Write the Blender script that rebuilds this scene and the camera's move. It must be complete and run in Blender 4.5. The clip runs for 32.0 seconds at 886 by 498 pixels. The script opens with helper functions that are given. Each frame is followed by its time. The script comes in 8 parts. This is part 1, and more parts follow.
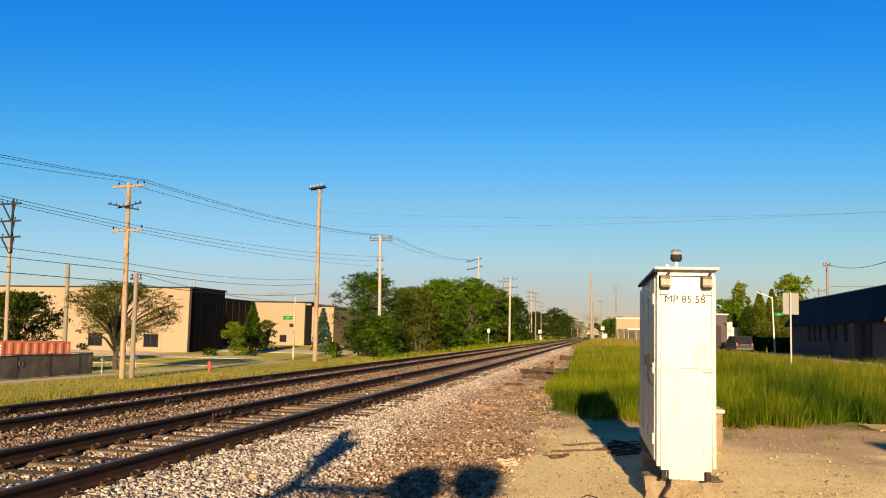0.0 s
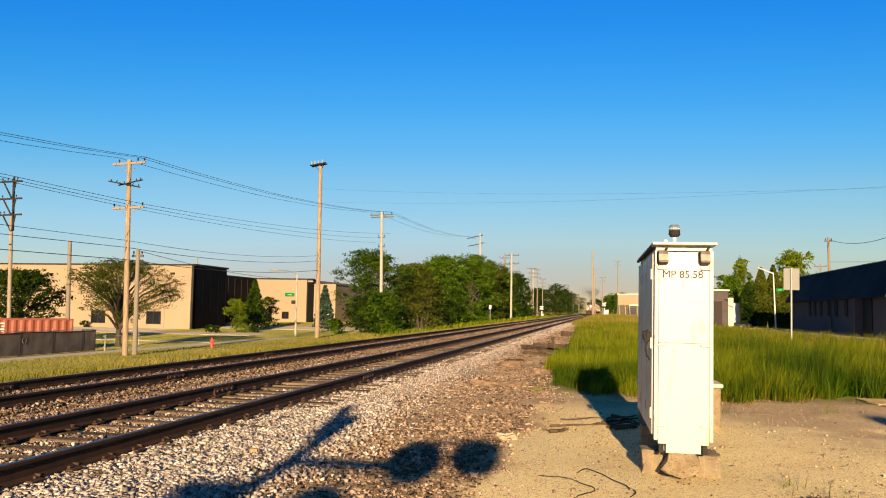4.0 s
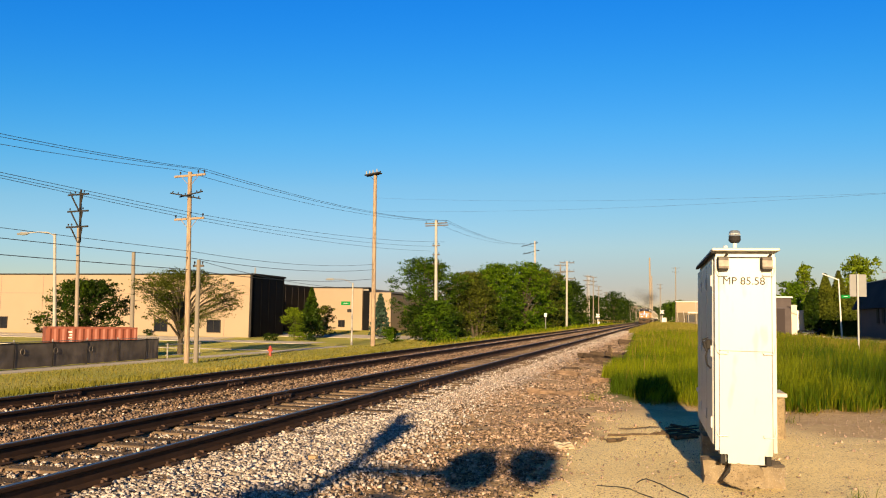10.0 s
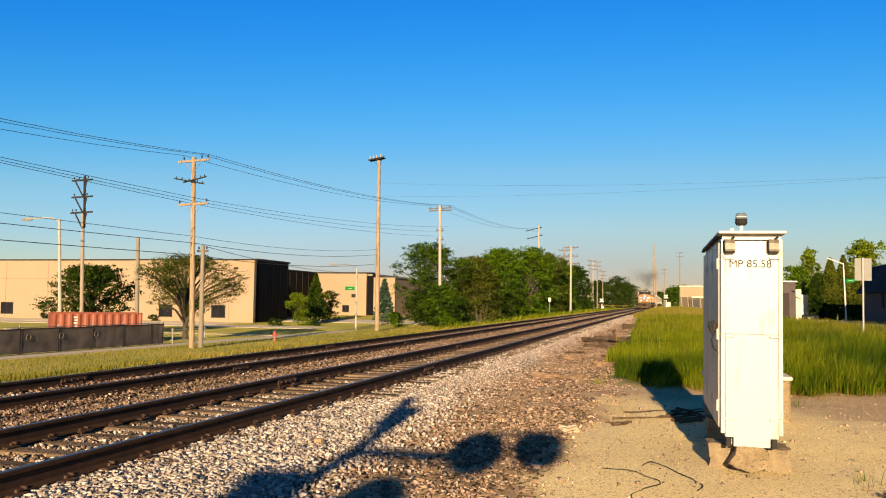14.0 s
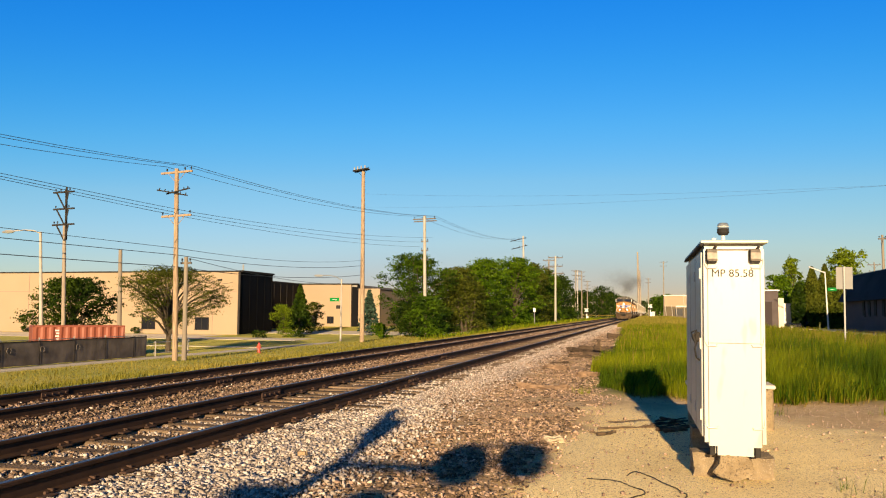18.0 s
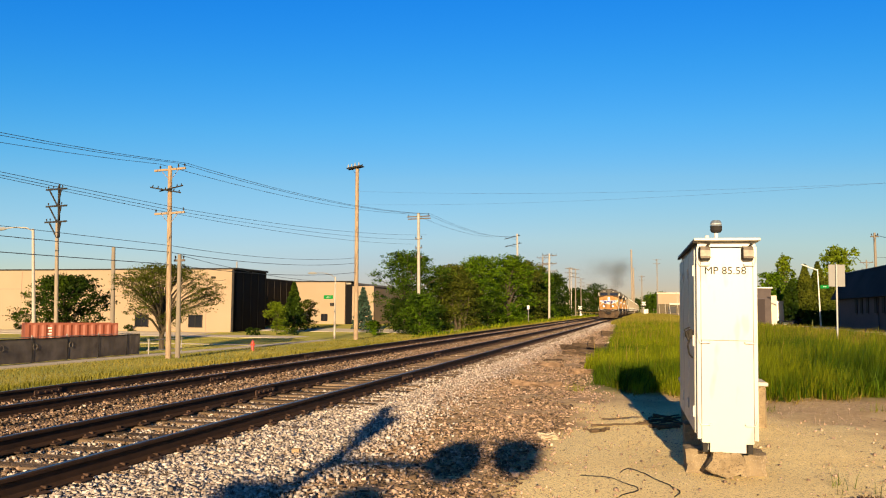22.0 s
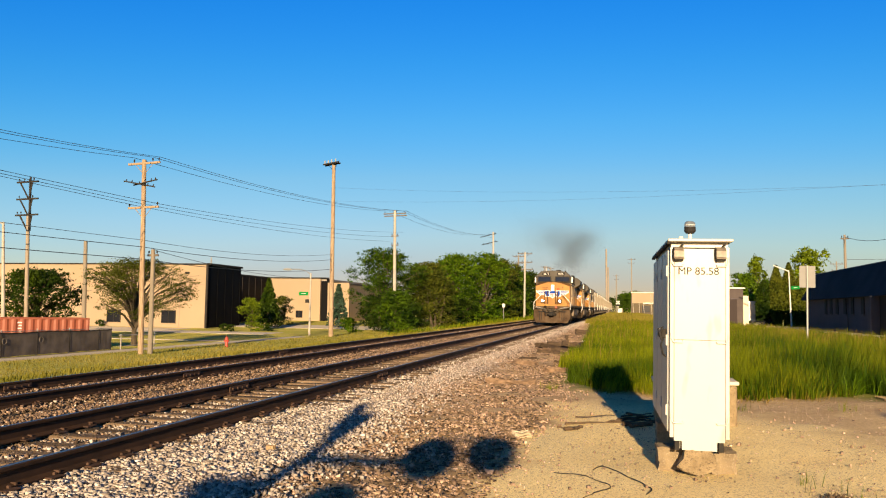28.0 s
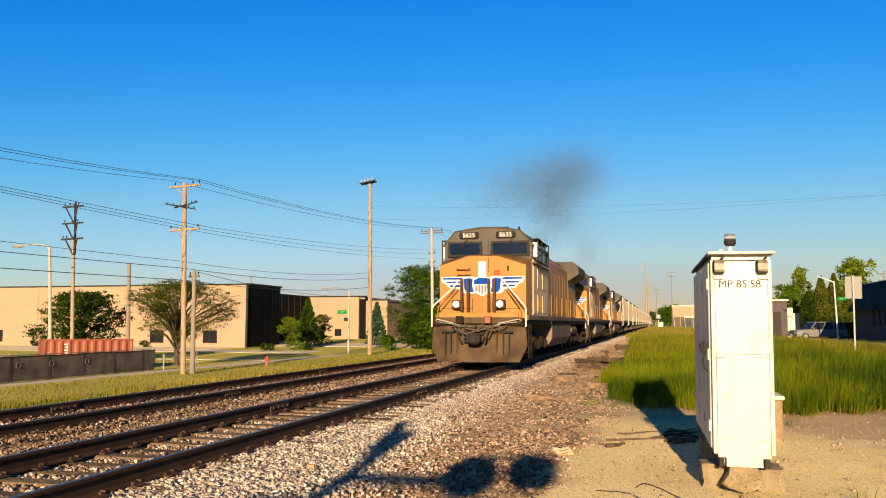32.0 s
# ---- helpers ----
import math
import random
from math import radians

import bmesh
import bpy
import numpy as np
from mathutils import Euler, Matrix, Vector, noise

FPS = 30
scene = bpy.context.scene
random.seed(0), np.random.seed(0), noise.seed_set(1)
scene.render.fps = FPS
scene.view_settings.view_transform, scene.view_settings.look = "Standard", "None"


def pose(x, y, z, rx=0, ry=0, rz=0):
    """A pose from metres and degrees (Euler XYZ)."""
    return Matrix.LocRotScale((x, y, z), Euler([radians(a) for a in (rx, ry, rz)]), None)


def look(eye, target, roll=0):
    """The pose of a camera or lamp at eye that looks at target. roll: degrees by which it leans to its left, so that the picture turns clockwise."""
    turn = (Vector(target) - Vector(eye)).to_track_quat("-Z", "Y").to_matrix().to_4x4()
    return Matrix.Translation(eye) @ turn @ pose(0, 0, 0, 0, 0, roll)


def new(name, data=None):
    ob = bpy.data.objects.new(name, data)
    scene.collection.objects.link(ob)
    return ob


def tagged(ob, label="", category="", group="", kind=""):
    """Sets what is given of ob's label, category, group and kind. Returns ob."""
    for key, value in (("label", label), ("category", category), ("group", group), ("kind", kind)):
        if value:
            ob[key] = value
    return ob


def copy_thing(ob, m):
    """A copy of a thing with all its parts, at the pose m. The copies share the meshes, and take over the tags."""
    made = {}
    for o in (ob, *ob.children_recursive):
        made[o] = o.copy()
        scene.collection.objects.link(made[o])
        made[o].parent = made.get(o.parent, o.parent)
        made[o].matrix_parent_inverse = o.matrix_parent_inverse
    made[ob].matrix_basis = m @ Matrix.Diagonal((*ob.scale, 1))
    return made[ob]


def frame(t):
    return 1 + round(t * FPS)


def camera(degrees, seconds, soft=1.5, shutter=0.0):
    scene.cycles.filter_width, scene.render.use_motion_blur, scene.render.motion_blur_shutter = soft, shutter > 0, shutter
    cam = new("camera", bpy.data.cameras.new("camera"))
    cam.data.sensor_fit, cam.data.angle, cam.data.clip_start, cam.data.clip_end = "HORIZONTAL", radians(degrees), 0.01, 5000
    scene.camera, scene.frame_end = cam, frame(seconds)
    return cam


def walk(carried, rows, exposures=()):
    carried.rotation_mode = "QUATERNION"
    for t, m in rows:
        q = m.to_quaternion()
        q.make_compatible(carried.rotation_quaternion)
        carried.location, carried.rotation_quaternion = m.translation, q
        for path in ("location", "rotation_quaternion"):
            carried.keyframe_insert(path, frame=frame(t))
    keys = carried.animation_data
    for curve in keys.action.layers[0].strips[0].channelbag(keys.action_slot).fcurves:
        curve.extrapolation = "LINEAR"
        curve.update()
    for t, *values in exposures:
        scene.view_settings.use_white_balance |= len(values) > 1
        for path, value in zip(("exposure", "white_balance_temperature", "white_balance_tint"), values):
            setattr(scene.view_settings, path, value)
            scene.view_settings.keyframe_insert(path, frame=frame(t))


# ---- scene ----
# seconds, x, y, z, tilt, lean, turn of the hand-held camera
PATH = [
    (0, -0.025, 0.001, 1.280, 95.90, -1.11, 11.02),
    (0.5, -0.025, 0.000, 1.276, 95.89, -1.02, 10.92),
    (1, -0.022, 0.009, 1.275, 96.01, -1.04, 10.85),
    (1.5, -0.018, -0.000, 1.277, 95.60, -0.87, 10.44),
    (2, -0.011, 0.005, 1.277, 94.89, -0.92, 10.35),
    (2.5, -0.009, 0.007, 1.278, 94.62, -0.73, 10.37),
    (3, -0.004, -0.008, 1.276, 94.56, -0.74, 10.55),
    (3.5, 0.004, 0.003, 1.275, 94.27, -0.79, 10.67),
    (5.5, 0.011, -0.011, 1.265, 94.60, -1.51, 12.99),
    (6, 0.010, -0.017, 1.270, 94.81, -1.52, 13.04),
    (6.5, 0.011, -0.017, 1.271, 94.68, -1.13, 13.30),
    (7, 0.009, -0.008, 1.272, 94.57, -0.70, 13.98),
    (7.5, 0.008, 0.000, 1.270, 94.38, -0.49, 14.51),
    (8, 0.003, 0.003, 1.272, 94.26, -0.28, 15.06),
    (8.5, -0.002, 0.002, 1.267, 94.34, -0.28, 15.13),
    (9, -0.000, 0.000, 1.270, 94.47, 0.00, 15.21),
    (9.5, 0.004, 0.001, 1.269, 94.69, -0.27, 15.02),
    (10, 0.003, -0.007, 1.271, 94.78, -0.84, 14.95),
    (10.5, -0.003, -0.010, 1.266, 94.73, -0.80, 15.35),
    (11, -0.006, -0.023, 1.272, 94.59, -0.53, 15.85),
    (11.5, -0.009, -0.001, 1.265, 94.22, -0.71, 15.67),
    (12, -0.012, -0.001, 1.266, 94.05, -0.84, 15.72),
    (12.5, -0.010, 0.005, 1.267, 94.00, -0.92, 15.21),
    (13, -0.012, 0.003, 1.258, 94.15, -1.01, 14.62),
    (13.5, -0.016, 0.011, 1.257, 93.76, -0.68, 15.16),
    (15.5, -0.007, 0.013, 1.254, 93.71, -0.86, 15.20),
    (16, -0.004, 0.015, 1.255, 93.42, -0.58, 14.13),
    (16.5, 0.003, 0.016, 1.254, 93.73, -0.49, 13.58),
    (17, -0.002, 0.020, 1.257, 94.32, -0.40, 14.16),
    (17.5, -0.004, 0.022, 1.257, 94.68, -0.42, 14.18),
    (18, -0.006, 0.020, 1.259, 94.49, -0.41, 14.19),
    (18.5, -0.006, 0.022, 1.254, 94.36, -0.46, 13.91),
    (19, -0.007, 0.022, 1.256, 94.50, -0.43, 13.75),
    (19.5, -0.007, 0.021, 1.256, 94.76, -0.31, 13.66),
    (20, -0.004, 0.014, 1.259, 94.66, -0.06, 13.57),
    (20.5, -0.002, 0.013, 1.257, 94.53, -0.16, 13.55),
    (21, -0.004, 0.010, 1.258, 94.50, -0.21, 13.69),
    (21.5, -0.004, 0.013, 1.254, 94.42, -0.20, 13.71),
    (22, -0.004, 0.013, 1.257, 94.32, -0.40, 13.77),
    (22.5, -0.002, 0.005, 1.259, 94.32, -0.63, 13.66),
    (23, -0.008, 0.011, 1.256, 94.45, -0.74, 13.68),
    (23.5, -0.008, 0.005, 1.257, 94.68, -0.70, 13.52),
    (24, 0.002, -0.000, 1.264, 94.99, -0.49, 13.03),
    (24.5, 0.004, -0.005, 1.263, 94.81, -0.48, 12.68),
    (25, 0.004, -0.010, 1.258, 94.68, -0.42, 12.30),
    (25.5, 0.003, -0.013, 1.258, 94.91, -0.26, 12.28),
    (27.5, 0.001, -0.013, 1.256, 94.34, -0.73, 11.90),
    (28, -0.005, -0.009, 1.260, 94.17, -0.86, 12.07),
    (28.5, -0.004, -0.014, 1.253, 93.98, -0.90, 12.22),
    (29, -0.005, -0.002, 1.256, 94.38, -0.68, 12.36),
    (29.5, -0.003, -0.011, 1.259, 95.00, -0.60, 12.88),
    (30, -0.006, -0.014, 1.260, 95.25, -0.74, 14.07),
    (30.5, 0.001, -0.019, 1.264, 94.89, -0.66, 14.71),
    (31, 0.001, -0.020, 1.266, 95.03, -0.42, 14.69),
    (31.5, -0.002, -0.016, 1.263, 94.83, -0.18, 14.74),
    (32, 0.001, -0.014, 1.265, 95.30, -0.09, 14.72),
]

cam = camera(56.5, 32.0, soft=1.1)
walk(cam, [(t, pose(x, y, z, tilt, lean, turn)) for t, x, y, z, tilt, lean, turn in PATH])

# ---- daylight: a low evening sun behind the camera, clear sky ----
SUN_WAY = Vector((-0.117, 1.0, -0.2325)).normalized()
world = bpy.data.worlds.new("sky")
scene.world = world
world.use_nodes = True
wn = world.node_tree.nodes
sky = wn.new("ShaderNodeTexSky")
sky.sky_type = "NISHITA"
sky.sun_disc = False
sky.sun_elevation = radians(13)
sky.sun_rotation = radians(173.3)
sky.air_density = 1.0
sky.dust_density = 0.1
sky.ozone_density = 2.0
wn["Background"].inputs["Strength"].default_value = 0.0535
deep = wn.new("ShaderNodeHueSaturation")
deep.inputs["Saturation"].default_value = 1.3
tint = wn.new("ShaderNodeMix")
tint.data_type, tint.blend_type = "RGBA", "MULTIPLY"
tint.inputs["Factor"].default_value = 1.0
depth = wn.new("ShaderNodeRGBToBW")
span = wn.new("ShaderNodeMapRange")
span.inputs["From Min"].default_value, span.inputs["From Max"].default_value = 1.8, 8.6
air = wn.new("ShaderNodeValToRGB")     # deep sky, clear lower sky, pale haze near the horizon
air.color_ramp.elements[0].color = (0.10, 0.84, 1.55, 1)
air.color_ramp.elements[1].color = (0.45, 0.47, 0.82, 1)
for place, colour in ((0.06, (0.147, 0.873, 1.47, 1)), (0.143, (0.249, 0.913, 1.326, 1)), (0.265, (0.423, 0.923, 1.177, 1)),
                      (0.446, (0.645, 0.855, 0.976, 1)), (0.784, (0.61, 0.675, 0.84, 1)), (0.93, (0.51, 0.53, 0.79, 1))):
    air.color_ramp.elements.new(place).color = colour
world.node_tree.links.new(deep.outputs["Color"], depth.inputs["Color"])
world.node_tree.links.new(depth.outputs["Val"], span.inputs["Value"])
world.node_tree.links.new(span.outputs["Result"], air.inputs["Fac"])
world.node_tree.links.new(air.outputs["Color"], tint.inputs["B"])
world.node_tree.links.new(sky.outputs["Color"], deep.inputs["Color"])
world.node_tree.links.new(deep.outputs["Color"], tint.inputs["A"])
# the sky deepens towards the zenith
high = wn.new("ShaderNodeMapRange")
high.inputs["From Min"].default_value, high.inputs["From Max"].default_value = 0.75, 1.45
high.inputs["To Min"].default_value, high.inputs["To Max"].default_value = 0.06, 1.0
dusk = wn.new("ShaderNodeMix")
dusk.data_type, dusk.blend_type = "RGBA", "MULTIPLY"
dusk.inputs["Factor"].default_value = 1.0
world.node_tree.links.new(depth.outputs["Val"], high.inputs["Value"])
world.node_tree.links.new(high.outputs["Result"], dusk.inputs["B"])
world.node_tree.links.new(tint.outputs["Result"], dusk.inputs["A"])
# low haze: clear blue over the building, tan with smoke and dust along the line
where = wn.new("ShaderNodeSeparateXYZ")
world.node_tree.links.new(wn.new("ShaderNodeTexCoord").outputs["Generated"], where.inputs["Vector"])
low, side = wn.new("ShaderNodeMapRange"), wn.new("ShaderNodeMapRange")
low.interpolation_type = side.interpolation_type = "SMOOTHSTEP"
for node, source, a, c, lo, hi in ((low, "Z", 0.01, 0.19, 1.0, 0.0), (side, "X", -0.6, 0.05, 0.0, 1.0)):
    for key, v in (("From Min", a), ("From Max", c), ("To Min", lo), ("To Max", hi)):
        node.inputs[key].default_value = v
    world.node_tree.links.new(where.outputs[source], node.inputs["Value"])
haze, veil, mist = (wn.new("ShaderNodeMix") for _ in range(3))
for node in (haze, veil, mist):
    node.data_type = "RGBA"
haze.inputs["A"].default_value, haze.inputs["B"].default_value = (1.13, 1.05, 1.16, 1), (1.2, 1.0, 0.85, 1)
veil.inputs["A"].default_value = (1.06, 0.985, 0.99, 1)
mist.blend_type = "MULTIPLY"
mist.inputs["Factor"].default_value = 1.0
world.node_tree.links.new(side.outputs["Result"], haze.inputs["Factor"])
world.node_tree.links.new(low.outputs["Result"], veil.inputs["Factor"])
world.node_tree.links.new(haze.outputs["Result"], veil.inputs["B"])
world.node_tree.links.new(dusk.outputs["Result"], mist.inputs["A"])
world.node_tree.links.new(veil.outputs["Result"], mist.inputs["B"])
world.node_tree.links.new(mist.outputs["Result"], wn["Background"].inputs["Color"])
sun_data = bpy.data.lights.new("sun", "SUN")
sun_data.energy = 5.0
sun_data.angle = radians(0.53)
sun_data.color = (1.0, 0.735, 0.42)
sun = new("sun", sun_data)
sun.matrix_world = look(tuple(-SUN_WAY * 60), (0, 0, 0))
scene.view_settings.exposure = 1.22


# ---- materials ----
def material(name, color, rough=0.7, metal=0.0, second=None, scale=3.0, amount=0.5, bump=0.0, bump_scale=40.0,
             speck=None, speck_scale=60.0, island=0.0, vary=0.0, spec=None, detail=6.0, stretch=(1, 1, 1)):
    """A surface of two mottled tones with fine relief; island / vary: shift of value by piece or by object."""
    m = bpy.data.materials.new(name)
    m.use_nodes = True
    n, l = m.node_tree.nodes, m.node_tree.links
    b = n["Principled BSDF"]
    b.inputs["Roughness"].default_value = rough
    b.inputs["Metallic"].default_value = metal
    if spec is None and rough >= 0.8:
        spec = 0.2      # dusty, dry surfaces hardly shine
    if spec is not None:
        b.inputs["Specular IOR Level"].default_value = spec
    tc = n.new("ShaderNodeTexCoord")
    mp = n.new("ShaderNodeMapping")
    mp.inputs["Scale"].default_value = stretch
    l.new(tc.outputs["Object"], mp.inputs["Vector"])
    out = None

    def mix(fac, a, c):
        k = n.new("ShaderNodeMix")
        k.data_type = "RGBA"
        for sock, val in ((k.inputs["Factor"], fac), (k.inputs["A"], a), (k.inputs["B"], c)):
            if isinstance(val, (float, int)):
                sock.default_value = val
            elif isinstance(val, tuple):
                sock.default_value = (*val, 1)
            else:
                l.new(val, sock)
        return k.outputs["Result"]

    def noise_fac(sc, lo, hi, det=detail):
        t = n.new("ShaderNodeTexNoise")
        t.inputs["Scale"].default_value = sc
        t.inputs["Detail"].default_value = det
        l.new(mp.outputs["Vector"], t.inputs["Vector"])
        r = n.new("ShaderNodeMapRange")
        r.inputs["From Min"].default_value, r.inputs["From Max"].default_value = lo, hi
        l.new(t.outputs["Fac"], r.inputs["Value"])
        return r.outputs["Result"]

    out = color
    if second is not None:
        f = noise_fac(scale, 0.5 - 0.22 / max(amount, 0.1) * 0.5, 0.5 + 0.22 / max(amount, 0.1) * 0.5)
        out = mix(f, color, second)
    if speck is not None:
        out = mix(noise_fac(speck_scale, 0.58, 0.66, 2.0), out, speck)
    if island or vary:
        v = n.new("ShaderNodeHueSaturation")
        src = n.new("ShaderNodeNewGeometry").outputs["Random Per Island"] if island else n.new("ShaderNodeObjectInfo").outputs["Random"]
        r = n.new("ShaderNodeMapRange")
        w = island or vary
        r.inputs["To Min"].default_value, r.inputs["To Max"].default_value = 1 - w, 1 + w
        l.new(src, r.inputs["Value"])
        l.new(r.outputs["Result"], v.inputs["Value"])
        if isinstance(out, tuple):
            v.inputs["Color"].default_value = (*out, 1)
        else:
            l.new(out, v.inputs["Color"])
        out = v.outputs["Color"]
    if isinstance(out, tuple):
        b.inputs["Base Color"].default_value = (*out, 1)
    else:
        l.new(out, b.inputs["Base Color"])
    if bump:
        t = n.new("ShaderNodeTexNoise")
        t.inputs["Scale"].default_value = bump_scale
        t.inputs["Detail"].default_value = 4
        l.new(mp.outputs["Vector"], t.inputs["Vector"])
        k = n.new("ShaderNodeBump")
        k.inputs["Strength"].default_value = bump
        k.inputs["Distance"].default_value = 0.02
        l.new(t.outputs["Fac"], k.inputs["Height"])
        l.new(k.outputs["Normal"], b.inputs["Normal"])
    return m


def glow(name, color, strength):
    m = material(name, color, 0.3)
    b = m.node_tree.nodes["Principled BSDF"]
    b.inputs["Emission Color"].default_value = (*color, 1)
    b.inputs["Emission Strength"].default_value = strength
    return m


def leaf_material(name, a, c, island=0.35, through_light=0.35, scale=0.6):
    """Leaves: two greens by clump, some light passing through."""
    m = material(name, a, 0.55, second=c, scale=scale, amount=0.9, island=island, spec=0.08)
    n, l = m.node_tree.nodes, m.node_tree.links
    b, out = n["Principled BSDF"], n["Material Output"]
    src = b.inputs["Base Color"].links[0].from_socket
    t = n.new("ShaderNodeBsdfTranslucent")
    k = n.new("ShaderNodeMixShader")
    k.inputs["Fac"].default_value = through_light
    l.new(src, t.inputs["Color"])
    l.new(b.outputs["BSDF"], k.inputs[1])
    l.new(t.outputs["BSDF"], k.inputs[2])
    l.new(k.outputs["Shader"], out.inputs["Surface"])
    return m


M_STONE = material("ballast_stone", (0.50, 0.44, 0.39), 0.85, second=(0.25, 0.2, 0.162), scale=9, amount=0.7, island=0.46, bump=0.3, bump_scale=60)
M_STONE_RED = material("brown_ballast_stone", (0.43, 0.305, 0.225), 0.88, second=(0.16, 0.104, 0.071), scale=7, amount=0.7, island=0.5, bump=0.3, bump_scale=60)
M_TIE = material("weathered_tie", (0.085, 0.057, 0.037), 0.95, second=(0.17, 0.12, 0.078), scale=5, amount=0.6, vary=0.35, bump=0.6, bump_scale=30, stretch=(0.5, 8, 8))
M_RAIL = material("rusty_rail", (0.06, 0.032, 0.019), 0.8, metal=0.0, second=(0.03, 0.018, 0.012), scale=4, amount=0.5, bump=0.15, spec=0.15)
M_RAILTOP = material("worn_rail_top", (0.13, 0.11, 0.105), 0.38, metal=0.9, second=(0.06, 0.045, 0.04), scale=2, amount=0.4, stretch=(4, 0.15, 1))
M_PLATE = material("rusty_plate", (0.077, 0.043, 0.03), 0.85, second=(0.043, 0.026, 0.019), scale=12, amount=0.5, island=0.3)
M_WHITE = material("white_enamel", (0.441, 0.426, 0.382), 0.42, second=(0.389, 0.371, 0.327), scale=1.3, amount=0.25, bump=0.03, bump_scale=9, stretch=(1.6, 1.6, 0.5), speck=(0.35, 0.325, 0.27), speck_scale=4.5)
M_WHITE_CLEAN = material("white_paint", (0.591, 0.573, 0.538), 0.45, second=(0.52, 0.493, 0.457), scale=2.0, amount=0.3)
M_ROOFEDGE = material("grey_sheet_roof", (0.361, 0.361, 0.361), 0.5, metal=0.3, second=(0.258, 0.258, 0.258), scale=3, amount=0.4)
M_CONCRETE = material("weathered_concrete", (0.24, 0.185, 0.115), 0.92, second=(0.15, 0.115, 0.075), scale=6, amount=0.6, bump=0.7, bump_scale=45, speck=(0.30, 0.24, 0.165), speck_scale=90)
M_LIMESTONE = material("limestone_lump", (0.46, 0.39, 0.29), 0.9, second=(0.34, 0.28, 0.2), scale=9, amount=0.5, bump=0.3)
M_SLAB = material("tan_slab", (0.29, 0.22, 0.13), 0.92, second=(0.19, 0.14, 0.08), scale=9, amount=0.7, bump=1.0, bump_scale=70, speck=(0.11, 0.08, 0.05), speck_scale=60)
M_LAWN = leaf_material("mown_lawn_blades", (0.34, 0.31, 0.045), (0.46, 0.38, 0.07), island=0.15, through_light=0.3, scale=0.1)
M_PALE = material("pale_concrete", (0.618, 0.542, 0.431), 0.9, second=(0.523, 0.458, 0.364), scale=0.6, amount=0.4, bump=0.2)
M_STEEL = material("galvanised_steel", (0.232, 0.228, 0.219), 0.55, metal=0.3, second=(0.181, 0.176, 0.172), scale=6, amount=0.3)
M_HOOD = material("weathered_zinc", (0.23, 0.195, 0.155), 0.5, metal=0.3, second=(0.12, 0.10, 0.078), scale=14, amount=0.6)
M_SIGN_BACK = material("bare_aluminium", (0.165, 0.162, 0.155), 0.6, metal=0.2, second=(0.131, 0.127, 0.124), scale=4, amount=0.3)
M_BLACK = material("black_metal", (0.014, 0.0125, 0.012), 0.8, spec=0.2, second=(0.03, 0.027, 0.024), scale=6, amount=0.3)
M_POLE = material("treated_pole", (0.37, 0.275, 0.185), 0.9, second=(0.17, 0.115, 0.072), scale=4, amount=0.7, bump=0.4, bump_scale=20, stretch=(6, 6, 0.3))
M_POLE_GREY = material("grey_pole", (0.227, 0.193, 0.151), 0.92, second=(0.165, 0.138, 0.11), scale=3, amount=0.5, bump=0.4, bump_scale=20, stretch=(6, 6, 0.3))
M_POLE_WEATHERED = material("weathered_grey_pole", (0.30, 0.25, 0.195), 0.9, second=(0.19, 0.15, 0.115), scale=4, amount=0.6, bump=0.4, bump_scale=20, stretch=(6, 6, 0.3))
M_POLE_PALE = material("concrete_pole", (0.375, 0.342, 0.30), 0.85, second=(0.30, 0.268, 0.23), scale=2, amount=0.4)
M_ARM = material("weathered_arm", (0.086, 0.069, 0.056), 0.85, second=(0.138, 0.112, 0.086), scale=6, amount=0.5)
M_ARM_PALE = material("pale_arm", (0.289, 0.213, 0.144), 0.85, second=(0.227, 0.165, 0.11), scale=6, amount=0.5)
M_WIRE = material("cable", (0.03, 0.03, 0.034), 0.6)
M_GREEN_SIGN = material("green_sign", (0.004, 0.16, 0.03), 0.8, spec=0.1, second=(0.005, 0.15, 0.028), scale=4, amount=0.4)
M_BEIGE = material("tan_wall_panel", (0.30, 0.227, 0.155), 0.9, second=(0.268, 0.201, 0.135), scale=0.25, amount=0.4, bump=0.15, bump_scale=12)
M_DARKGLASS = material("black_glazing", (0.003, 0.003, 0.0035), 0.6, second=(0.006, 0.006, 0.007), scale=0.5, amount=0.4, spec=0.05)
# reflected sky is put into the blue base colour; the surface hardly shines
M_SCREEN_GLASS = material("windshield_sky_blue", (0.001, 0.005, 0.02), 0.25, second=(0.002, 0.01, 0.035), scale=1.5, amount=0.5, spec=0.08)
M_LENS = material("unlit_lens", (0.258, 0.249, 0.224), 0.2)
M_WINDOW = material("dark_window", (0.006, 0.007, 0.01), 0.25, spec=0.2, second=(0.014, 0.014, 0.018), scale=0.7, amount=0.4)
M_ROOF_FLAT = material("roof_gravel", (0.258, 0.241, 0.215), 0.95, second=(0.189, 0.172, 0.155), scale=2, amount=0.5)
M_RUSTRED = material("red_container_paint", (0.225, 0.058, 0.028), 0.6, second=(0.165, 0.040, 0.02), scale=1.2, amount=0.5, bump=0.05)
M_FENCE_MESH = material("grey_windscreen_fabric", (0.09, 0.072, 0.06), 0.9, second=(0.17, 0.138, 0.113), scale=1.1, amount=0.6, bump=0.2, bump_scale=25)
M_FENCE_WORN = material("worn_fabric", (0.19, 0.158, 0.13), 0.9, second=(0.12, 0.1, 0.083), scale=4, amount=0.6)
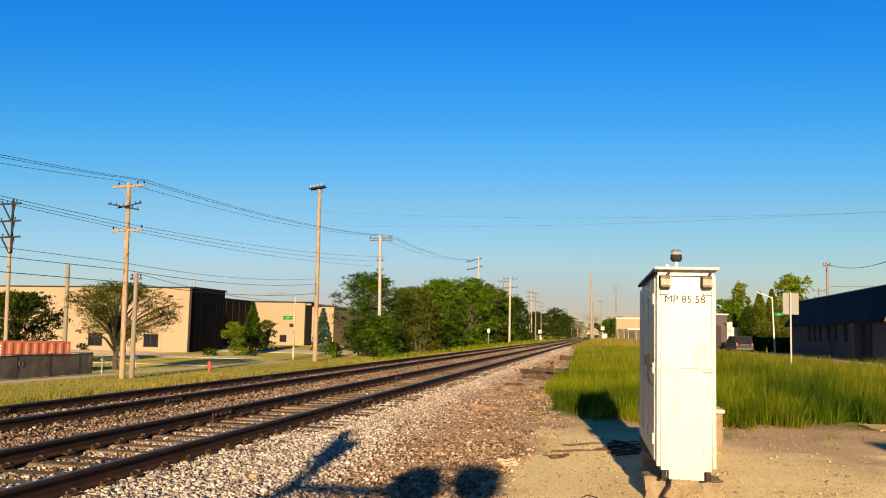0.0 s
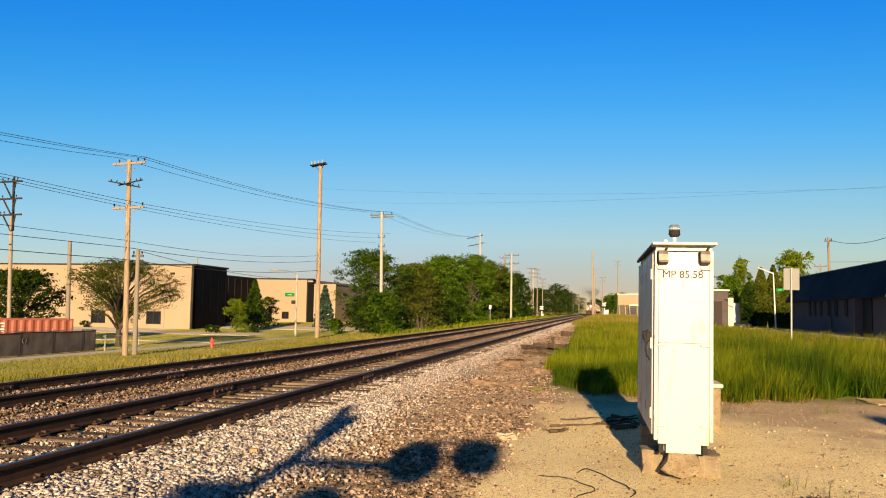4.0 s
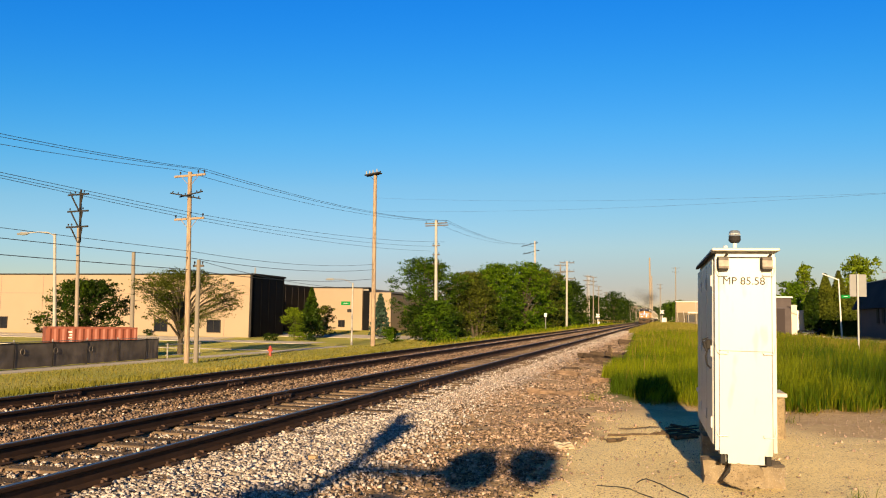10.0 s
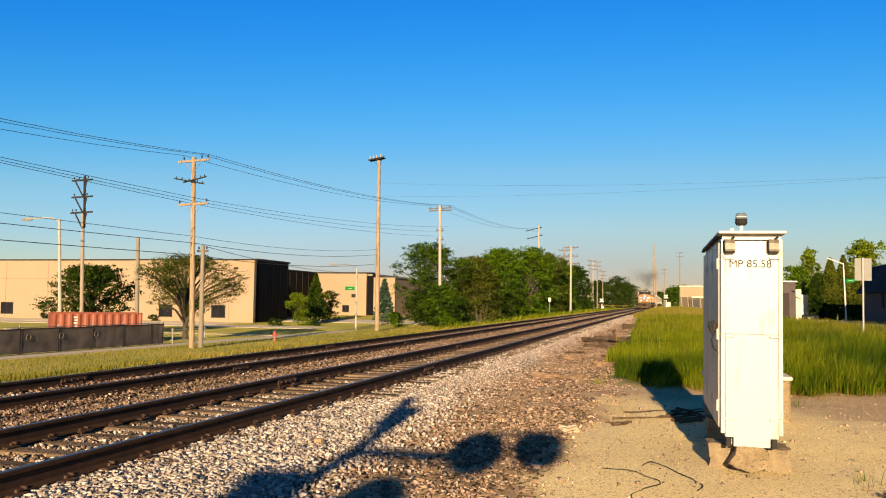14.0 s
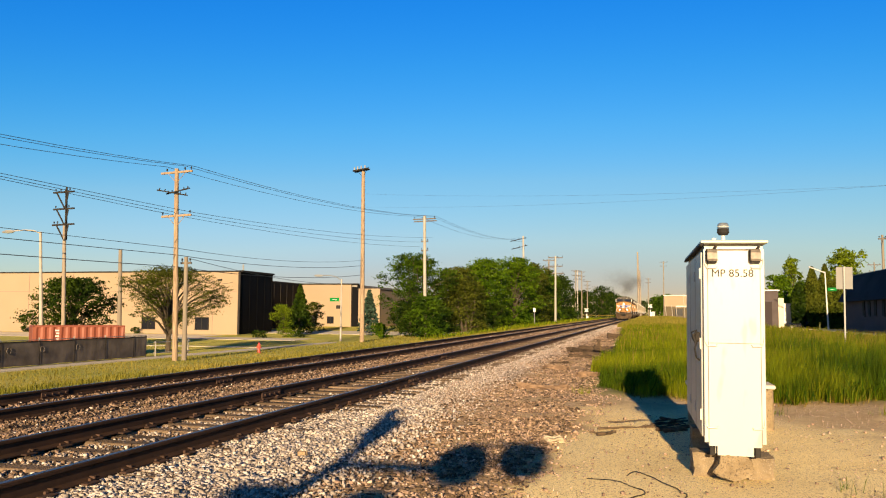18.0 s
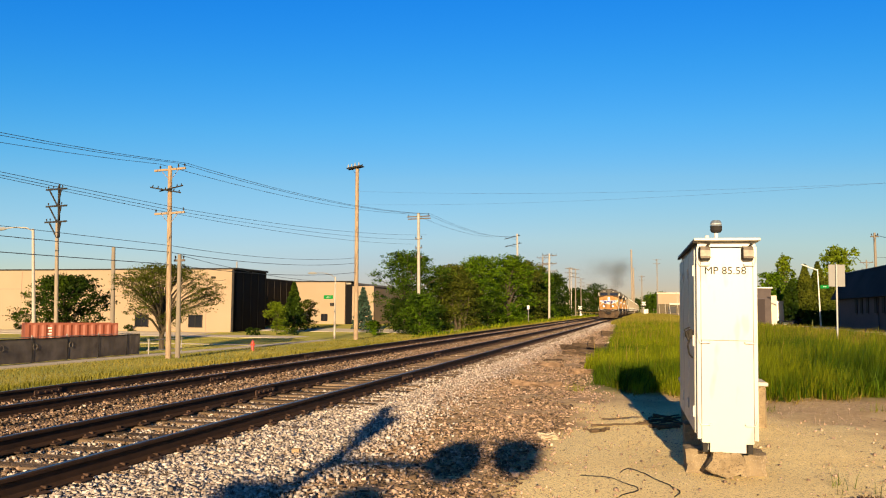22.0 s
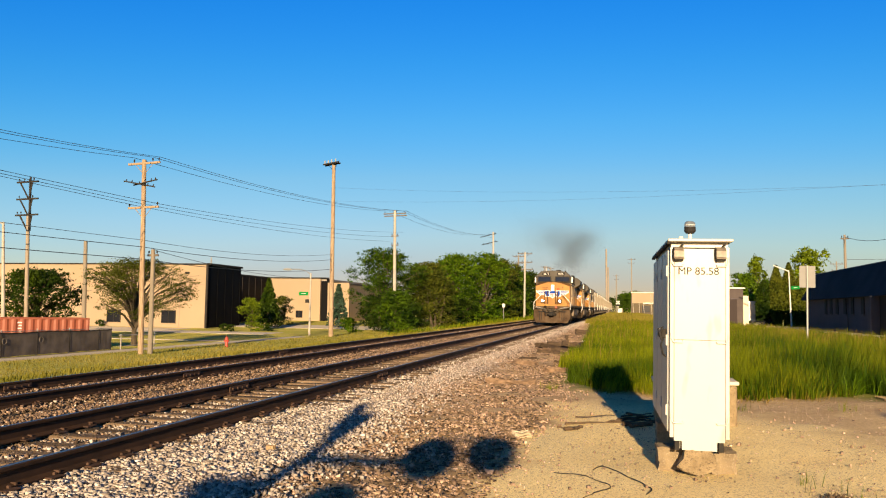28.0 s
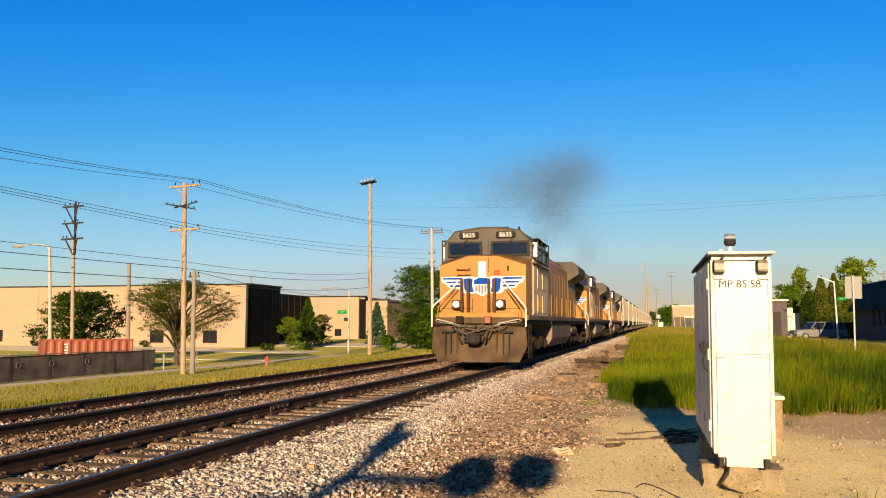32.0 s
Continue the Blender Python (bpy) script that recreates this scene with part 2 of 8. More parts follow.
M_HYDRANT = material("red_hydrant_paint", (0.473, 0.052, 0.03), 0.45, second=(0.387, 0.043, 0.026), scale=5, amount=0.4)
M_ORANGE = material("armour_yellow_paint", (0.315, 0.150, 0.03), 0.5, second=(0.235, 0.106, 0.026), scale=1.4, amount=0.55, bump=0.03, bump_scale=6, spec=0.2, stretch=(1, 1, 0.45))
M_ORANGE_DIRTY = material("dirty_yellow_paint", (0.307, 0.134, 0.032), 0.6, second=(0.205, 0.1, 0.035), scale=0.7, amount=0.7, bump=0.04, spec=0.15)
# dusty side paint, lightened to stand for sunlight along the flank
M_SIDE = material("dusty_sunlit_side_paint", (0.66, 0.49, 0.30), 0.7, second=(0.46, 0.33, 0.19), scale=0.7, amount=0.8, bump=0.04, spec=0.15)
M_LOCO_GREY = material("harbour_grey_paint", (0.088, 0.079, 0.067), 0.6, second=(0.058, 0.05, 0.041), scale=1.1, amount=0.5, spec=0.12)
M_SOOT = material("sooty_underframe", (0.025, 0.018, 0.012), 0.85, second=(0.012, 0.009, 0.007), scale=2.5, amount=0.6, bump=0.1, spec=0.1)
M_PILOT = material("dirty_plough", (0.086, 0.058, 0.036), 0.8, second=(0.046, 0.029, 0.018), scale=1.8, amount=0.8, bump=0.12, bump_scale=14, spec=0.1)
M_POST = material("rust_brown_upright", (0.075, 0.038, 0.016), 0.8, second=(0.05, 0.026, 0.012), scale=6, amount=0.6, spec=0.1)
M_TANK = material("dust_grey_tank", (0.17, 0.135, 0.10), 0.8, second=(0.10, 0.076, 0.055), scale=0.9, amount=0.8, spec=0.1, bump=0.08)
M_HOSE = material("dusty_hose", (0.10, 0.08, 0.06), 0.85, second=(0.055, 0.043, 0.032), scale=9, amount=0.6, spec=0.1)
M_NOSE_TOP = material("soot_stained_paint", (0.20, 0.105, 0.035), 0.7, second=(0.085, 0.05, 0.025), scale=2.2, amount=0.9, spec=0.12)
M_SEAM = material("panel_gap", (0.03, 0.018, 0.01), 0.9, spec=0.1)
M_WING_BLUE = material("blue_emblem_paint", (0.001, 0.04, 0.26), 0.5, spec=0.06)
M_WING_RED = material("red_emblem_paint", (0.45, 0.02, 0.015), 0.4, spec=0.08)
M_LAMP = glow("headlight_glow", (1.0, 0.92, 0.78), 7.0)
M_HOPPER = material("pale_grey_car_paint", (0.245, 0.205, 0.15), 0.7, second=(0.16, 0.13, 0.092), scale=0.8, amount=0.5, vary=0.12, bump=0.03)
M_HOPPER_DARK = material("grime_car_frame", (0.103, 0.081, 0.061), 0.8, second=(0.065, 0.052, 0.039), scale=1.5, amount=0.5)
M_BARK = material("bark", (0.085, 0.066, 0.045), 0.95, second=(0.045, 0.035, 0.025), scale=5, amount=0.6, bump=0.6, bump_scale=25, stretch=(3, 3, 0.5))
M_LEAF = leaf_material("broad_leaves", (0.010, 0.028, 0.0015), (0.062, 0.112, 0.004), through_light=0.2)
M_LEAF_OLIVE = leaf_material("olive_leaves", (0.022, 0.033, 0.003), (0.078, 0.088, 0.009), through_light=0.2)
M_LEAF_LIME = leaf_material("lime_leaves", (0.06, 0.095, 0.004), (0.15, 0.20, 0.008), through_light=0.3)
M_LEAF_FRESH = leaf_material("fresh_leaves", (0.024, 0.058, 0.0015), (0.092, 0.155, 0.004), through_light=0.25)
M_LEAF_DARK = leaf_material("dark_leaves", (0.006, 0.017, 0.0012), (0.032, 0.054, 0.003), through_light=0.15)
# hedge green is darkened to put the hedge in shade
M_NEEDLE = leaf_material("shaded_evergreen_sprays", (0.03, 0.042, 0.003), (0.075, 0.085, 0.008), through_light=0.1)
M_SPRUCE = leaf_material("blue_spruce_sprays", (0.022, 0.046, 0.030), (0.036, 0.062, 0.042), through_light=0.12)
M_GRASS = leaf_material("tall_grass_blades", (0.052, 0.088, 0.002), (0.185, 0.207, 0.004), island=0.4, through_light=0.4, scale=0.3)
M_MEADOW = leaf_material("meadow_grass_blades", (0.028, 0.062, 0.0012), (0.15, 0.162, 0.004), island=0.5, through_light=0.35, scale=0.35)
M_LEAFY = leaf_material("leafy_grass_blades", (0.022, 0.06, 0.002), (0.085, 0.14, 0.004), island=0.5, through_light=0.4, scale=0.5)
M_GRASS_SEED = leaf_material("seeding_grass", (0.165, 0.12, 0.02), (0.23, 0.165, 0.035), island=0.35, through_light=0.3, scale=0.5)
M_GRASS_BANK = leaf_material("bank_grass_blades", (0.135, 0.13, 0.014), (0.255, 0.205, 0.04), island=0.3, through_light=0.35, scale=0.15)
M_BLUE_SHINGLE = material("dark_blue_roof_metal", (0.002, 0.005, 0.014), 0.8, second=(0.01, 0.014, 0.027), scale=0.4, amount=0.8, spec=0.08, bump=0.1, bump_scale=8)
# shop walls: shade is put into this grey, sunlight into the pink below
M_SHADE_GREY = material("shaded_grey_wall", (0.092, 0.075, 0.080), 0.9, second=(0.071, 0.060, 0.065), scale=0.7, amount=0.4, bump=0.15)
M_TAN_SHINGLE = material("weathered_tan_shingles", (0.104, 0.084, 0.055), 0.9, second=(0.079, 0.064, 0.042), scale=1.6, amount=0.5)
M_SUN_PINK = material("sunlit_pink_wall", (0.257, 0.173, 0.137), 0.9, second=(0.231, 0.157, 0.124), scale=0.6, amount=0.3)
M_RUBBER = material("tyre_rubber", (0.017, 0.017, 0.017), 0.85)
M_CAR_GREY = material("grey_blue_car_paint", (0.20, 0.205, 0.205), 0.35, metal=0.2, second=(0.17, 0.175, 0.18), scale=2, amount=0.4)
M_CAR_DARK = material("dark_car_paint", (0.026, 0.028, 0.034), 0.25, metal=0.3)
M_CHROME = material("chrome", (0.75, 0.75, 0.75), 0.15, metal=1.0)
M_DEADWOOD = material("dead_wood", (0.12, 0.082, 0.052), 0.95, second=(0.06, 0.041, 0.026), scale=8, amount=0.6, bump=0.5)
M_BED = material("dark_bed_stone", (0.2460, 0.1681, 0.1189), 0.9, second=(0.0984, 0.0640, 0.0426), scale=6, amount=0.7, island=0.6, bump=0.3, bump_scale=60)
M_BOARD = material("tan_board", (0.62, 0.44, 0.19), 0.9, second=(0.46, 0.31, 0.13), scale=5, amount=0.6, bump=0.3, stretch=(0.4, 5, 5))
# rotten wood, darkened further to stand for a shaded hollow
M_ROT = material("rotten_shaded_timber", (0.085, 0.058, 0.038), 0.95, second=(0.035, 0.024, 0.016), scale=6, amount=0.7, bump=0.6, bump_scale=30, stretch=(0.6, 4, 4))
M_SLIVER = material("weathered_splinter", (0.30, 0.21, 0.14), 0.95, second=(0.09, 0.06, 0.04), scale=5, amount=0.6, island=0.6)
M_CLOD = material("dirt_clod", (0.25, 0.165, 0.105), 0.95, second=(0.13, 0.085, 0.055), scale=7, amount=0.8, bump=0.6, bump_scale=30)
M_SMOKE = material("diesel_soot", (0.06, 0.055, 0.05), 1.0, second=(0.09, 0.085, 0.08), scale=2)


def thin_out(m, share):
    """Let part of the light pass straight through."""
    n, l = m.node_tree.nodes, m.node_tree.links
    k = n.new("ShaderNodeMixShader")
    k.inputs["Fac"].default_value = share
    l.new(n.new("ShaderNodeBsdfTransparent").outputs["BSDF"], k.inputs[1])
    l.new(n["Principled BSDF"].outputs["BSDF"], k.inputs[2])
    l.new(k.outputs["Shader"], n["Material Output"].inputs["Surface"])


thin_out(M_SMOKE, 0.17)


# ---- mesh helpers ----
class Shape:
    """Gathers vertices and faces of one mesh."""

    def __init__(self):
        self.v, self.f, self.mi = [], [], []

    def add(self, verts, faces, slot=0):
        o = len(self.v)
        self.v.extend(tuple(p) for p in verts)
        self.f.extend(tuple(i + o for i in q) for q in faces)
        self.mi.extend([slot] * len(faces))
        return self

    def box(self, c, s, bevel=0.0, m=None, slot=0):
        cx, cy, cz = c
        hx, hy, hz = s[0] / 2, s[1] / 2, s[2] / 2
        b = min(bevel, hx * 0.9, hy * 0.9, hz * 0.9)
        if b <= 0:
            vs = [Vector((sx * hx, sy * hy, sz * hz)) for sz in (-1, 1) for sy in (-1, 1) for sx in (-1, 1)]
            fs = [(0, 2, 3, 1), (4, 5, 7, 6), (0, 1, 5, 4), (2, 6, 7, 3), (0, 4, 6, 2), (1, 3, 7, 5)]
        else:
            vs, ix = [], {}
            for sz in (-1, 1):
                for sy in (-1, 1):
                    for sx in (-1, 1):
                        for k in range(3):
                            h = [hx, hy, hz]
                            p = [h[i] - (b if i != k else 0) for i in range(3)]
                            ix[sx, sy, sz, k] = len(vs)
                            vs.append(Vector((sx * p[0], sy * p[1], sz * p[2])))
            fs = []
            for k in range(3):
                i, j = [(1, 2), (2, 0), (0, 1)][k]
                for s0 in (-1, 1):
                    q = []
                    for a, c2 in ((-1, -1), (1, -1), (1, 1), (-1, 1)):
                        sg = [0, 0, 0]
                        sg[k], sg[i], sg[j] = s0, a, c2
                        q.append(ix[(*sg, k)])
                    fs.append(tuple(q if s0 > 0 else q[::-1]))
                # edges along axis k
                for a in (-1, 1):
                    for c2 in (-1, 1):
                        sg0, sg1 = [0, 0, 0], [0, 0, 0]
                        sg0[k], sg1[k] = -1, 1
                        sg0[i] = sg1[i] = a
                        sg0[j] = sg1[j] = c2
                        q = [ix[(*sg0, i)], ix[(*sg1, i)], ix[(*sg1, j)], ix[(*sg0, j)]]
                        fs.append(tuple(q if a * c2 < 0 else q[::-1]))
            for sx in (-1, 1):
                for sy in (-1, 1):
                    for sz in (-1, 1):
                        q = [ix[sx, sy, sz, k] for k in range(3)]
                        fs.append(tuple(q if sx * sy * sz > 0 else q[::-1]))
        if m is not None:
            vs = [m @ p for p in vs]
        return self.add([(p[0] + cx, p[1] + cy, p[2] + cz) for p in vs], fs, slot)

    def tube(self, p0, p1, r0, r1=None, n=8, caps=True, slot=0):
        p0, p1 = Vector(p0), Vector(p1)
        r1 = r0 if r1 is None else r1
        d = (p1 - p0).normalized()
        a = d.orthogonal().normalized()
        b = d.cross(a)
        vs = []
        for p, r in ((p0, r0), (p1, r1)):
            for i in range(n):
                w = 2 * math.pi * i / n
                vs.append(p + r * (math.cos(w) * a + math.sin(w) * b))
        fs = [(i, (i + 1) % n, n + (i + 1) % n, n + i) for i in range(n)]
        if caps:
            fs += [tuple(range(n))[::-1], tuple(range(n, 2 * n))]
        return self.add(vs, fs, slot)

    def path(self, pts, r, n=6, slot=0, r_end=None):
        pts = [Vector(p) for p in pts]
        vs, fs = [], []
        ref = None
        for i, p in enumerate(pts):
            d = (pts[min(i + 1, len(pts) - 1)] - pts[max(i - 1, 0)]).normalized()
            a = d.orthogonal().normalized() if ref is None else (ref - d * ref.dot(d)).normalized()
            ref = a
            b = d.cross(a)
            rr = r if r_end is None else r + (r_end - r) * i / (len(pts) - 1)
            for k in range(n):
                w = 2 * math.pi * k / n
                vs.append(p + rr * (math.cos(w) * a + math.sin(w) * b))
        for i in range(len(pts) - 1):
            for k in range(n):
                fs.append((i * n + k, i * n + (k + 1) % n, (i + 1) * n + (k + 1) % n, (i + 1) * n + k))
        fs += [tuple(range(n))[::-1], tuple(range((len(pts) - 1) * n, len(pts) * n))]
        return self.add(vs, fs, slot)

    def prism(self, outline, axis, lo, hi, slot=0):
        """A polygon in the two other axes (in the order y,z / x,z / x,y), drawn out along axis."""
        n = len(outline)

        def at(a, p):
            return {"x": (a, p[0], p[1]), "y": (p[0], a, p[1]), "z": (p[0], p[1], a)}[axis]
        area = sum(outline[i][0] * outline[(i + 1) % n][1] - outline[(i + 1) % n][0] * outline[i][1] for i in range(n))
        o = outline if (area > 0) == (axis != "y") else outline[::-1]
        vs = [at(lo, p) for p in o] + [at(hi, p) for p in o]
        fs = [(i, (i + 1) % n, n + (i + 1) % n, n + i) for i in range(n)]
        fs += [tuple(range(n))[::-1], tuple(range(n, 2 * n))]
        return self.add(vs, fs, slot)

    def loft(self, rings, slot=0, caps=True):
        n = len(rings[0])
        vs = [p for r in rings for p in r]
        fs = []
        for i in range(len(rings) - 1):
            for k in range(n):
                fs.append((i * n + k, i * n + (k + 1) % n, (i + 1) * n + (k + 1) % n, (i + 1) * n + k))
        if caps:
            fs += [tuple(range(n))[::-1], tuple(range((len(rings) - 1) * n, len(rings) * n))]
        return self.add(vs, fs, slot)

    def disc(self, c, axis, r, h, n=16, slot=0, r1=None):
        a = Vector(axis).normalized() * h / 2
        c = Vector(c)
        return self.tube(c - a, c + a, r, r1, n, True, slot)

    def mesh(self, name, *mats, smooth=False):
        me = bpy.data.meshes.new(name)
        me.from_pydata(self.v, [], self.f)
        for mt in mats:
            me.materials.append(mt)
        if len(mats) > 1:
            me.polygons.foreach_set("material_index", self.mi)
        if smooth:
            me.polygons.foreach_set("use_smooth", [True] * len(me.polygons))
        me.update()
        return me


def part(name, shape, mat, parent=None, label="", smooth=False):
    mats = mat if isinstance(mat, (tuple, list)) else (mat,)
    ob = new(name, shape.mesh(name, *mats, smooth=smooth))
    if parent is not None:
        ob.parent = parent
    if label:
        ob["label"] = label
    return ob


def thing(name, at, label, category, group="", kind="", turn=0.0):
    ob = new(name)
    ob.empty_display_size = 0.2
    ob.matrix_basis = at if isinstance(at, Matrix) else pose(*at, 0, 0, turn)
    return tagged(ob, label, category, group, kind)


def arrays_mesh(name, verts, faces, mat):
    """A mesh from numpy arrays, all faces with the same number of corners."""
    me = bpy.data.meshes.new(name)
    nf, k = faces.shape
    me.vertices.add(len(verts))
    me.vertices.foreach_set("co", verts.astype(np.float32).ravel())
    me.loops.add(nf * k)
    me.loops.foreach_set("vertex_index", faces.astype(np.int32).ravel())
    me.polygons.add(nf)
    me.polygons.foreach_set("loop_start", np.arange(0, nf * k, k, dtype=np.int32))
    me.materials.append(mat)
    me.update(calc_edges=True)
    return me


def smooth_step(x, a, b):
    t = np.clip((np.asarray(x, float) - a) / (b - a), 0, 1)
    return t * t * (3 - 2 * t)


TRACK_X, FAR_X, FAR_DZ = -5.5, -9.75, -0.13


RISE = 0.0028    # gentle climb of the line away from the camera


def ground_z(x, y):
    """Height of the ground: railway bank, gravel shoulder, the lower land beyond the bank."""
    x, y = np.asarray(x, float), np.asarray(y, float)
    z = np.full(np.broadcast(x, y).shape, -0.235)
    z = z - 0.10 * smooth_step(x, 2, 12) - 0.05 * smooth_step(x, 12, 40)
    z = z + 0.045 * np.sin(x * 1.3 + 0.4 * y) * np.sin(y * 0.7 + 1) * smooth_step(x, -3.6, -2.6) * (1 - smooth_step(y, 30, 60)) * 0.6
    z = z - (0.13) * smooth_step(-x, 7.3, 8.3)
    z = z + RISE * np.clip(y - 15, 0, 900) * (1 - smooth_step(x, 6, 13)) * (1 - smooth_step(-x, 12, 20))
    drop = smooth_step(-x, 11.8, 22.0)
    z = z - drop * (1.6 - 0.95 * smooth_step(y, 85, 150))
    return z


# ---- ground, one sheet to the horizon ----
def ground_material():
    m = bpy.data.materials.new("ground_surface")
    m.use_nodes = True
    n, l = m.node_tree.nodes, m.node_tree.links
    b = n["Principled BSDF"]
    b.inputs["Roughness"].default_value = 0.95
    b.inputs["Specular IOR Level"].default_value = 0.2
    geo = n.new("ShaderNodeNewGeometry")
    sep = n.new("ShaderNodeSeparateXYZ")

    def nz(scale, detail=5.0):
        t = n.new("ShaderNodeTexNoise")
        t.inputs["Scale"].default_value, t.inputs["Detail"].default_value = scale, detail
        l.new(geo.outputs["Position"], t.inputs["Vector"])
        return t

    def rng(src, a, c, lo=0.0, hi=1.0):
        r = n.new("ShaderNodeMapRange")
        r.interpolation_type = "SMOOTHSTEP"
        for key, v in (("From Min", a), ("From Max", c), ("To Min", lo), ("To Max", hi)):
            r.inputs[key].default_value = v
        l.new(src, r.inputs["Value"])
        return r.outputs["Result"]

    def mth(op, a, c):
        k = n.new("ShaderNodeMath")
        k.operation = op
        for i, v in enumerate((a, c)):
            if isinstance(v, float):
                k.inputs[i].default_value = v
            else:
                l.new(v, k.inputs[i])
        return k.outputs[0]

    def mix(f, a, c):
        k = n.new("ShaderNodeMix")
        k.data_type = "RGBA"
        for sock, v in ((k.inputs["Factor"], f), (k.inputs["A"], a), (k.inputs["B"], c)):
            if isinstance(v, tuple):
                sock.default_value = (*v, 1)
            elif isinstance(v, float):
                sock.default_value = v
            else:
                l.new(v, sock)
        return k.outputs["Result"]

    wob = nz(0.7)
    add = n.new("ShaderNodeVectorMath")
    add.operation = "MULTIPLY_ADD"
    l.new(wob.outputs["Color"], add.inputs[0])
    add.inputs[1].default_value = (1.6, 1.6, 0)
    l.new(geo.outputs["Position"], add.inputs[2])
    l.new(add.outputs["Vector"], sep.inputs["Vector"])
    x = mth("SUBTRACT", sep.outputs["X"], 0.8)
    y = mth("SUBTRACT", sep.outputs["Y"], 0.8)
    # pale limestone fines by the cabinet, darker packed soil farther right
    sand = mix(rng(nz(1.1).outputs["Fac"], 0.35, 0.68), (0.93, 0.745, 0.36), (0.84, 0.65, 0.30))
    sand = mix(rng(nz(26.0, 2.0).outputs["Fac"], 0.6, 0.68), sand, (0.46, 0.34, 0.20))
    sand = mix(rng(nz(75.0, 2.0).outputs["Fac"], 0.56, 0.66), sand, (0.72, 0.53, 0.26))
    sand = mix(rng(nz(48.0, 2.0).outputs["Fac"], 0.60, 0.70), sand, (0.92, 0.76, 0.42))
    sand = mix(rng(nz(55.0, 3.0).outputs["Fac"], 0.57, 0.63), sand, (0.40, 0.295, 0.18))
    soil = mix(rng(nz(18.0).outputs["Fac"], 0.4, 0.6), (0.60, 0.43, 0.225), (0.47, 0.325, 0.165))
    sand = mix(mth("MULTIPLY", rng(mth("ADD", mth("MULTIPLY", y, 0.45), x), 7.0, 8.3), rng(nz(0.8).outputs["Fac"], 0.32, 0.5)), sand, soil)
    # brown stony shoulder and bed between the tracks
    stone = mix(rng(nz(14.0).outputs["Fac"], 0.38, 0.62), (0.38, 0.26, 0.13), (0.55, 0.40, 0.22))
    stone = mix(rng(nz(1.3).outputs["Fac"], 0.45, 0.65), stone, (0.36, 0.235, 0.12))
    turf = mix(rng(nz(0.25).outputs["Fac"], 0.35, 0.65), (0.42, 0.39, 0.06), (0.60, 0.49, 0.12))
    turf = mix(rng(nz(6.0).outputs["Fac"], 0.35, 0.7), turf, (0.32, 0.32, 0.05))
    edge = mth("MULTIPLY", rng(mth("ADD", mth("MULTIPLY", y, -0.02), x), -1.45, -1.05), rng(y, 12.5, 14.5, 1.0, 0.25))
    stone = mix(rng(x, -3.6, -2.9, 1.0, 0.0), stone, mix(rng(nz(40.0).outputs["Fac"], 0.35, 0.6), (0.22, 0.18, 0.15), (0.52, 0.43, 0.36)))
    near = mix(edge, stone, sand)
    # darker bed: brown dirt with shadows among the stones put into the colour
    near = mix(rng(x, -5.0, -4.6, 1.0, 0.0), near, mix(rng(nz(9.0).outputs["Fac"], 0.4, 0.6), (0.17, 0.115, 0.07), (0.30, 0.21, 0.13)))
    # turf: beyond the gravel on the right, and past the far track on the left
    right = mth("MULTIPLY", rng(y, 15.2, 16.4), rng(mth("ADD", mth("MULTIPLY", y, 0.028), x), -1.2, -0.3))
    left = rng(x, -12.6, -11.6, 1.0, 0.0)
    base = mix(left, near, turf)
    # field turf is kept dark: shade between the blades is put into it
    base = mix(right, base, mix(rng(nz(0.3).outputs["Fac"], 0.4, 0.62), (0.12, 0.13, 0.02), (0.26, 0.25, 0.04)))
    base = mix(mth("MULTIPLY", right, rng(y, 45.0, 90.0)), base, (0.40, 0.36, 0.055))
    l.new(base, b.inputs["Base Color"])
    bp = n.new("ShaderNodeBump")
    bp.inputs["Strength"].default_value = 0.5
    bp.inputs["Distance"].default_value = 0.012
    l.new(nz(30.0, 3.0).outputs["Fac"], bp.inputs["Height"])
    l.new(bp.outputs["Normal"], b.inputs["Normal"])
    return m


def axis_steps(stops):
    out = []
    for (a, b, s) in stops:
        out += list(np.arange(a, b, s))
    return np.array(out + [stops[-1][1]])


def build_ground():
    xs = axis_steps([(-2500, -300, 440), (-300, -60, 40), (-60, -20, 4), (-20, -12, 0.8), (-12, 6, 0.4), (6, 40, 3.4), (40, 300, 40), (300, 2500, 440)])
    ys = axis_steps([(-2000, -200, 360), (-200, -20, 30), (-20, 0, 2), (0, 32, 0.5), (32, 160, 4), (160, 400, 40), (400, 4000, 450)])
    X, Y = np.meshgrid(xs, ys)
    Z = ground_z(X, Y)
    Z = Z + np.where((Y < 32) & (Y > 0) & (X > -4) & (X < 6), 0.012 * np.random.randn(*X.shape), 0)
    nx, ny = len(xs), len(ys)
    i = np.arange(nx * ny).reshape(ny, nx)
    f = np.stack([i[:-1, :-1], i[:-1, 1:], i[1:, 1:], i[1:, :-1]], -1).reshape(-1, 4)
    me = arrays_mesh("ground", np.stack([X, Y, Z], -1).reshape(-1, 3), f, ground_material())
    me.polygons.foreach_set("use_smooth", [True] * len(me.polygons))
    return tagged(new("ground", me), "gravelly railway land with sandy soil and rough turf", "ground", kind="structure")


build_ground()


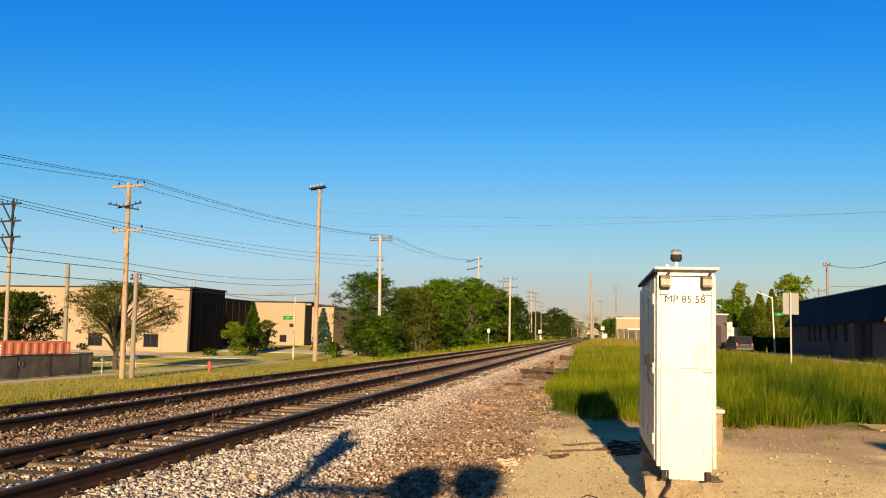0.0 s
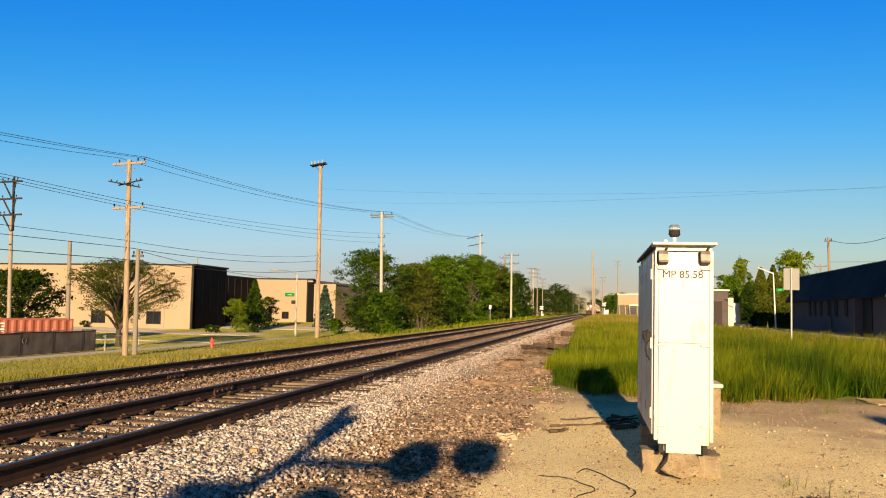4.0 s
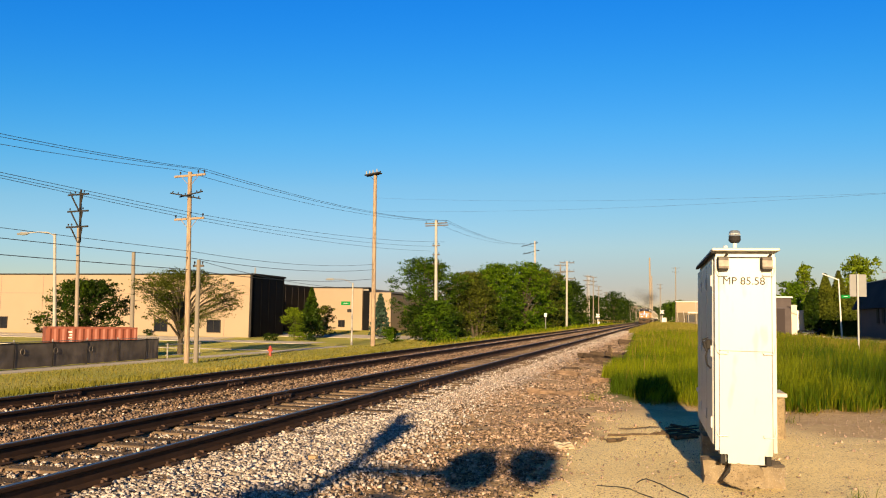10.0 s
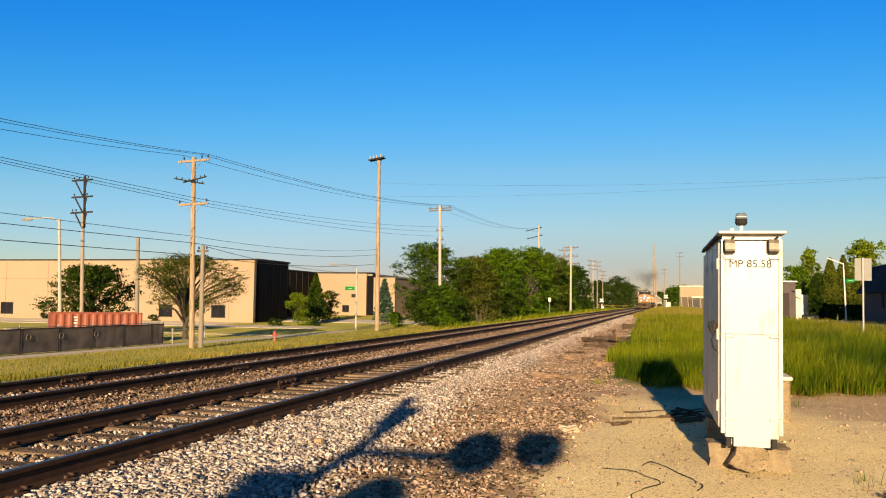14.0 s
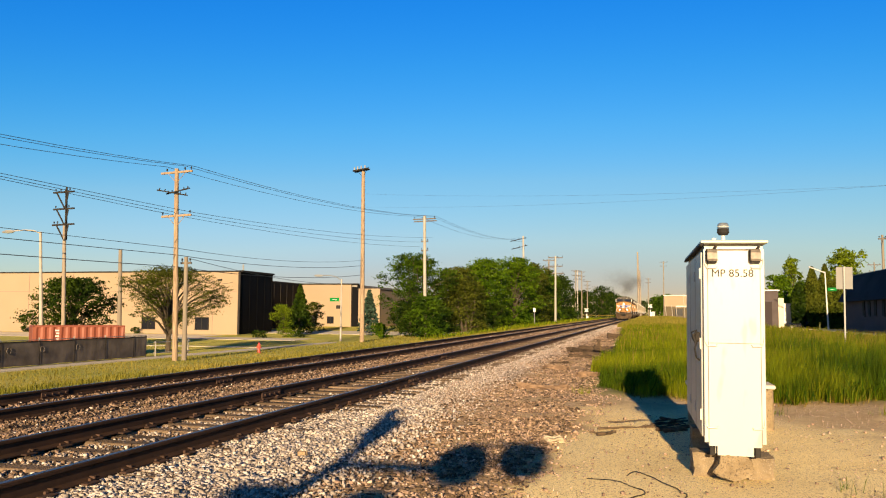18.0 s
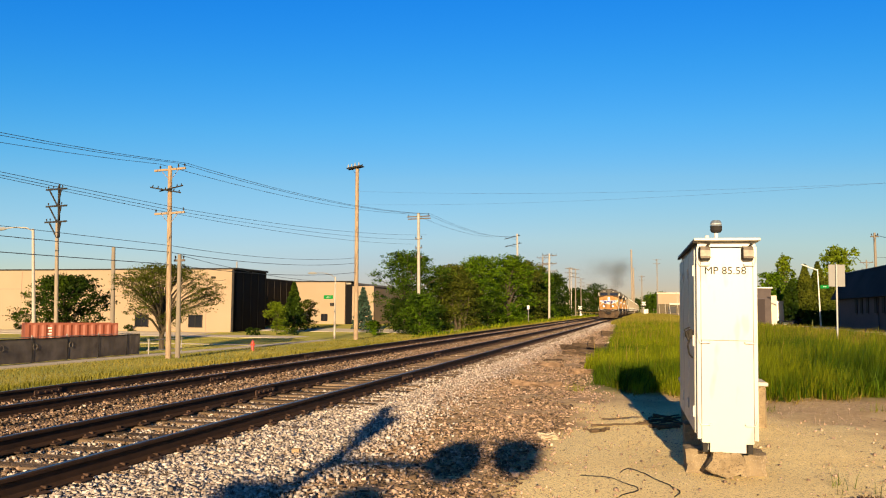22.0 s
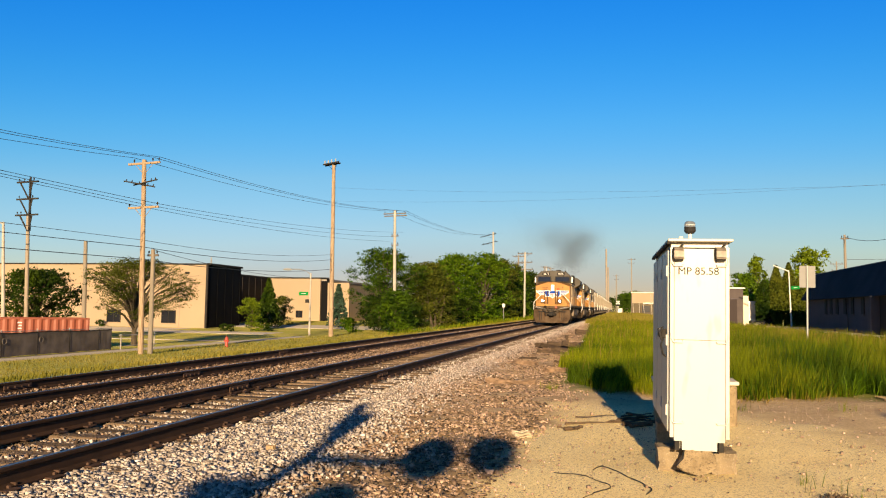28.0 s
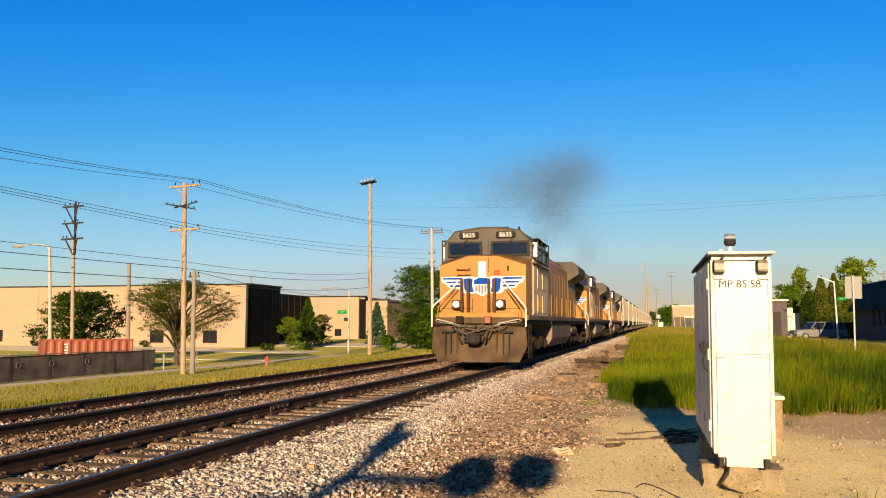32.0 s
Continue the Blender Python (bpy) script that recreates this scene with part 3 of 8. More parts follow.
# ---- railway ----
def rail_shape(x, y0, y1, z):
    w = [(-0.07, -0.172), (0.07, -0.172), (0.07, -0.16), (0.012, -0.14), (0.009, -0.045), (0.036, -0.034), (0.037, -0.008), (0.026, -0.0015),
         (-0.026, -0.0015), (-0.037, -0.008), (-0.036, -0.034), (-0.009, -0.045), (-0.012, -0.14), (-0.07, -0.16)]
    s = Shape()
    s.prism([(x + a, z + b) for a, b in w], "y", y0, y1)
    return s


def build_track(name, cx, dz, label):
    track = thing(name, pose(cx, 0, dz - 15 * RISE, math.degrees(RISE), 0, 0), label, "railway track", kind="structure")
    for side in (-1, 1):
        r = part("rail", rail_shape(side * 0.7525, -40, 900, 0), M_RAIL, track, "rusty steel rail with a worn top")
        top = Shape().box((side * 0.7525, 430, -0.001), (0.046, 940, 0.003))
        part("running_surface", top, M_RAILTOP, r, "burnished strip worn by wheels")
    # rail joints: splice bars
    for side in (-1, 1):
        for y in (14.6, 26.5, 38.4):
            s = Shape()
            for o in (-0.022, 0.022):
                s.box((side * 0.7525 + o, y + side * 1.7, -0.09), (0.02, 0.7, 0.085), 0.006)
            for k in range(4):
                s.disc((side * 0.7525, y + side * 1.7 - 0.26 + k * 0.175, -0.09), (1, 0, 0), 0.016, 0.1, 6)
            part("splice_bar", s, M_PLATE, track)
    return track


near_track = build_track("near_track", TRACK_X, 0.0, "single rusty rails on weathered wooden ties in grey ballast")
far_track = build_track("far_track", FAR_X, FAR_DZ, "second rusty track beside the first on brown ballast")


def build_ties():
    shapes = []
    for k in range(5):
        r = random.Random(k)
        s = Shape()
        s.box((0, 0, -0.255), (2.6 + r.uniform(-0.05, 0.08), 0.22, 0.17), 0.014)
        v = [(a + r.uniform(-0.008, 0.008), b + r.uniform(-0.008, 0.008), c + r.uniform(-0.006, 0.004)) for a, b, c in s.v]
        s.v = v
        shapes.append(s.mesh("tie", M_TIE))
    for track, far in ((near_track, False), (far_track, True)):
        r = random.Random(11 if far else 12)
        y, n = 1.5, 0
        rest = Shape()
        while y < 420:
            if y < (150 if not far else 110):
                ob = new("tie", shapes[r.randrange(5)])
                ob.parent = track
                ob.matrix_basis = pose(r.uniform(-0.05, 0.05), y, r.uniform(-0.03, -0.008), 0, 0, r.uniform(-1.2, 1.2))
            else:
                rest.box((0, y, -0.25), (2.6, 0.22, 0.16))
            y += 0.52 + r.uniform(-0.03, 0.03)
        tagged(part("tie_row", rest, M_TIE, track, "distant weathered ties"), kind="stuff")
        plates = Shape()
        y = 1.5
        r = random.Random(11 if far else 12)
        while y < 110:
            for side in (-1, 1):
                for o in (-0.12, 0.12):
                    plates.box((side * 0.7525 + o, y, -0.163), (0.07, 0.17, 0.016), 0.005)
                    plates.box((side * 0.7525 + o * 0.72, y + r.uniform(-0.06, 0.06), -0.146), (0.026, 0.03, 0.026), 0.005)
                # rail anchor beside the tie
                plates.box((side * 0.7525, y + 0.135 + r.uniform(-0.02, 0.02), -0.152), (0.13, 0.028, 0.034), 0.006)
            y += 0.52
        tagged(part("tie_plates", plates, M_PLATE, track, "rusty tie plates, spikes and anchors"), kind="stuff")


build_ties()


# ---- loose stones ----
def stones_mesh(name, px, py, pz, size, mat, seed, stretch=1.0):
    """Crushed stones: eight-cornered near the camera, six-cornered past twenty metres."""
    rs = np.random.RandomState(seed)
    cube = np.array([(x, y, z) for z in (-1, 1) for y in (-1, 1) for x in (-1, 1)]) * 0.62
    cube_f = np.array([(0, 2, 3), (0, 3, 1), (4, 5, 7), (4, 7, 6), (0, 1, 5), (0, 5, 4), (2, 6, 7), (2, 7, 3), (0, 4, 6), (0, 6, 2), (1, 3, 7), (1, 7, 5)])
    octa = np.array([(1, 0, 0), (-1, 0, 0), (0, 1, 0), (0, -1, 0), (0, 0, 1), (0, 0, -1)], float)
    octa_f = np.array([(0, 2, 4), (2, 1, 4), (1, 3, 4), (3, 0, 4), (2, 0, 5), (1, 2, 5), (3, 1, 5), (0, 3, 5)])
    verts, faces, o = [], [], 0
    for base, tri, pick in ((cube, cube_f, py < 20), (octa, octa_f, py >= 20)):
        n, m = int(pick.sum()), len(base)
        if not n:
            continue
        v = base[None] * rs.uniform(0.45, 1.35, (n, m, 1)) * rs.uniform(0.5, 1.35, (n, 1, 3)) * (stretch, 1, 1) + rs.normal(0, 0.10, (n, m, 3))
        a, b = rs.uniform(0, 6.283, (2, n))
        b = b * 0.04 if stretch > 1 else (b - 3.14) * 0.22
        c, s = np.cos(b), np.sin(b)
        v = np.stack([v[..., 0], v[..., 1] * c[:, None] - v[..., 2] * s[:, None], v[..., 1] * s[:, None] + v[..., 2] * c[:, None]], -1)
        c, s = np.cos(a), np.sin(a)
        v = np.stack([v[..., 0] * c[:, None] - v[..., 1] * s[:, None], v[..., 0] * s[:, None] + v[..., 1] * c[:, None], v[..., 2]], -1)
        v = v * size[pick][:, None, None] * 0.5 + np.stack([px, py, pz], -1)[pick][:, None]
        verts.append(v.reshape(-1, 3))
        faces.append((tri[None] + m * np.arange(n)[:, None, None]).reshape(-1, 3) + o)
        o += n * m
    return arrays_mesh(name, np.concatenate(verts), np.concatenate(faces), mat)


def scatter(n, x0, x1, y0, y1, seed, near=1.0):
    """More stones nearer the camera; near: how strongly."""
    rs = np.random.RandomState(seed)
    u = rs.uniform(0, 1, n)
    y = y0 * (y1 / y0) ** u if near else y0 + (y1 - y0) * u
    return rs.uniform(x0, x1, n), y, rs


def build_stones():
    # grey ballast shoulder beside the near rail
    x, y, rs = scatter(74000, -4.75, -1.5, 4.5, 100, 3)
    keep = (x < -2.75 - np.minimum(0.035 * y, 1.2) + rs.normal(0, 0.42, len(x)))
    x, y = x[keep], y[keep]
    fines = smooth_step(y, 9.5, 12.5) * smooth_step(x, -4.4, -3.9)
    s = rs.uniform(0.018, 0.052, len(x)) * (1 + y / 45) * (1 - 0.4 * fines)
    tagged(new("ballast", stones_mesh("ballast", x, y, ground_z(x, y) + s * 0.10 + rs.uniform(0, 0.025, len(x)), s, M_STONE, 3)), "loose grey crushed-stone ballast beside the rail", "gravel", kind="stuff")
    x, y, rs = scatter(15000, -4.75, -2.0, 4.6, 13, 26)
    keep = x < -3.0 - 0.03 * y + rs.normal(0, 0.3, len(x))
    x, y = x[keep], y[keep]
    s = rs.uniform(0.022, 0.062, len(x))
    tagged(new("ballast", stones_mesh("ballast", x, y, ground_z(x, y) + s * 0.2 + 0.006, s, M_STONE, 26, 1.5)), "pale flaky crushed stone on the near shoulder", "gravel", kind="stuff")
    # browner stones towards the sandy ground
    x, y, rs = scatter(78000, -4.6, 0.3, 4.5, 110, 4)
    edge = -2.7 - np.minimum(0.035 * y, 1.2)
    keep = (x > edge - 0.9) & (x < -1.15 + rs.normal(0, 0.24, len(x)) + 0.25 * smooth_step(y, 12, 14) - 0.035 * np.maximum(y - 16, 0))
    x, y = x[keep], y[keep]
    s = rs.uniform(0.012, 0.044, len(x)) * (1 + y / 110)
    tagged(new("brown_gravel", stones_mesh("brown_gravel", x, y, ground_z(x, y) + s * 0.05, s, M_STONE_RED, 4)), "brown and tan trackside gravel", "gravel", kind="stuff")
    # larger pale stones lying loose on the brown gravel
    x, y, rs = scatter(320, -3.4, -0.9, 5, 40, 24)
    s = rs.uniform(0.04, 0.085, len(x))
    tagged(new("loose_stones", stones_mesh("loose_stones", x, y, ground_z(x, y) + s * 0.1, s, M_STONE_RED, 24)), "larger pale stones strewn on brown gravel", "gravel", kind="stuff")
    # slivers of old ties among the gravel
    x, y, rs = scatter(4200, -3.2, -0.9, 6, 60, 25)
    keep = (x > -2.9 - np.minimum(0.03 * y, 1.0)) & (x < -1.05 - 0.03 * np.maximum(y - 14, 0))
    x, y = x[keep], y[keep]
    s = rs.uniform(0.010, 0.026, len(x)) * (1 + y / 60)
    tagged(new("wood_slivers", stones_mesh("wood_slivers", x, y, ground_z(x, y) + 0.012 + s * 0.1, s, M_SLIVER, 25, 6.0)), "splinters of weathered tie wood in the gravel", "debris", kind="stuff")
    # dark crumbs of rotten wood and cinder on the shoulder
    x, y, rs = scatter(9500, -4.3, -0.9, 6, 60, 14)
    keep = (x > -2.9 - np.minimum(0.035 * y, 1.2)) & (x < -1.1 - 0.03 * np.maximum(y - 14, 0)) & (np.sin(x * 3.1 + y * 0.9) + np.sin(y * 1.7 - x) + rs.normal(0, 0.8, len(x)) > 0.4)
    x, y = x[keep], y[keep]
    s = rs.uniform(0.014, 0.055, len(x)) * (1 + y / 50)
    tagged(new("wood_crumbs", stones_mesh("wood_crumbs", x, y, ground_z(x, y) + s * 0.08, s, M_DEADWOOD, 14)), "dark crumbs of rotten wood on the shoulder", "debris", kind="stuff")
    # between the ties of both tracks and between the tracks
    x, y, rs = scatter(66000, -11.7, -4.7, 4.6, 110, 5)
    mid = (np.abs(x - TRACK_X) > 0.85) | (np.abs(x - TRACK_X) < 0.66)
    mid &= (np.abs(x - FAR_X) > 0.85) | (np.abs(x - FAR_X) < 0.66)
    on_tie = (np.abs(((y - 1.5) / 0.52) - np.round((y - 1.5) / 0.52)) < 0.2) & ((np.abs(x - TRACK_X) < 1.3) | (np.abs(x - FAR_X) < 1.3))
    keep = mid & ~(on_tie & (rs.uniform(0, 1, len(x)) < np.where(x > -8, 0.9, 0.25)))
    x, y = x[keep], y[keep]
    s = rs.uniform(0.018, 0.05, len(x)) * (1 + y / 50)
    grey = rs.uniform(0, 1, len(x)) < np.where(x > -7.0, 0.62, 0.06)
    for name, k, mat, lab in (("track_ballast", grey, M_STONE, "grey ballast packed between the ties"), ("brown_ballast", ~grey, M_BED, "brown ballast between the two tracks")):
        tagged(new(name, stones_mesh(name, x[k], y[k], ground_z(x[k], y[k]) + s[k] * 0.15 + np.where(np.abs(x[k] - TRACK_X) < 1.32, 0.004, np.where(np.abs(x[k] - FAR_X) < 1.32, 0.045, 0.012)), s[k], mat, 6)), lab, "gravel", kind="stuff")
    # scattered pebbles on the sandy ground
    x, y, rs = scatter(10000, -1.6, 7.5, 5, 17, 8)
    s = rs.uniform(0.006, 0.022, len(x)) * np.where(rs.uniform(0, 1, len(x)) < 0.05, 2.4, 1.0)
    tagged(new("pebbles", stones_mesh("pebbles", x, y, ground_z(x, y) + s * 0.2, s, M_STONE_RED, 8)), "small pebbles strewn over sandy ground", "gravel", kind="stuff")


build_stones()


# ---- signal cabinet by the track ----
def words(name, text, size, mat, parent, m, label, depth=0.0):
    cu = bpy.data.curves.new(name, "FONT")
    cu.body, cu.size, cu.align_x, cu.align_y = text, size, "CENTER", "CENTER"
    tmp = bpy.data.objects.new("tmp", cu)
    scene.collection.objects.link(tmp)
    me = bpy.data.meshes.new_from_object(tmp.evaluated_get(bpy.context.evaluated_depsgraph_get()))
    bpy.data.objects.remove(tmp)
    me.materials.clear()
    me.materials.append(mat)
    ob = new(name, me)
    ob.parent = parent
    ob.matrix_basis = m
    ob["label"] = label
    return ob


CAB_X, CAB_Y, CAB_W, CAB_D = 0.708, 8.0, 0.53, 2.35


def build_cabinet():
    c = thing("signal_cabinet", pose(CAB_X, CAB_Y, 0, 0, 0.5, 1.1), "tall white painted steel signal cabinet on concrete blocks", "cabinet")
    w, d = CAB_W / 2, CAB_D
    body = Shape()
    body.box((0, d / 2, 0.99), (CAB_W - 0.03, d - 0.04, 1.74), 0.008)
    body.box((0, d / 2, 0.06), (CAB_W - 0.16, d - 0.16, 0.12))
    part("body", body, M_WHITE, c)
    front = Shape()
    front.box((0, 0.005, 1.433), (CAB_W - 0.076, 0.03, 0.848), 0.002)
    part("upper_end_panel", front, M_WHITE, c, "plain white end panel with a stencilled milepost")
    front = Shape()
    front.prism([(-w + 0.04, 0.08), (-w + 0.11, 0.08), (-w + 0.11, 0.0), (w - 0.11, 0.0), (w - 0.11, 0.08), (w - 0.04, 0.08), (w - 0.04, 1.006), (-w + 0.04, 1.006)], "y", -0.012, 0.018)
    part("lower_end_panel", front, M_WHITE, c, "white lower panel with faint rust runs")
    for side in (-1, 1):
        s = Shape().box((side * (w - 0.018), 0.008, 0.99), (0.036, 0.036, 1.76), 0.003)
        part("corner_post", s, M_WHITE, c)
        s = Shape().box((side * (w - 0.07), 0.06, 0.05), (0.045, 0.09, 0.12), 0.004)
        part("foot", s, M_BLACK, c, "dark steel mounting foot")
        for z in (1.71, 1.0, 0.26):
            s = Shape()
            s.path([(side * (w - 0.115), -0.022, z), (side * (w - 0.11), -0.034, z - 0.015), (side * (w - 0.03), -0.034, z - 0.015), (side * (w - 0.012), -0.024, z + 0.02), (side * (w - 0.01), -0.02, z + 0.07)], 0.0055, 5)
            part("lifting_clip", s, M_WHITE_CLEAN, c)
        hood = Shape()
        hood.prism([(-0.062, -0.035), (-0.055, -0.05), (0.0, -0.05), (0.0, 0.058), (-0.018, 0.058), (-0.042, 0.046), (-0.057, 0.022)], "x", -0.045, 0.045)
        h = part("vent_hood", hood, M_HOOD, c, "galvanised lamp hood")
        h.matrix_basis = pose(side * 0.188 - 0.01, -0.02, 1.812, 0, 0, 8)
        part("hood_lip", Shape().box((0.003, -0.045, -0.05), (0.092, 0.05, 0.008), 0.003), M_HOOD, h)
        # black pieces paint the shade below and left of the hood
        part("hood_mouth", Shape().box((0, -0.03, -0.061), (0.084, 0.05, 0.016), 0.003), M_BLACK, h)
        part("hood_cheek", Shape().box((-0.047, -0.03, -0.005), (0.008, 0.055, 0.1), 0.002), M_BLACK, h)
        part("conduit", Shape().path([(0.02, -0.0, 0.058), (0.03, -0.01, 0.075), (0.05, -0.01, 0.077)], 0.008, 6), M_BLACK, h)
    # roof plate with a drip edge
    r = Shape()
    r.box((0, d / 2 - 0.02, 1.932), (CAB_W + 0.055, d + 0.14, 0.026), 0.006)
    part("roof", r, M_WHITE, c, "overhanging white sheet-metal roof")
    part("roof_soffit", Shape().box((0, d / 2, 1.895), (CAB_W - 0.02, d - 0.02, 0.05)), M_WHITE, c, "white frame under the roof")
    # black strip painted in for the shade under the left roof edge
    part("drip_seal", Shape().box((-w - 0.018, d / 2 - 0.02, 1.908), (0.036, d + 0.1, 0.024), 0.004), M_BLACK, c, "black strip painting the shade under the roof edge")
    part("roof_bolt", Shape().disc((-0.17, -0.02, 1.955), (0, 0, 1), 0.02, 0.03, 8), M_WHITE_CLEAN, c)
    # doors on the long side towards the track
    for k in range(3):
        y0 = 0.06 + k * 0.76
        s = Shape().box((-w - 0.004, y0 + 0.36, 1.0), (0.028, 0.70, 1.70), 0.007)
        dr = part("door", s, M_WHITE, c, "shaded white side door")
        for z in (0.35, 1.0, 1.65):
            part("hinge", Shape().tube((-w - 0.024, y0 + 0.02, z - 0.05), (-w - 0.024, y0 + 0.02, z + 0.05), 0.009, n=8), M_WHITE_CLEAN, dr)
    s = Shape()
    s.box((-w - 0.05, 0.12, 1.06), (0.05, 0.07, 0.09), 0.012)
    s.path([(-w - 0.055, 0.1, 1.02), (-w - 0.075, 0.08, 0.95), (-w - 0.06, 0.1, 0.87), (-w - 0.03, 0.13, 0.84)], 0.009, 6)
    s.path([(-w - 0.06, 0.1, 1.1), (-w - 0.09, 0.06, 1.07), (-w - 0.07, 0.05, 1.0)], 0.012, 6)
    s.path([(-w - 0.05, 0.16, 1.12), (-w - 0.1, 0.12, 1.1), (-w - 0.095, 0.07, 1.04), (-w - 0.06, 0.1, 1.0)], 0.007, 6)
    part("padlock_chain", s, M_BLACK, c, "dark padlock and chain on the hasp")
    words("milepost_lettering", "MP 85.58", 0.098, material("stencil_black", (0.012, 0.011, 0.01), 0.8, second=(0.05, 0.046, 0.04), scale=30, amount=0.5), c, pose(-0.012, -0.014, 1.645, 90, 0, 0), "worn black stencilled letters")
    # beacon
    bc = thing("beacon", pose(CAB_X - 0.06, CAB_Y + 0.12, 1.948), "small clear power-off beacon on the cabinet roof", "beacon")
    s = Shape()
    s.tube((0, 0, 0), (0, 0, 0.06), 0.018, n=10)
    part("stem", s, M_WHITE_CLEAN, bc)
    s = Shape()
    s.tube((0, 0, 0.065), (0, 0, 0.085), 0.04, 0.053, 16)
    s.tube((0, 0, 0.085), (0, 0, 0.10), 0.055, 0.055, 16)
    part("collar", s, M_BLACK, bc)
    glass = material("beacon_glass", (0.17, 0.19, 0.21), 0.06, second=(0.09, 0.10, 0.12), scale=30, spec=0.8)
    s = Shape()
    s.tube((0, 0, 0.10), (0, 0, 0.125), 0.052, 0.055, 16)
    part("lens_band", s, M_BLACK, bc)
    s = Shape()
    s.tube((0, 0, 0.125), (0, 0, 0.165), 0.05, 0.05, 16)
    s.tube((0, 0, 0.165), (0, 0, 0.178), 0.05, 0.036, 16)
    part("lens", s, glass, bc, "clear ribbed lens")
    part("lens_rim", Shape().tube((0, 0, 0.14), (0, 0, 0.146), 0.053, n=16), M_WHITE_CLEAN, bc)


build_cabinet()


def rough_block(name, c, size, seed, label, mat, cut=0.0, turn=0.0, category="block"):
    r = random.Random(seed)
    bm = bmesh.new()
    bmesh.ops.create_cube(bm, size=1)
    bmesh.ops.subdivide_edges(bm, edges=bm.edges[:], cuts=5, use_grid_fill=True)
    off = Vector((seed * 3.1, 1.7, 0.4))
    for v in bm.verts:
        n = noise.noise_vector(Vector((v.co.x * 3, v.co.y * 3, v.co.z * 3)) + off)
        v.co = Vector((v.co.x * size[0], v.co.y * size[1], v.co.z * size[2])) + n * cut
    me = bpy.data.meshes.new(name)
    bm.to_mesh(me)
    bm.free()
    me.materials.append(mat)
    ob = new(name, me)
    ob.matrix_basis = pose(*c, 0, 0, turn)
    return tagged(ob, label, category)


rough_block("concrete_block", (0.475, 8.44, -0.14), (0.25, 0.36, 0.22), 1, "weathered concrete footing block under the cabinet", M_CONCRETE, 0.022, 2)


def build_slab():
    """A broken flat piece of concrete, chipped along its upper left edge."""
    r = random.Random(4)
    out = [(0.505, -0.145), (0.56, -0.07), (0.585, 0.012), (0.63, 0.04), (0.715, 0.032), (0.785, 0.015), (0.848, -0.04), (0.862, -0.12), (0.832, -0.175), (0.69, -0.215), (0.56, -0.18)]
    c = Vector((0.69, -0.09))
    s = Shape()
    rings = []
    for y, k in ((7.966, 0.3), (7.956, 0.62), (7.962, 0.96), (7.972, 1.0), (8.08, 0.99), (8.11, 0.94)):
        ring = []
        for x, z in out:
            q = c + (Vector((x, z)) - c) * k
            ring.append((q.x + r.uniform(-0.004, 0.004), y + 0.25 * (q.y + 0.1) + r.uniform(-0.008, 0.008), q.y + r.uniform(-0.007, 0.007)))
        rings.append(ring[::-1])
    s.loft(rings)
    tagged(part("broken_concrete_slab", s, M_SLAB), "broken slab of tan concrete leaning on the footing", "slab")


build_slab()
rough_block("concrete_block", (0.945, 8.40, -0.145), (0.22, 0.40, 0.20), 3, "weathered concrete footing block under the cabinet", M_CONCRETE, 0.022, 0)
rough_block("concrete_block", (0.72, 10.1, -0.13), (0.62, 0.40, 0.23), 4, "weathered concrete footing block under the cabinet", M_CONCRETE, 0.02, 0)


def build_battery_box():
    b = thing("battery_box", (0.955, 11.86, -0.25), "low tan concrete battery box with a pale lid", "box")
    part("body", Shape().box((0.03, 0, 0.275), (1.05, 0.60, 0.57), 0.02), M_SLAB, b)
    part("lid", Shape().box((0.03, 0, 0.585), (1.1, 0.66, 0.05), 0.012), M_PALE, b, "pale concrete lid")


build_battery_box()


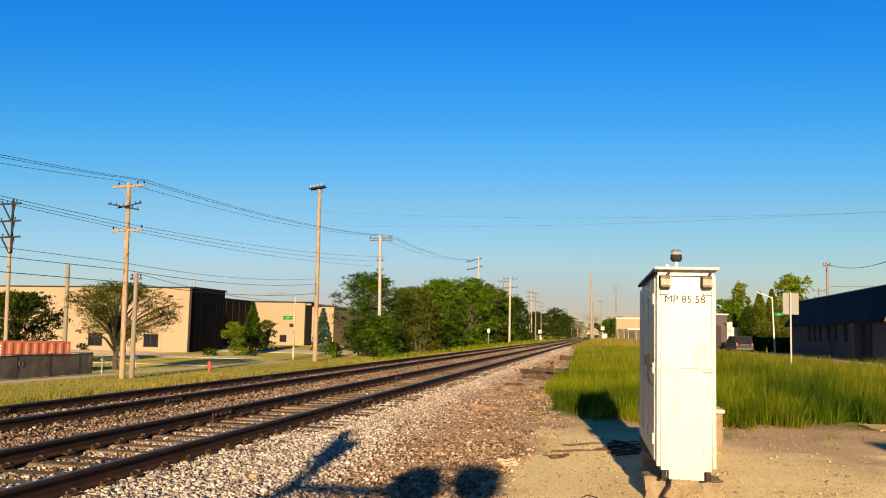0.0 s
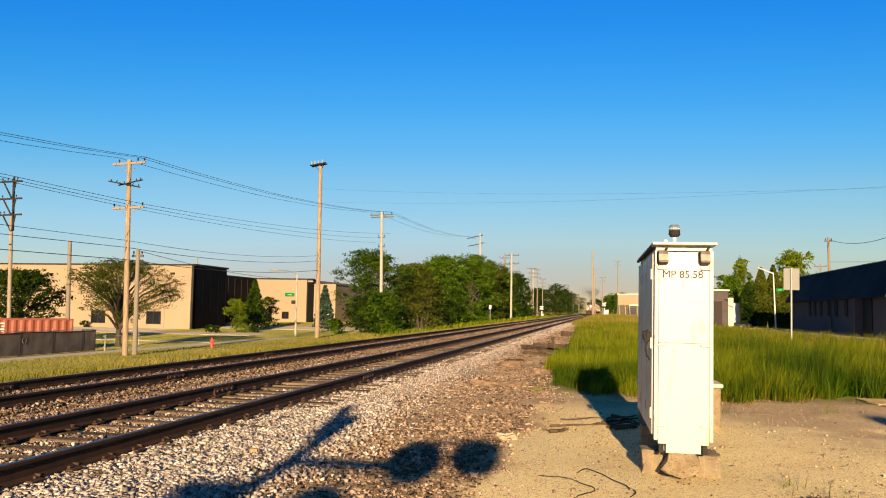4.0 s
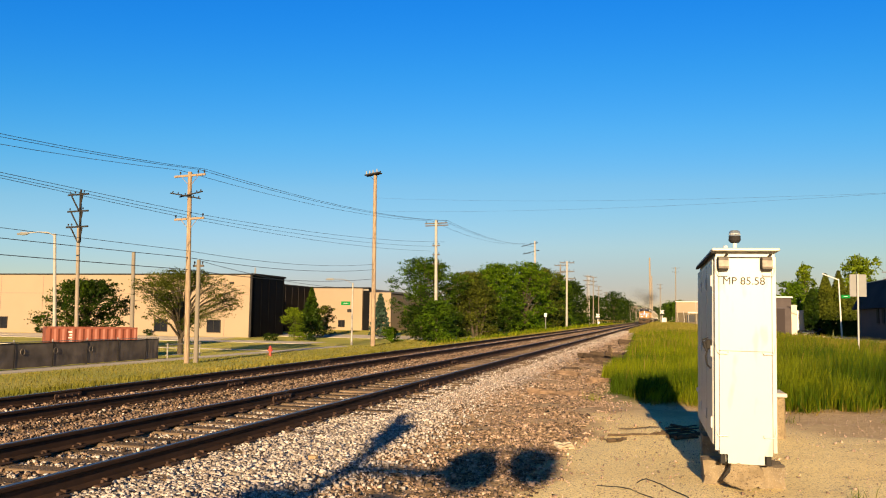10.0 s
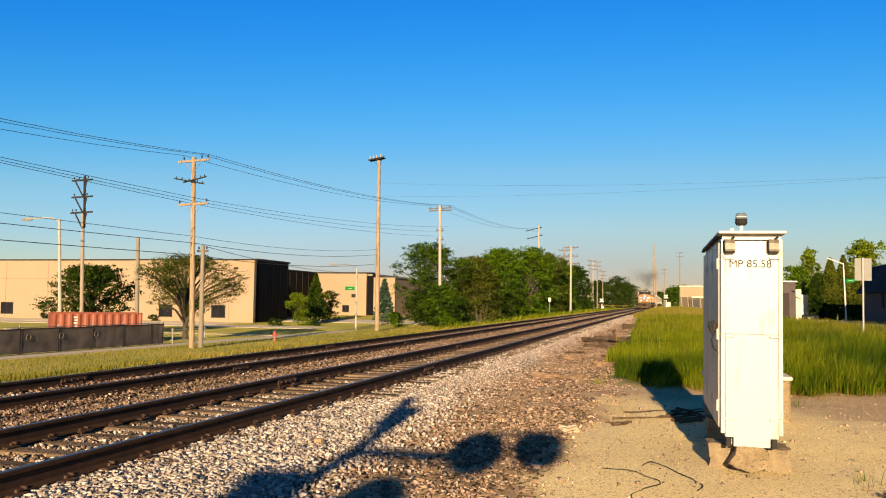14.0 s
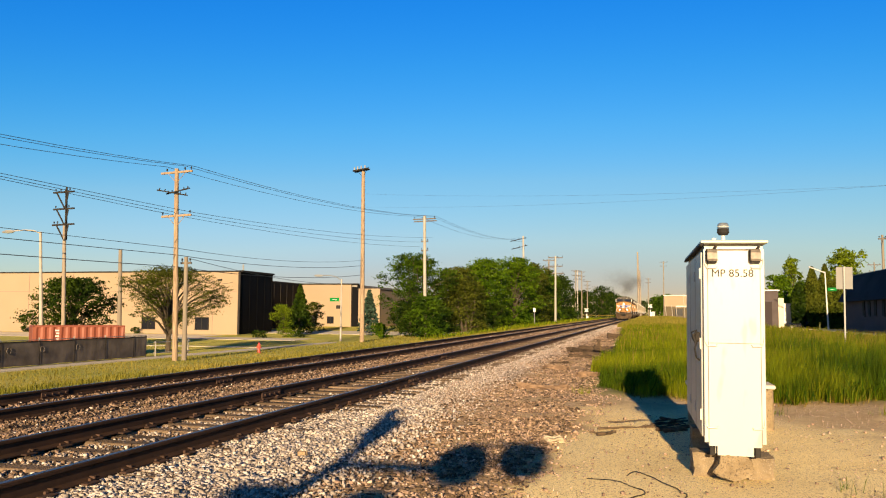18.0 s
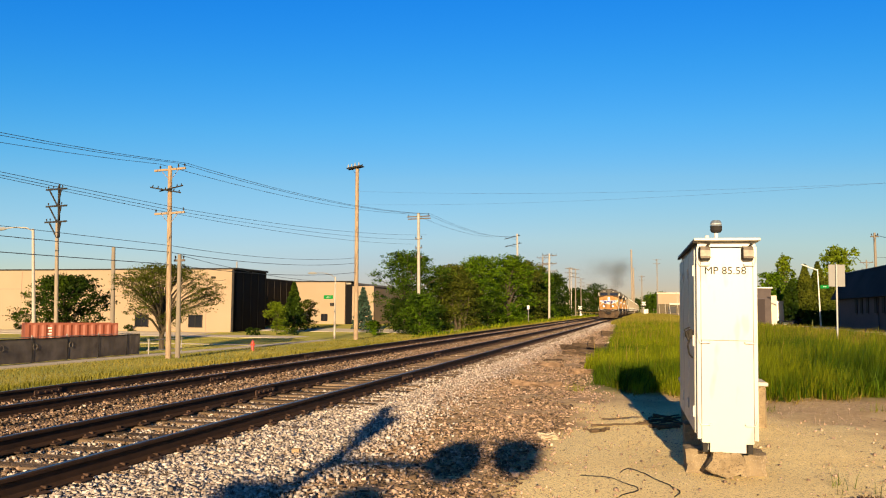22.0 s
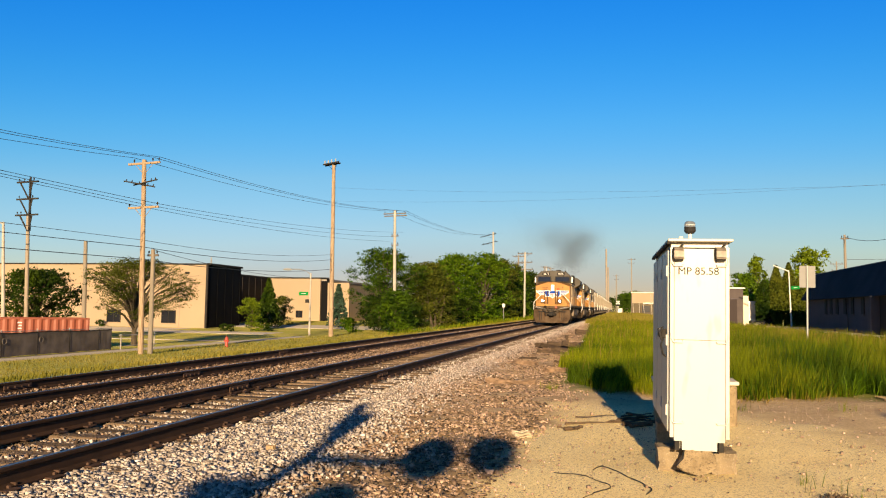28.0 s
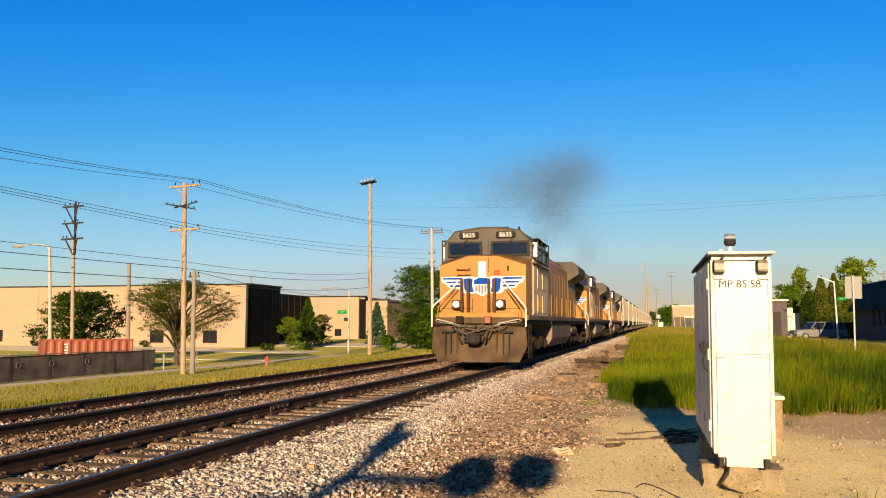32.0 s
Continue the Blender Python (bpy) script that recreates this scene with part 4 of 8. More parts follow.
# ---- dead wood, stone and cable on the sandy ground ----
def build_litter():
    r = random.Random(5)
    for k, (x0, y0, x1, y1, rad) in enumerate([(-0.72, 11.1, 0.28, 11.75, 0.016), (-0.6, 11.9, -0.1, 12.2, 0.010), (-0.12, 11.5, 0.5, 12.3, 0.018), (0.02, 11.3, 0.5, 11.6, 0.026), (-0.66, 10.55, -0.46, 10.9, 0.028), (0.0, 12.1, 0.45, 12.5, 0.014), (0.1, 11.9, 0.5, 11.7, 0.018), (-0.05, 11.8, 0.3, 12.15, 0.012), (0.1, 12.4, 0.4, 11.9, 0.02), (-0.8, 10.75, -0.5, 10.7, 0.012), (0.15, 11.2, 0.42, 11.35, 0.03)]):
        s = Shape()
        pts = []
        for i in range(7):
            t = i / 6
            x, y = x0 + (x1 - x0) * t + r.uniform(-0.03, 0.03), y0 + (y1 - y0) * t + r.uniform(-0.03, 0.03)
            pts.append((x, y, float(ground_z(x, y)) + rad * 0.7 + r.uniform(0, 0.012)))
        s.path(pts, rad, 7, r_end=rad * 0.55)
        if k in (0, 2):
            p = pts[3]
            s.path([p, (p[0] + 0.1, p[1] + 0.07, p[2] + 0.03), (p[0] + 0.2, p[1] + 0.1, p[2] + 0.02)], rad * 0.5, 5, r_end=0.006)
        tagged(part("dead_branch", s, M_DEADWOOD), "broken dark dead branch lying on the sand", "branch", "dead branches")
    rough_block("pale_stone", (-1.14, 9.8, -0.215), (0.19, 0.12, 0.10), 7, "single pale limestone lump on the gravel", M_LIMESTONE, 0.03, 20, "stone")
    rough_block("tan_stone", (-3.5, 8.0, -0.20), (0.085, 0.07, 0.08), 8, "rounded tan stone among the ballast", material("tan_stone", (0.36, 0.25, 0.14), 0.9, second=(0.28, 0.19, 0.11), scale=8, amount=0.4), 0.012, 0, "stone")
    s = Shape()
    for k in range(60):
        a, b = r.uniform(0, 6.28), r.uniform(0.1, 1.2)
        x, y = 1.72 + r.gauss(0, 0.05), 7.32 + r.gauss(0, 0.05)
        z = float(ground_z(x, y))
        q = Vector((math.cos(a) * math.cos(b), math.sin(a) * math.cos(b), math.sin(b))) * r.uniform(0.03, 0.08)
        s.path([(x, y, z), (x + q.x * 0.6, y + q.y * 0.6, z + q.z * 0.8), (x + q.x, y + q.y, z + q.z * 0.6)], 0.007, 4, r_end=0.002)
    tagged(part("dry_weed", s, M_DEADWOOD), "withered brown weed clump on the sand", "weed")
    # thin black cable, both loops of it
    for ctrl in ([(-0.6, 7.74), (-0.42, 7.72), (-0.27, 7.64), (-0.20, 7.51), (-0.13, 7.41), (-0.085, 7.32), (-0.09, 7.23), (-0.14, 7.13), (-0.23, 6.98), (-0.3, 6.8), (-0.25, 6.6), (-0.05, 6.5), (0.12, 6.62), (0.17, 6.85)],
                 [(-0.25, 7.97), (-0.225, 8.08), (-0.15, 8.2), (-0.04, 8.02), (0.09, 7.69), (0.2, 7.47), (0.25, 7.33), (0.25, 7.19), (0.2, 7.02), (0.17, 6.86)]):
        pts = []
        for i in range(len(ctrl) - 1):
            p0, p1, p2, p3 = (ctrl[max(0, min(len(ctrl) - 1, i + k))] for k in (-1, 0, 1, 2))
            for j in range(5):
                t = j / 5
                q = [0.5 * (2 * p1[a] + (p2[a] - p0[a]) * t + (2 * p0[a] - 5 * p1[a] + 4 * p2[a] - p3[a]) * t * t + (3 * p1[a] - p0[a] - 3 * p2[a] + p3[a]) * t ** 3) for a in (0, 1)]
                pts.append((q[0], q[1], float(ground_z(*q)) + 0.01 + 0.005 * math.sin(i * 2.1)))
        tagged(part("cable", Shape().path(pts, 0.0048, 6), M_BLACK), "thin black cable curled on the sand", "cable", "cable loops")
    # broken timbers coloured dark for a shaded hollow, and clods of dirt along the shoulder
    def plank(x, y, l, wd, th, turn, tilt, lift, roll=0.0):
        s = Shape()
        rings = []
        for i in range(6):
            u = -l / 2 + l * i / 5
            k = 1 - 0.25 * abs(i - 2.5) / 2.5 * r.uniform(0.4, 1.4)
            rings.append([(0.75 * u + r.uniform(-0.05, 0.05), 0.8 * a * wd * k / 2, b * th / 2 + r.uniform(-0.012, 0.012)) for a, b in ((-1, -1), (1, -1), (1, 1), (-1, 1))])
        s.loft(rings)
        ob = tagged(part("rotten_tie", s, M_ROT), "rotten timber and dirt washed out beside the track, hollow's shade in the colour", "debris", "washed-out timbers")
        ob.matrix_basis = pose(x, y, float(ground_z(x, y)) + lift, roll, tilt, turn)

    for row in ((-2.62, 31.2, 1.9, 0.34, 0.16, 62, 6, 0.12), (-2.15, 32.6, 1.5, 0.3, 0.18, 8, -5, 0.08), (-1.75, 31.6, 1.2, 0.28, 0.16, 28, 12, 0.14), (-2.0, 30.2, 1.3, 0.22, 0.14, -14, 4, 0.05),
                (-2.3, 34.0, 1.6, 0.3, 0.2, 12, 3, 0.06), (-1.5, 33.2, 1.0, 0.2, 0.14, 70, -8, 0.1), (-1.95, 31.8, 0.75, 0.1, 0.1, 0, 80, 0.22), (-2.4, 28.2, 0.9, 0.22, 0.12, 20, 5, 0.04),
                (-1.9, 27.4, 0.6, 0.2, 0.12, -30, 8, 0.04), (-2.05, 50.0, 1.6, 0.4, 0.3, 30, 6, 0.12), (-2.7, 25.0, 0.8, 0.16, 0.08, 40, 0, 0.02), (-1.6, 24.0, 0.7, 0.14, 0.07, -20, 3, 0.02)):
        plank(*row)
    for k, (x, y, l, a) in enumerate([(-2.15, 16.7, 0.95, 8), (-1.5, 20.3, 0.6, 30), (-2.5, 22.4, 0.7, -20), (-2.75, 30.5, 0.8, 70)]):
        rough_block("dirt_clod", (x, y, float(ground_z(x, y)) + 0.0), (l, 0.22, 0.16), 20 + k, "long clod of brown dirt on the trackside gravel", M_CLOD, 0.09, a, "debris")


build_litter()


def build_board():
    b = thing("timber_board", pose(5.62, 15.75, float(ground_z(5.6, 15.7)) + 0.03, 0, 0, 8), "tan weathered boards lying at the grass edge", "board")
    r = random.Random(6)
    for k in range(4):
        s = Shape().box((r.uniform(-0.05, 0.05), -0.75 + k * 0.485, 0), (1.9, 0.47, 0.07), 0.012)
        s.v = [(x + r.uniform(-0.02, 0.02), y + r.uniform(-0.012, 0.012), z + r.uniform(-0.008, 0.008)) for x, y, z in s.v]
        part("board", s, M_BOARD, b)


build_board()


def build_road_sign():
    c = thing("road_sign", (6.2, -3.3, -0.35), "oblong road sign on a steel post known by its shadow", "sign")
    part("post", Shape().tube((0.3, 0.05, 0), (0.3, 0.05, 3.9), 0.035, n=8), M_STEEL, c)
    part("panel", Shape().prism([(-0.45, 3.66), (-0.36, 3.72), (0.42, 3.72), (0.5, 3.66), (0.5, 4.02), (0.4, 4.1), (-0.34, 4.1), (-0.47, 3.98)][::-1], "y", -0.01, 0.01), M_SIGN_BACK, c)


build_road_sign()


# ---- crossing signal behind the camera, known by its shadow ----
def build_crossing_signal():
    c = thing("crossing_signal", (-1.21, -7.6, -0.25), "level crossing signal mast with round flashing-light backgrounds", "signal")
    part("mast", Shape().tube((0, 0, 0), (0, 0, 4.05), 0.09, 0.085, 12), M_STEEL, c)
    s = Shape()
    s.tube((-0.06, 0, 4.0), (-0.09, 0, 4.38), 0.17, 0.2, 12)
    part("bell", s, M_BLACK, c)
    blade = part("top_blade", Shape().box((0, 0, 0.42), (0.2, 0.03, 0.9), 0.01), M_WHITE_CLEAN, c, "slanting white sign blade")
    blade.matrix_basis = pose(-0.02, 0, 3.86, 0, -20, 0)
    part("side_arm", Shape().box((0.7, 0, 3.6), (1.3, 0.1, 0.13), 0.01), M_STEEL, c)
    part("side_arm_brace", Shape().tube((1.3, 0, 3.96), (1.62, 0, 4.01), 0.03), M_STEEL, c)
    for x, z, r in ((1.19, 3.70, 0.295), (1.79, 3.79, 0.275)):
        s = Shape().disc((x, 0, z), (0, 1, 0.08), r, 0.02, 24)
        s.tube((x, 0.02, z), (x + 0.1, 0.28, z + 0.02), 0.15, 0.16, 14)
        part("light_unit", s, M_BLACK, c)
    part("main_arm", Shape().box((0.19, 0, 3.12), (1.1, 0.07, 0.07), 0.01), M_STEEL, c)
    for x in (-0.22, 0.63):
        s = Shape().disc((x, 0, 3.12), (0, 1, 0), 0.27, 0.02, 24)
        s.tube((x, 0.02, 3.12), (x, 0.2, 3.09), 0.15, 0.17, 14)
        part("light_unit", s, M_BLACK, c)
    part("crossbuck_blade", Shape().box((-0.3, -0.06, 3.3), (0.55, 0.012, 0.16), 0.003), M_WHITE_CLEAN, c)


build_crossing_signal()


# ---- utility poles ----
def arm(s, z, half, ang, r=0.06, off=0.0, y=0.0):
    c, q = math.cos(ang), math.sin(ang)
    m = Matrix.Rotation(ang, 4, "Z")
    s.box((off * c, off * q + y, z), (2 * half, 0.12, 0.14), 0.012, m)


def pins(s, z, xs, ang, h=0.22, lean=0.0):
    for x in xs:
        p = Vector((x * math.cos(ang), x * math.sin(ang), z))
        s.tube(p, p + Vector((lean, 0, h * 0.55)), 0.02, n=6)
        s.tube(p + Vector((lean * 0.6, 0, h * 0.45)), p + Vector((lean, 0, h)), 0.06, 0.045, 8)


def pole(name, at, height, r0, r1, mat, label, arms=(), ang=0.0, lean=(0, 0), arm_mat=None, braces=True, group="utility poles"):
    x, y = at
    z = float(ground_z(x, y)) - 0.1
    p = thing(name, pose(x, y, z, -lean[1], lean[0], 0), label, "utility pole", group)
    part("shaft", Shape().tube((0, 0, 0), (0, 0, height), r0, r1, 14), mat, p, smooth=False)
    for (za, half, off, xs, plen) in arms:
        s = Shape()
        arm(s, za, half, ang, off=off)
        a = part("crossarm", s, arm_mat or M_ARM, p)
        for q in xs:
            s = Shape()
            pins(s, za + 0.05, [off + q], ang, 0.26)
            part("insulator", s, M_BLACK, a, "dark pin insulator")
        if braces and half > 0.5:
            for sd in (-1, 1):
                s = Shape()
                e = Vector(((off + sd * half * 0.55) * math.cos(ang), (off + sd * half * 0.55) * math.sin(ang), za - 0.05))
                s.tube((0, 0, za - 0.75), e, 0.02, n=5)
                part("brace", s, arm_mat or M_ARM, a)
    return p, z


ANG = math.radians(-6)
P2, P3, P4 = (-30.5, 48.7), (-31.25, 87.0), (-28.68, 104.0)
p2, _ = pole("utility_pole", P2, 12.9, 0.185, 0.14, M_POLE, "tall orange-brown wooden pole with three crossarms of insulators",
             ((12.66, 1.25, 0.0, (-0.78, 0.68, 1.18), 0), (9.72, 1.2, 0.0, (-1.1, -0.05, 1.1), 0)), ANG, (-1.4, 0), M_ARM_PALE)
for a, off in ((-14, -0.25), (10, 0.3)):
    ob = part("switch_arm", Shape().box((off, -0.2, 0), (2.0, 0.08, 0.08), 0.015), M_BLACK, p2, "dark tilted switch arm")
    ob.matrix_basis = pose(0, 0, 11.2 + 0.1 * (a > 0), 0, -a * 0.7, 25 if a < 0 else -10)
    for q in (-0.85, -0.5, 0.5, 0.85):
        part("insulator", Shape().tube((off + q, -0.2, 0.03), (off + q + 0.02, -0.2, 0.17), 0.04, 0.03, 8), M_BLACK, ob)
p3, _ = pole("utility_pole", P3, 19.6, 0.26, 0.19, M_POLE, "very tall bright wooden pole with a double top crossarm",
             ((19.35, 1.35, -0.2, (-1.1, -0.4, 0.5, 1.1), 0),), math.radians(-32), (-0.4, 0), M_BLACK)
ob = part("crossarm", Shape().box((0, 0, 0), (2.7, 0.14, 0.16), 0.015), M_BLACK, p3)
ob.matrix_basis = pose(-0.25, -0.3, 19.42, 0, 0, -32)
for q in (-1.15, -0.55, 0.05, 0.75):
    part("insulator", Shape().tube((-0.2 + q * 0.85, -0.3 - q * 0.53, 19.5), (-0.2 + q * 0.85, -0.3 - q * 0.53, 19.85), 0.09, 0.06, 8), M_LENS, p3, "pale glass insulator")
pole("utility_pole", P4, 16.0, 0.22, 0.17, M_POLE_PALE, "pale pole with a top crossarm and small side brackets",
     ((15.55, 1.6, 0.0, (-1.4, 0.2, 1.4), 0), (15.25, 1.6, 0.1, (), 0), (12.6, 0.5, 0.0, (-0.4, 0.4), 0), (11.4, 0.5, 0.0, (-0.4, 0.4), 0), (10.2, 0.5, 0.0, (-0.4, 0.4), 0)), ANG, (-0.8, 0), M_ARM, False)
p5, _ = pole("utility_pole", (-26.5, 176), 19.2, 0.26, 0.18, M_POLE_PALE, "pale pole above the trees with two slanting crossarms",
     ((18.7, 2.1, -1.2, (-1.6, 0.3, 1.8), 0), (17.0, 2.1, -1.2, (-1.6, 0, 1.6), 0)), math.radians(-25), (-0.8, 0), M_BLACK)
for ob in p5.children:
    if ob.name.startswith("crossarm"):
        ob.matrix_basis = Matrix.Translation((0, 0, 18)) @ Matrix.Rotation(math.radians(-9), 4, "Y") @ Matrix.Translation((0, 0, -18))
for x, y, h, pale in ((-16.5, 146, 12.2, 1), (-22.0, 182, 14.6, 0), (-24.8, 280, 17.4, 0), (-25.0, 290, 17.8, 1), (-24.4, 300, 18.0, 0), (-24.7, 330, 15.8, 0), (-26, 395, 15.8, 0), (-24.0, 520, 16, 0)):
    pole("utility_pole", (x, y), h, 0.2, 0.14, M_POLE_PALE if pale else M_POLE_GREY, "distant grey trackside pole with stacked crossarms",
         ((h - 0.3, 1.3, 0.0, (-1.2, -0.4, 0.4, 1.2), 0), (h - 1.8, 1.3, 0.0, (-1.2, -0.4, 0.4, 1.2), 0), (h - 3.1, 1.1, 0.4, (-0.9, 0.9), 0)), math.radians(8), (random.uniform(-0.6, 0.3), 0), M_ARM)

# black-armed pole, lamp posts and bare poles behind the fence
p1, z1 = pole("utility_pole", (-48.2, 60.0), 10.6, 0.18, 0.14, M_POLE_WEATHERED, "grey pole with three dark braced crossarms",
              ((13.5, 1.05, -0.1, (-0.8, -0.3, 0.6), 0), (12.05, 1.05, -0.1, (-0.8, 0.5), 0), (10.7, 1.1, -0.15, (-0.9, -0.55), 0)), 0.0, (-2.0, 0), M_BLACK, False)
for z0 in (13.4, 11.95, 10.6):
    part("arm_brace", Shape().tube((-0.7, -0.1, z0), (0.05, -0.1, z0 - 1.3), 0.065, n=6), M_BLACK, p1, "dark slanting arm brace")
    part("arm_brace", Shape().tube((0.42, -0.1, z0), (0.12, -0.1, z0 - 1.3), 0.065, n=6), M_BLACK, p1, "dark slanting arm brace")
part("arm_bracket", Shape().box((0.15, 0, 11.45), (0.13, 0.2, 4.2), 0.02), M_BLACK, p1, "dark steel upright of the crossarms")
part("top_fitting", Shape().tube((0.1, 0, 13.5), (0.2, 0, 13.9), 0.12, 0.07, 8), M_BLACK, p1)
pole("bare_pole", (-42.8, 60.0), 8.5, 0.19, 0.15, M_POLE_GREY, "short bare grey wooden pole", (), lean=(-1.4, 0))
pole("bare_pole", (-30.25, 49.4), 7.0, 0.17, 0.13, M_POLE_GREY, "short grey stub pole beside the tall pole", ((6.6, 0.4, 0.0, (-0.3, 0.3), 0),), lean=(-0.6, 0))


def street_lamp(at, h, reach, label, sign=False, lean=(0, 0), mat=None, r=0.09, arm_rise=0.25, head=True):
    x, y = at
    z = float(ground_z(x, y)) - 0.1
    p = thing("street_lamp", pose(x, y, z, -lean[1], lean[0], 0), label, "street lamp", "street lamps")
    part("post", Shape().tube((0, 0, 0), (0, 0, h), r, r * 0.65, 10), mat or M_POLE_PALE, p)
    s = Shape()
    s.path([(0, 0, h - 0.1), (reach, 0, h + arm_rise)] if not head else [(0, 0, h - 0.15), (reach * 0.25, 0, h + arm_rise * 0.6), (reach * 0.6, 0, h + arm_rise), (reach, 0, h + arm_rise)], 0.045 if head else 0.06, 7)
    part("bracket", s, M_STEEL if mat is None else mat, p)
    if head:
        s = Shape()
        e = reach * 1.0
        d = math.copysign(1, reach)
        s.loft([[(e + d * t, w * math.cos(k * 1.0472), h + arm_rise - 0.02 + q * math.sin(k * 1.0472)) for k in range(6)] for t, w, q in ((-0.1, 0.06, 0.05), (0.12, 0.18, 0.13), (0.55, 0.22, 0.15), (0.95, 0.13, 0.08))])
        part("lamp_head", s, M_ROOFEDGE, p, "pale cobra-head luminaire")
    if sign:
        part("street_sign", Shape().box((sign[0], -0.06, sign[1]), (sign[2], 0.02, sign[3]), 0.004), M_GREEN_SIGN, p, "green street name blade")
        b = part("sign_bar", Shape().box((sign[0], -0.073, sign[1]), (sign[2] * 0.45, 0.004, sign[3] * 0.1)), M_WHITE_CLEAN, p, "white bar standing for unreadable lettering")
    return p


street_lamp((-45.3, 54.0), 9.45, -2.5, "leaning street lamp on a pale pole with a cobra head", lean=(-3.4, 0), mat=M_POLE_PALE, r=0.15)
lp = street_lamp((-34.75, 89.5), 7.2, -2.4, "pale street lamp with a green street name sign", (-0.8, 4.85, 1.15, 0.42), r=0.13, arm_rise=0.45)
part("signal_box", Shape().box((-0.3, -0.1, 4.0), (0.45, 0.3, 0.4), 0.03), M_BLACK, lp)


# ---- overhead wires ----
def wire(name, a, b, sag, r=0.017, label="dark overhead power line", steps=18):
    a, b = Vector(a), Vector(b)
    pts = []
    for i in range(steps + 1):
        t = i / steps
        p = a.lerp(b, t)
        p.z -= sag * 4 * t * (1 - t)
        pts.append(p)
    return tagged(part(name, Shape().path(pts, r, 4), M_WIRE), label, "wire", "overhead wires")


zP2 = float(ground_z(*P2)) - 0.1
zP4 = float(ground_z(*P4)) - 0.1
zP3 = float(ground_z(*P3)) - 0.1
PM = (-32.0, -28.0)
for k, o in enumerate((-0.62, 0.55, 0.95)):
    wire("power_line", (P2[0] + o * 1.25 - 0.31, P2[1], zP2 + 13.05), (PM[0] + o * 3, PM[1], 11.1), 2.2)
    wire("power_line", (P2[0] + o * 1.25 - 0.31, P2[1], zP2 + 13.05), (P4[0] + o * 1.4, P4[1], zP4 + 15.9), 0.75)
    wire("power_line", (P4[0] + o * 1.4, P4[1], zP4 + 15.9), (-27.6 + o * 1.6, 176.0, 17.6), 1.2)
for k, o in enumerate((-0.9, -0.05, 0.9)):
    wire("power_line", (P2[0] + o * 1.2 - 0.22, P2[1], zP2 + 9.95), (PM[0] + o * 2.0, PM[1], 9.6 - 0.6 * k), 0.4)
    wire("power_line", (P2[0] + o * 1.2 - 0.22, P2[1], zP2 + 9.95), (P4[0] + o, P4[1], zP4 + 12.5 + 0.6 * (k - 1)), 0.5, 0.016)
for z, dz, q in ((7.55, 5.4, 0.018), (7.1, 4.7, 0.024), (6.3, 3.9, 0.028)):
    wire("phone_line", (P2[0] - 0.12, P2[1] - 0.15, zP2 + z), (PM[0], PM[1], dz), 0.25, q, "thick dark telephone cable")
    wire("phone_line", (P2[0] - 0.12, P2[1] - 0.15, zP2 + z), (P3[0], P3[1], zP3 + z * 1.3 - 0.6), 0.5, q, "thick dark telephone cable")
wire("guy_line", (-30.0, 49.2, zP2 + 5.4), (-76, 102, 3.0), 0.5, 0.02, "slack service cable to the building")
wire("service_line", (-30.0, 49.2, zP2 + 6.2), (-56, 103, 5.4), 0.5, 0.02, "slack service cable to the building")
wire("service_line", (-30.0, 49.2, zP2 + 6.9), (-31.5, 87.0, zP3 + 6.6), 0.6, 0.02, "slack service cable along the poles")
wire("power_line", (P3[0], P3[1], zP3 + 16.7), (45, 40, 8.5), 1.2, 0.006)
wire("power_line", (P3[0], P3[1], zP3 + 15.2), (45, 39, 9.4), 1.25, 0.006)


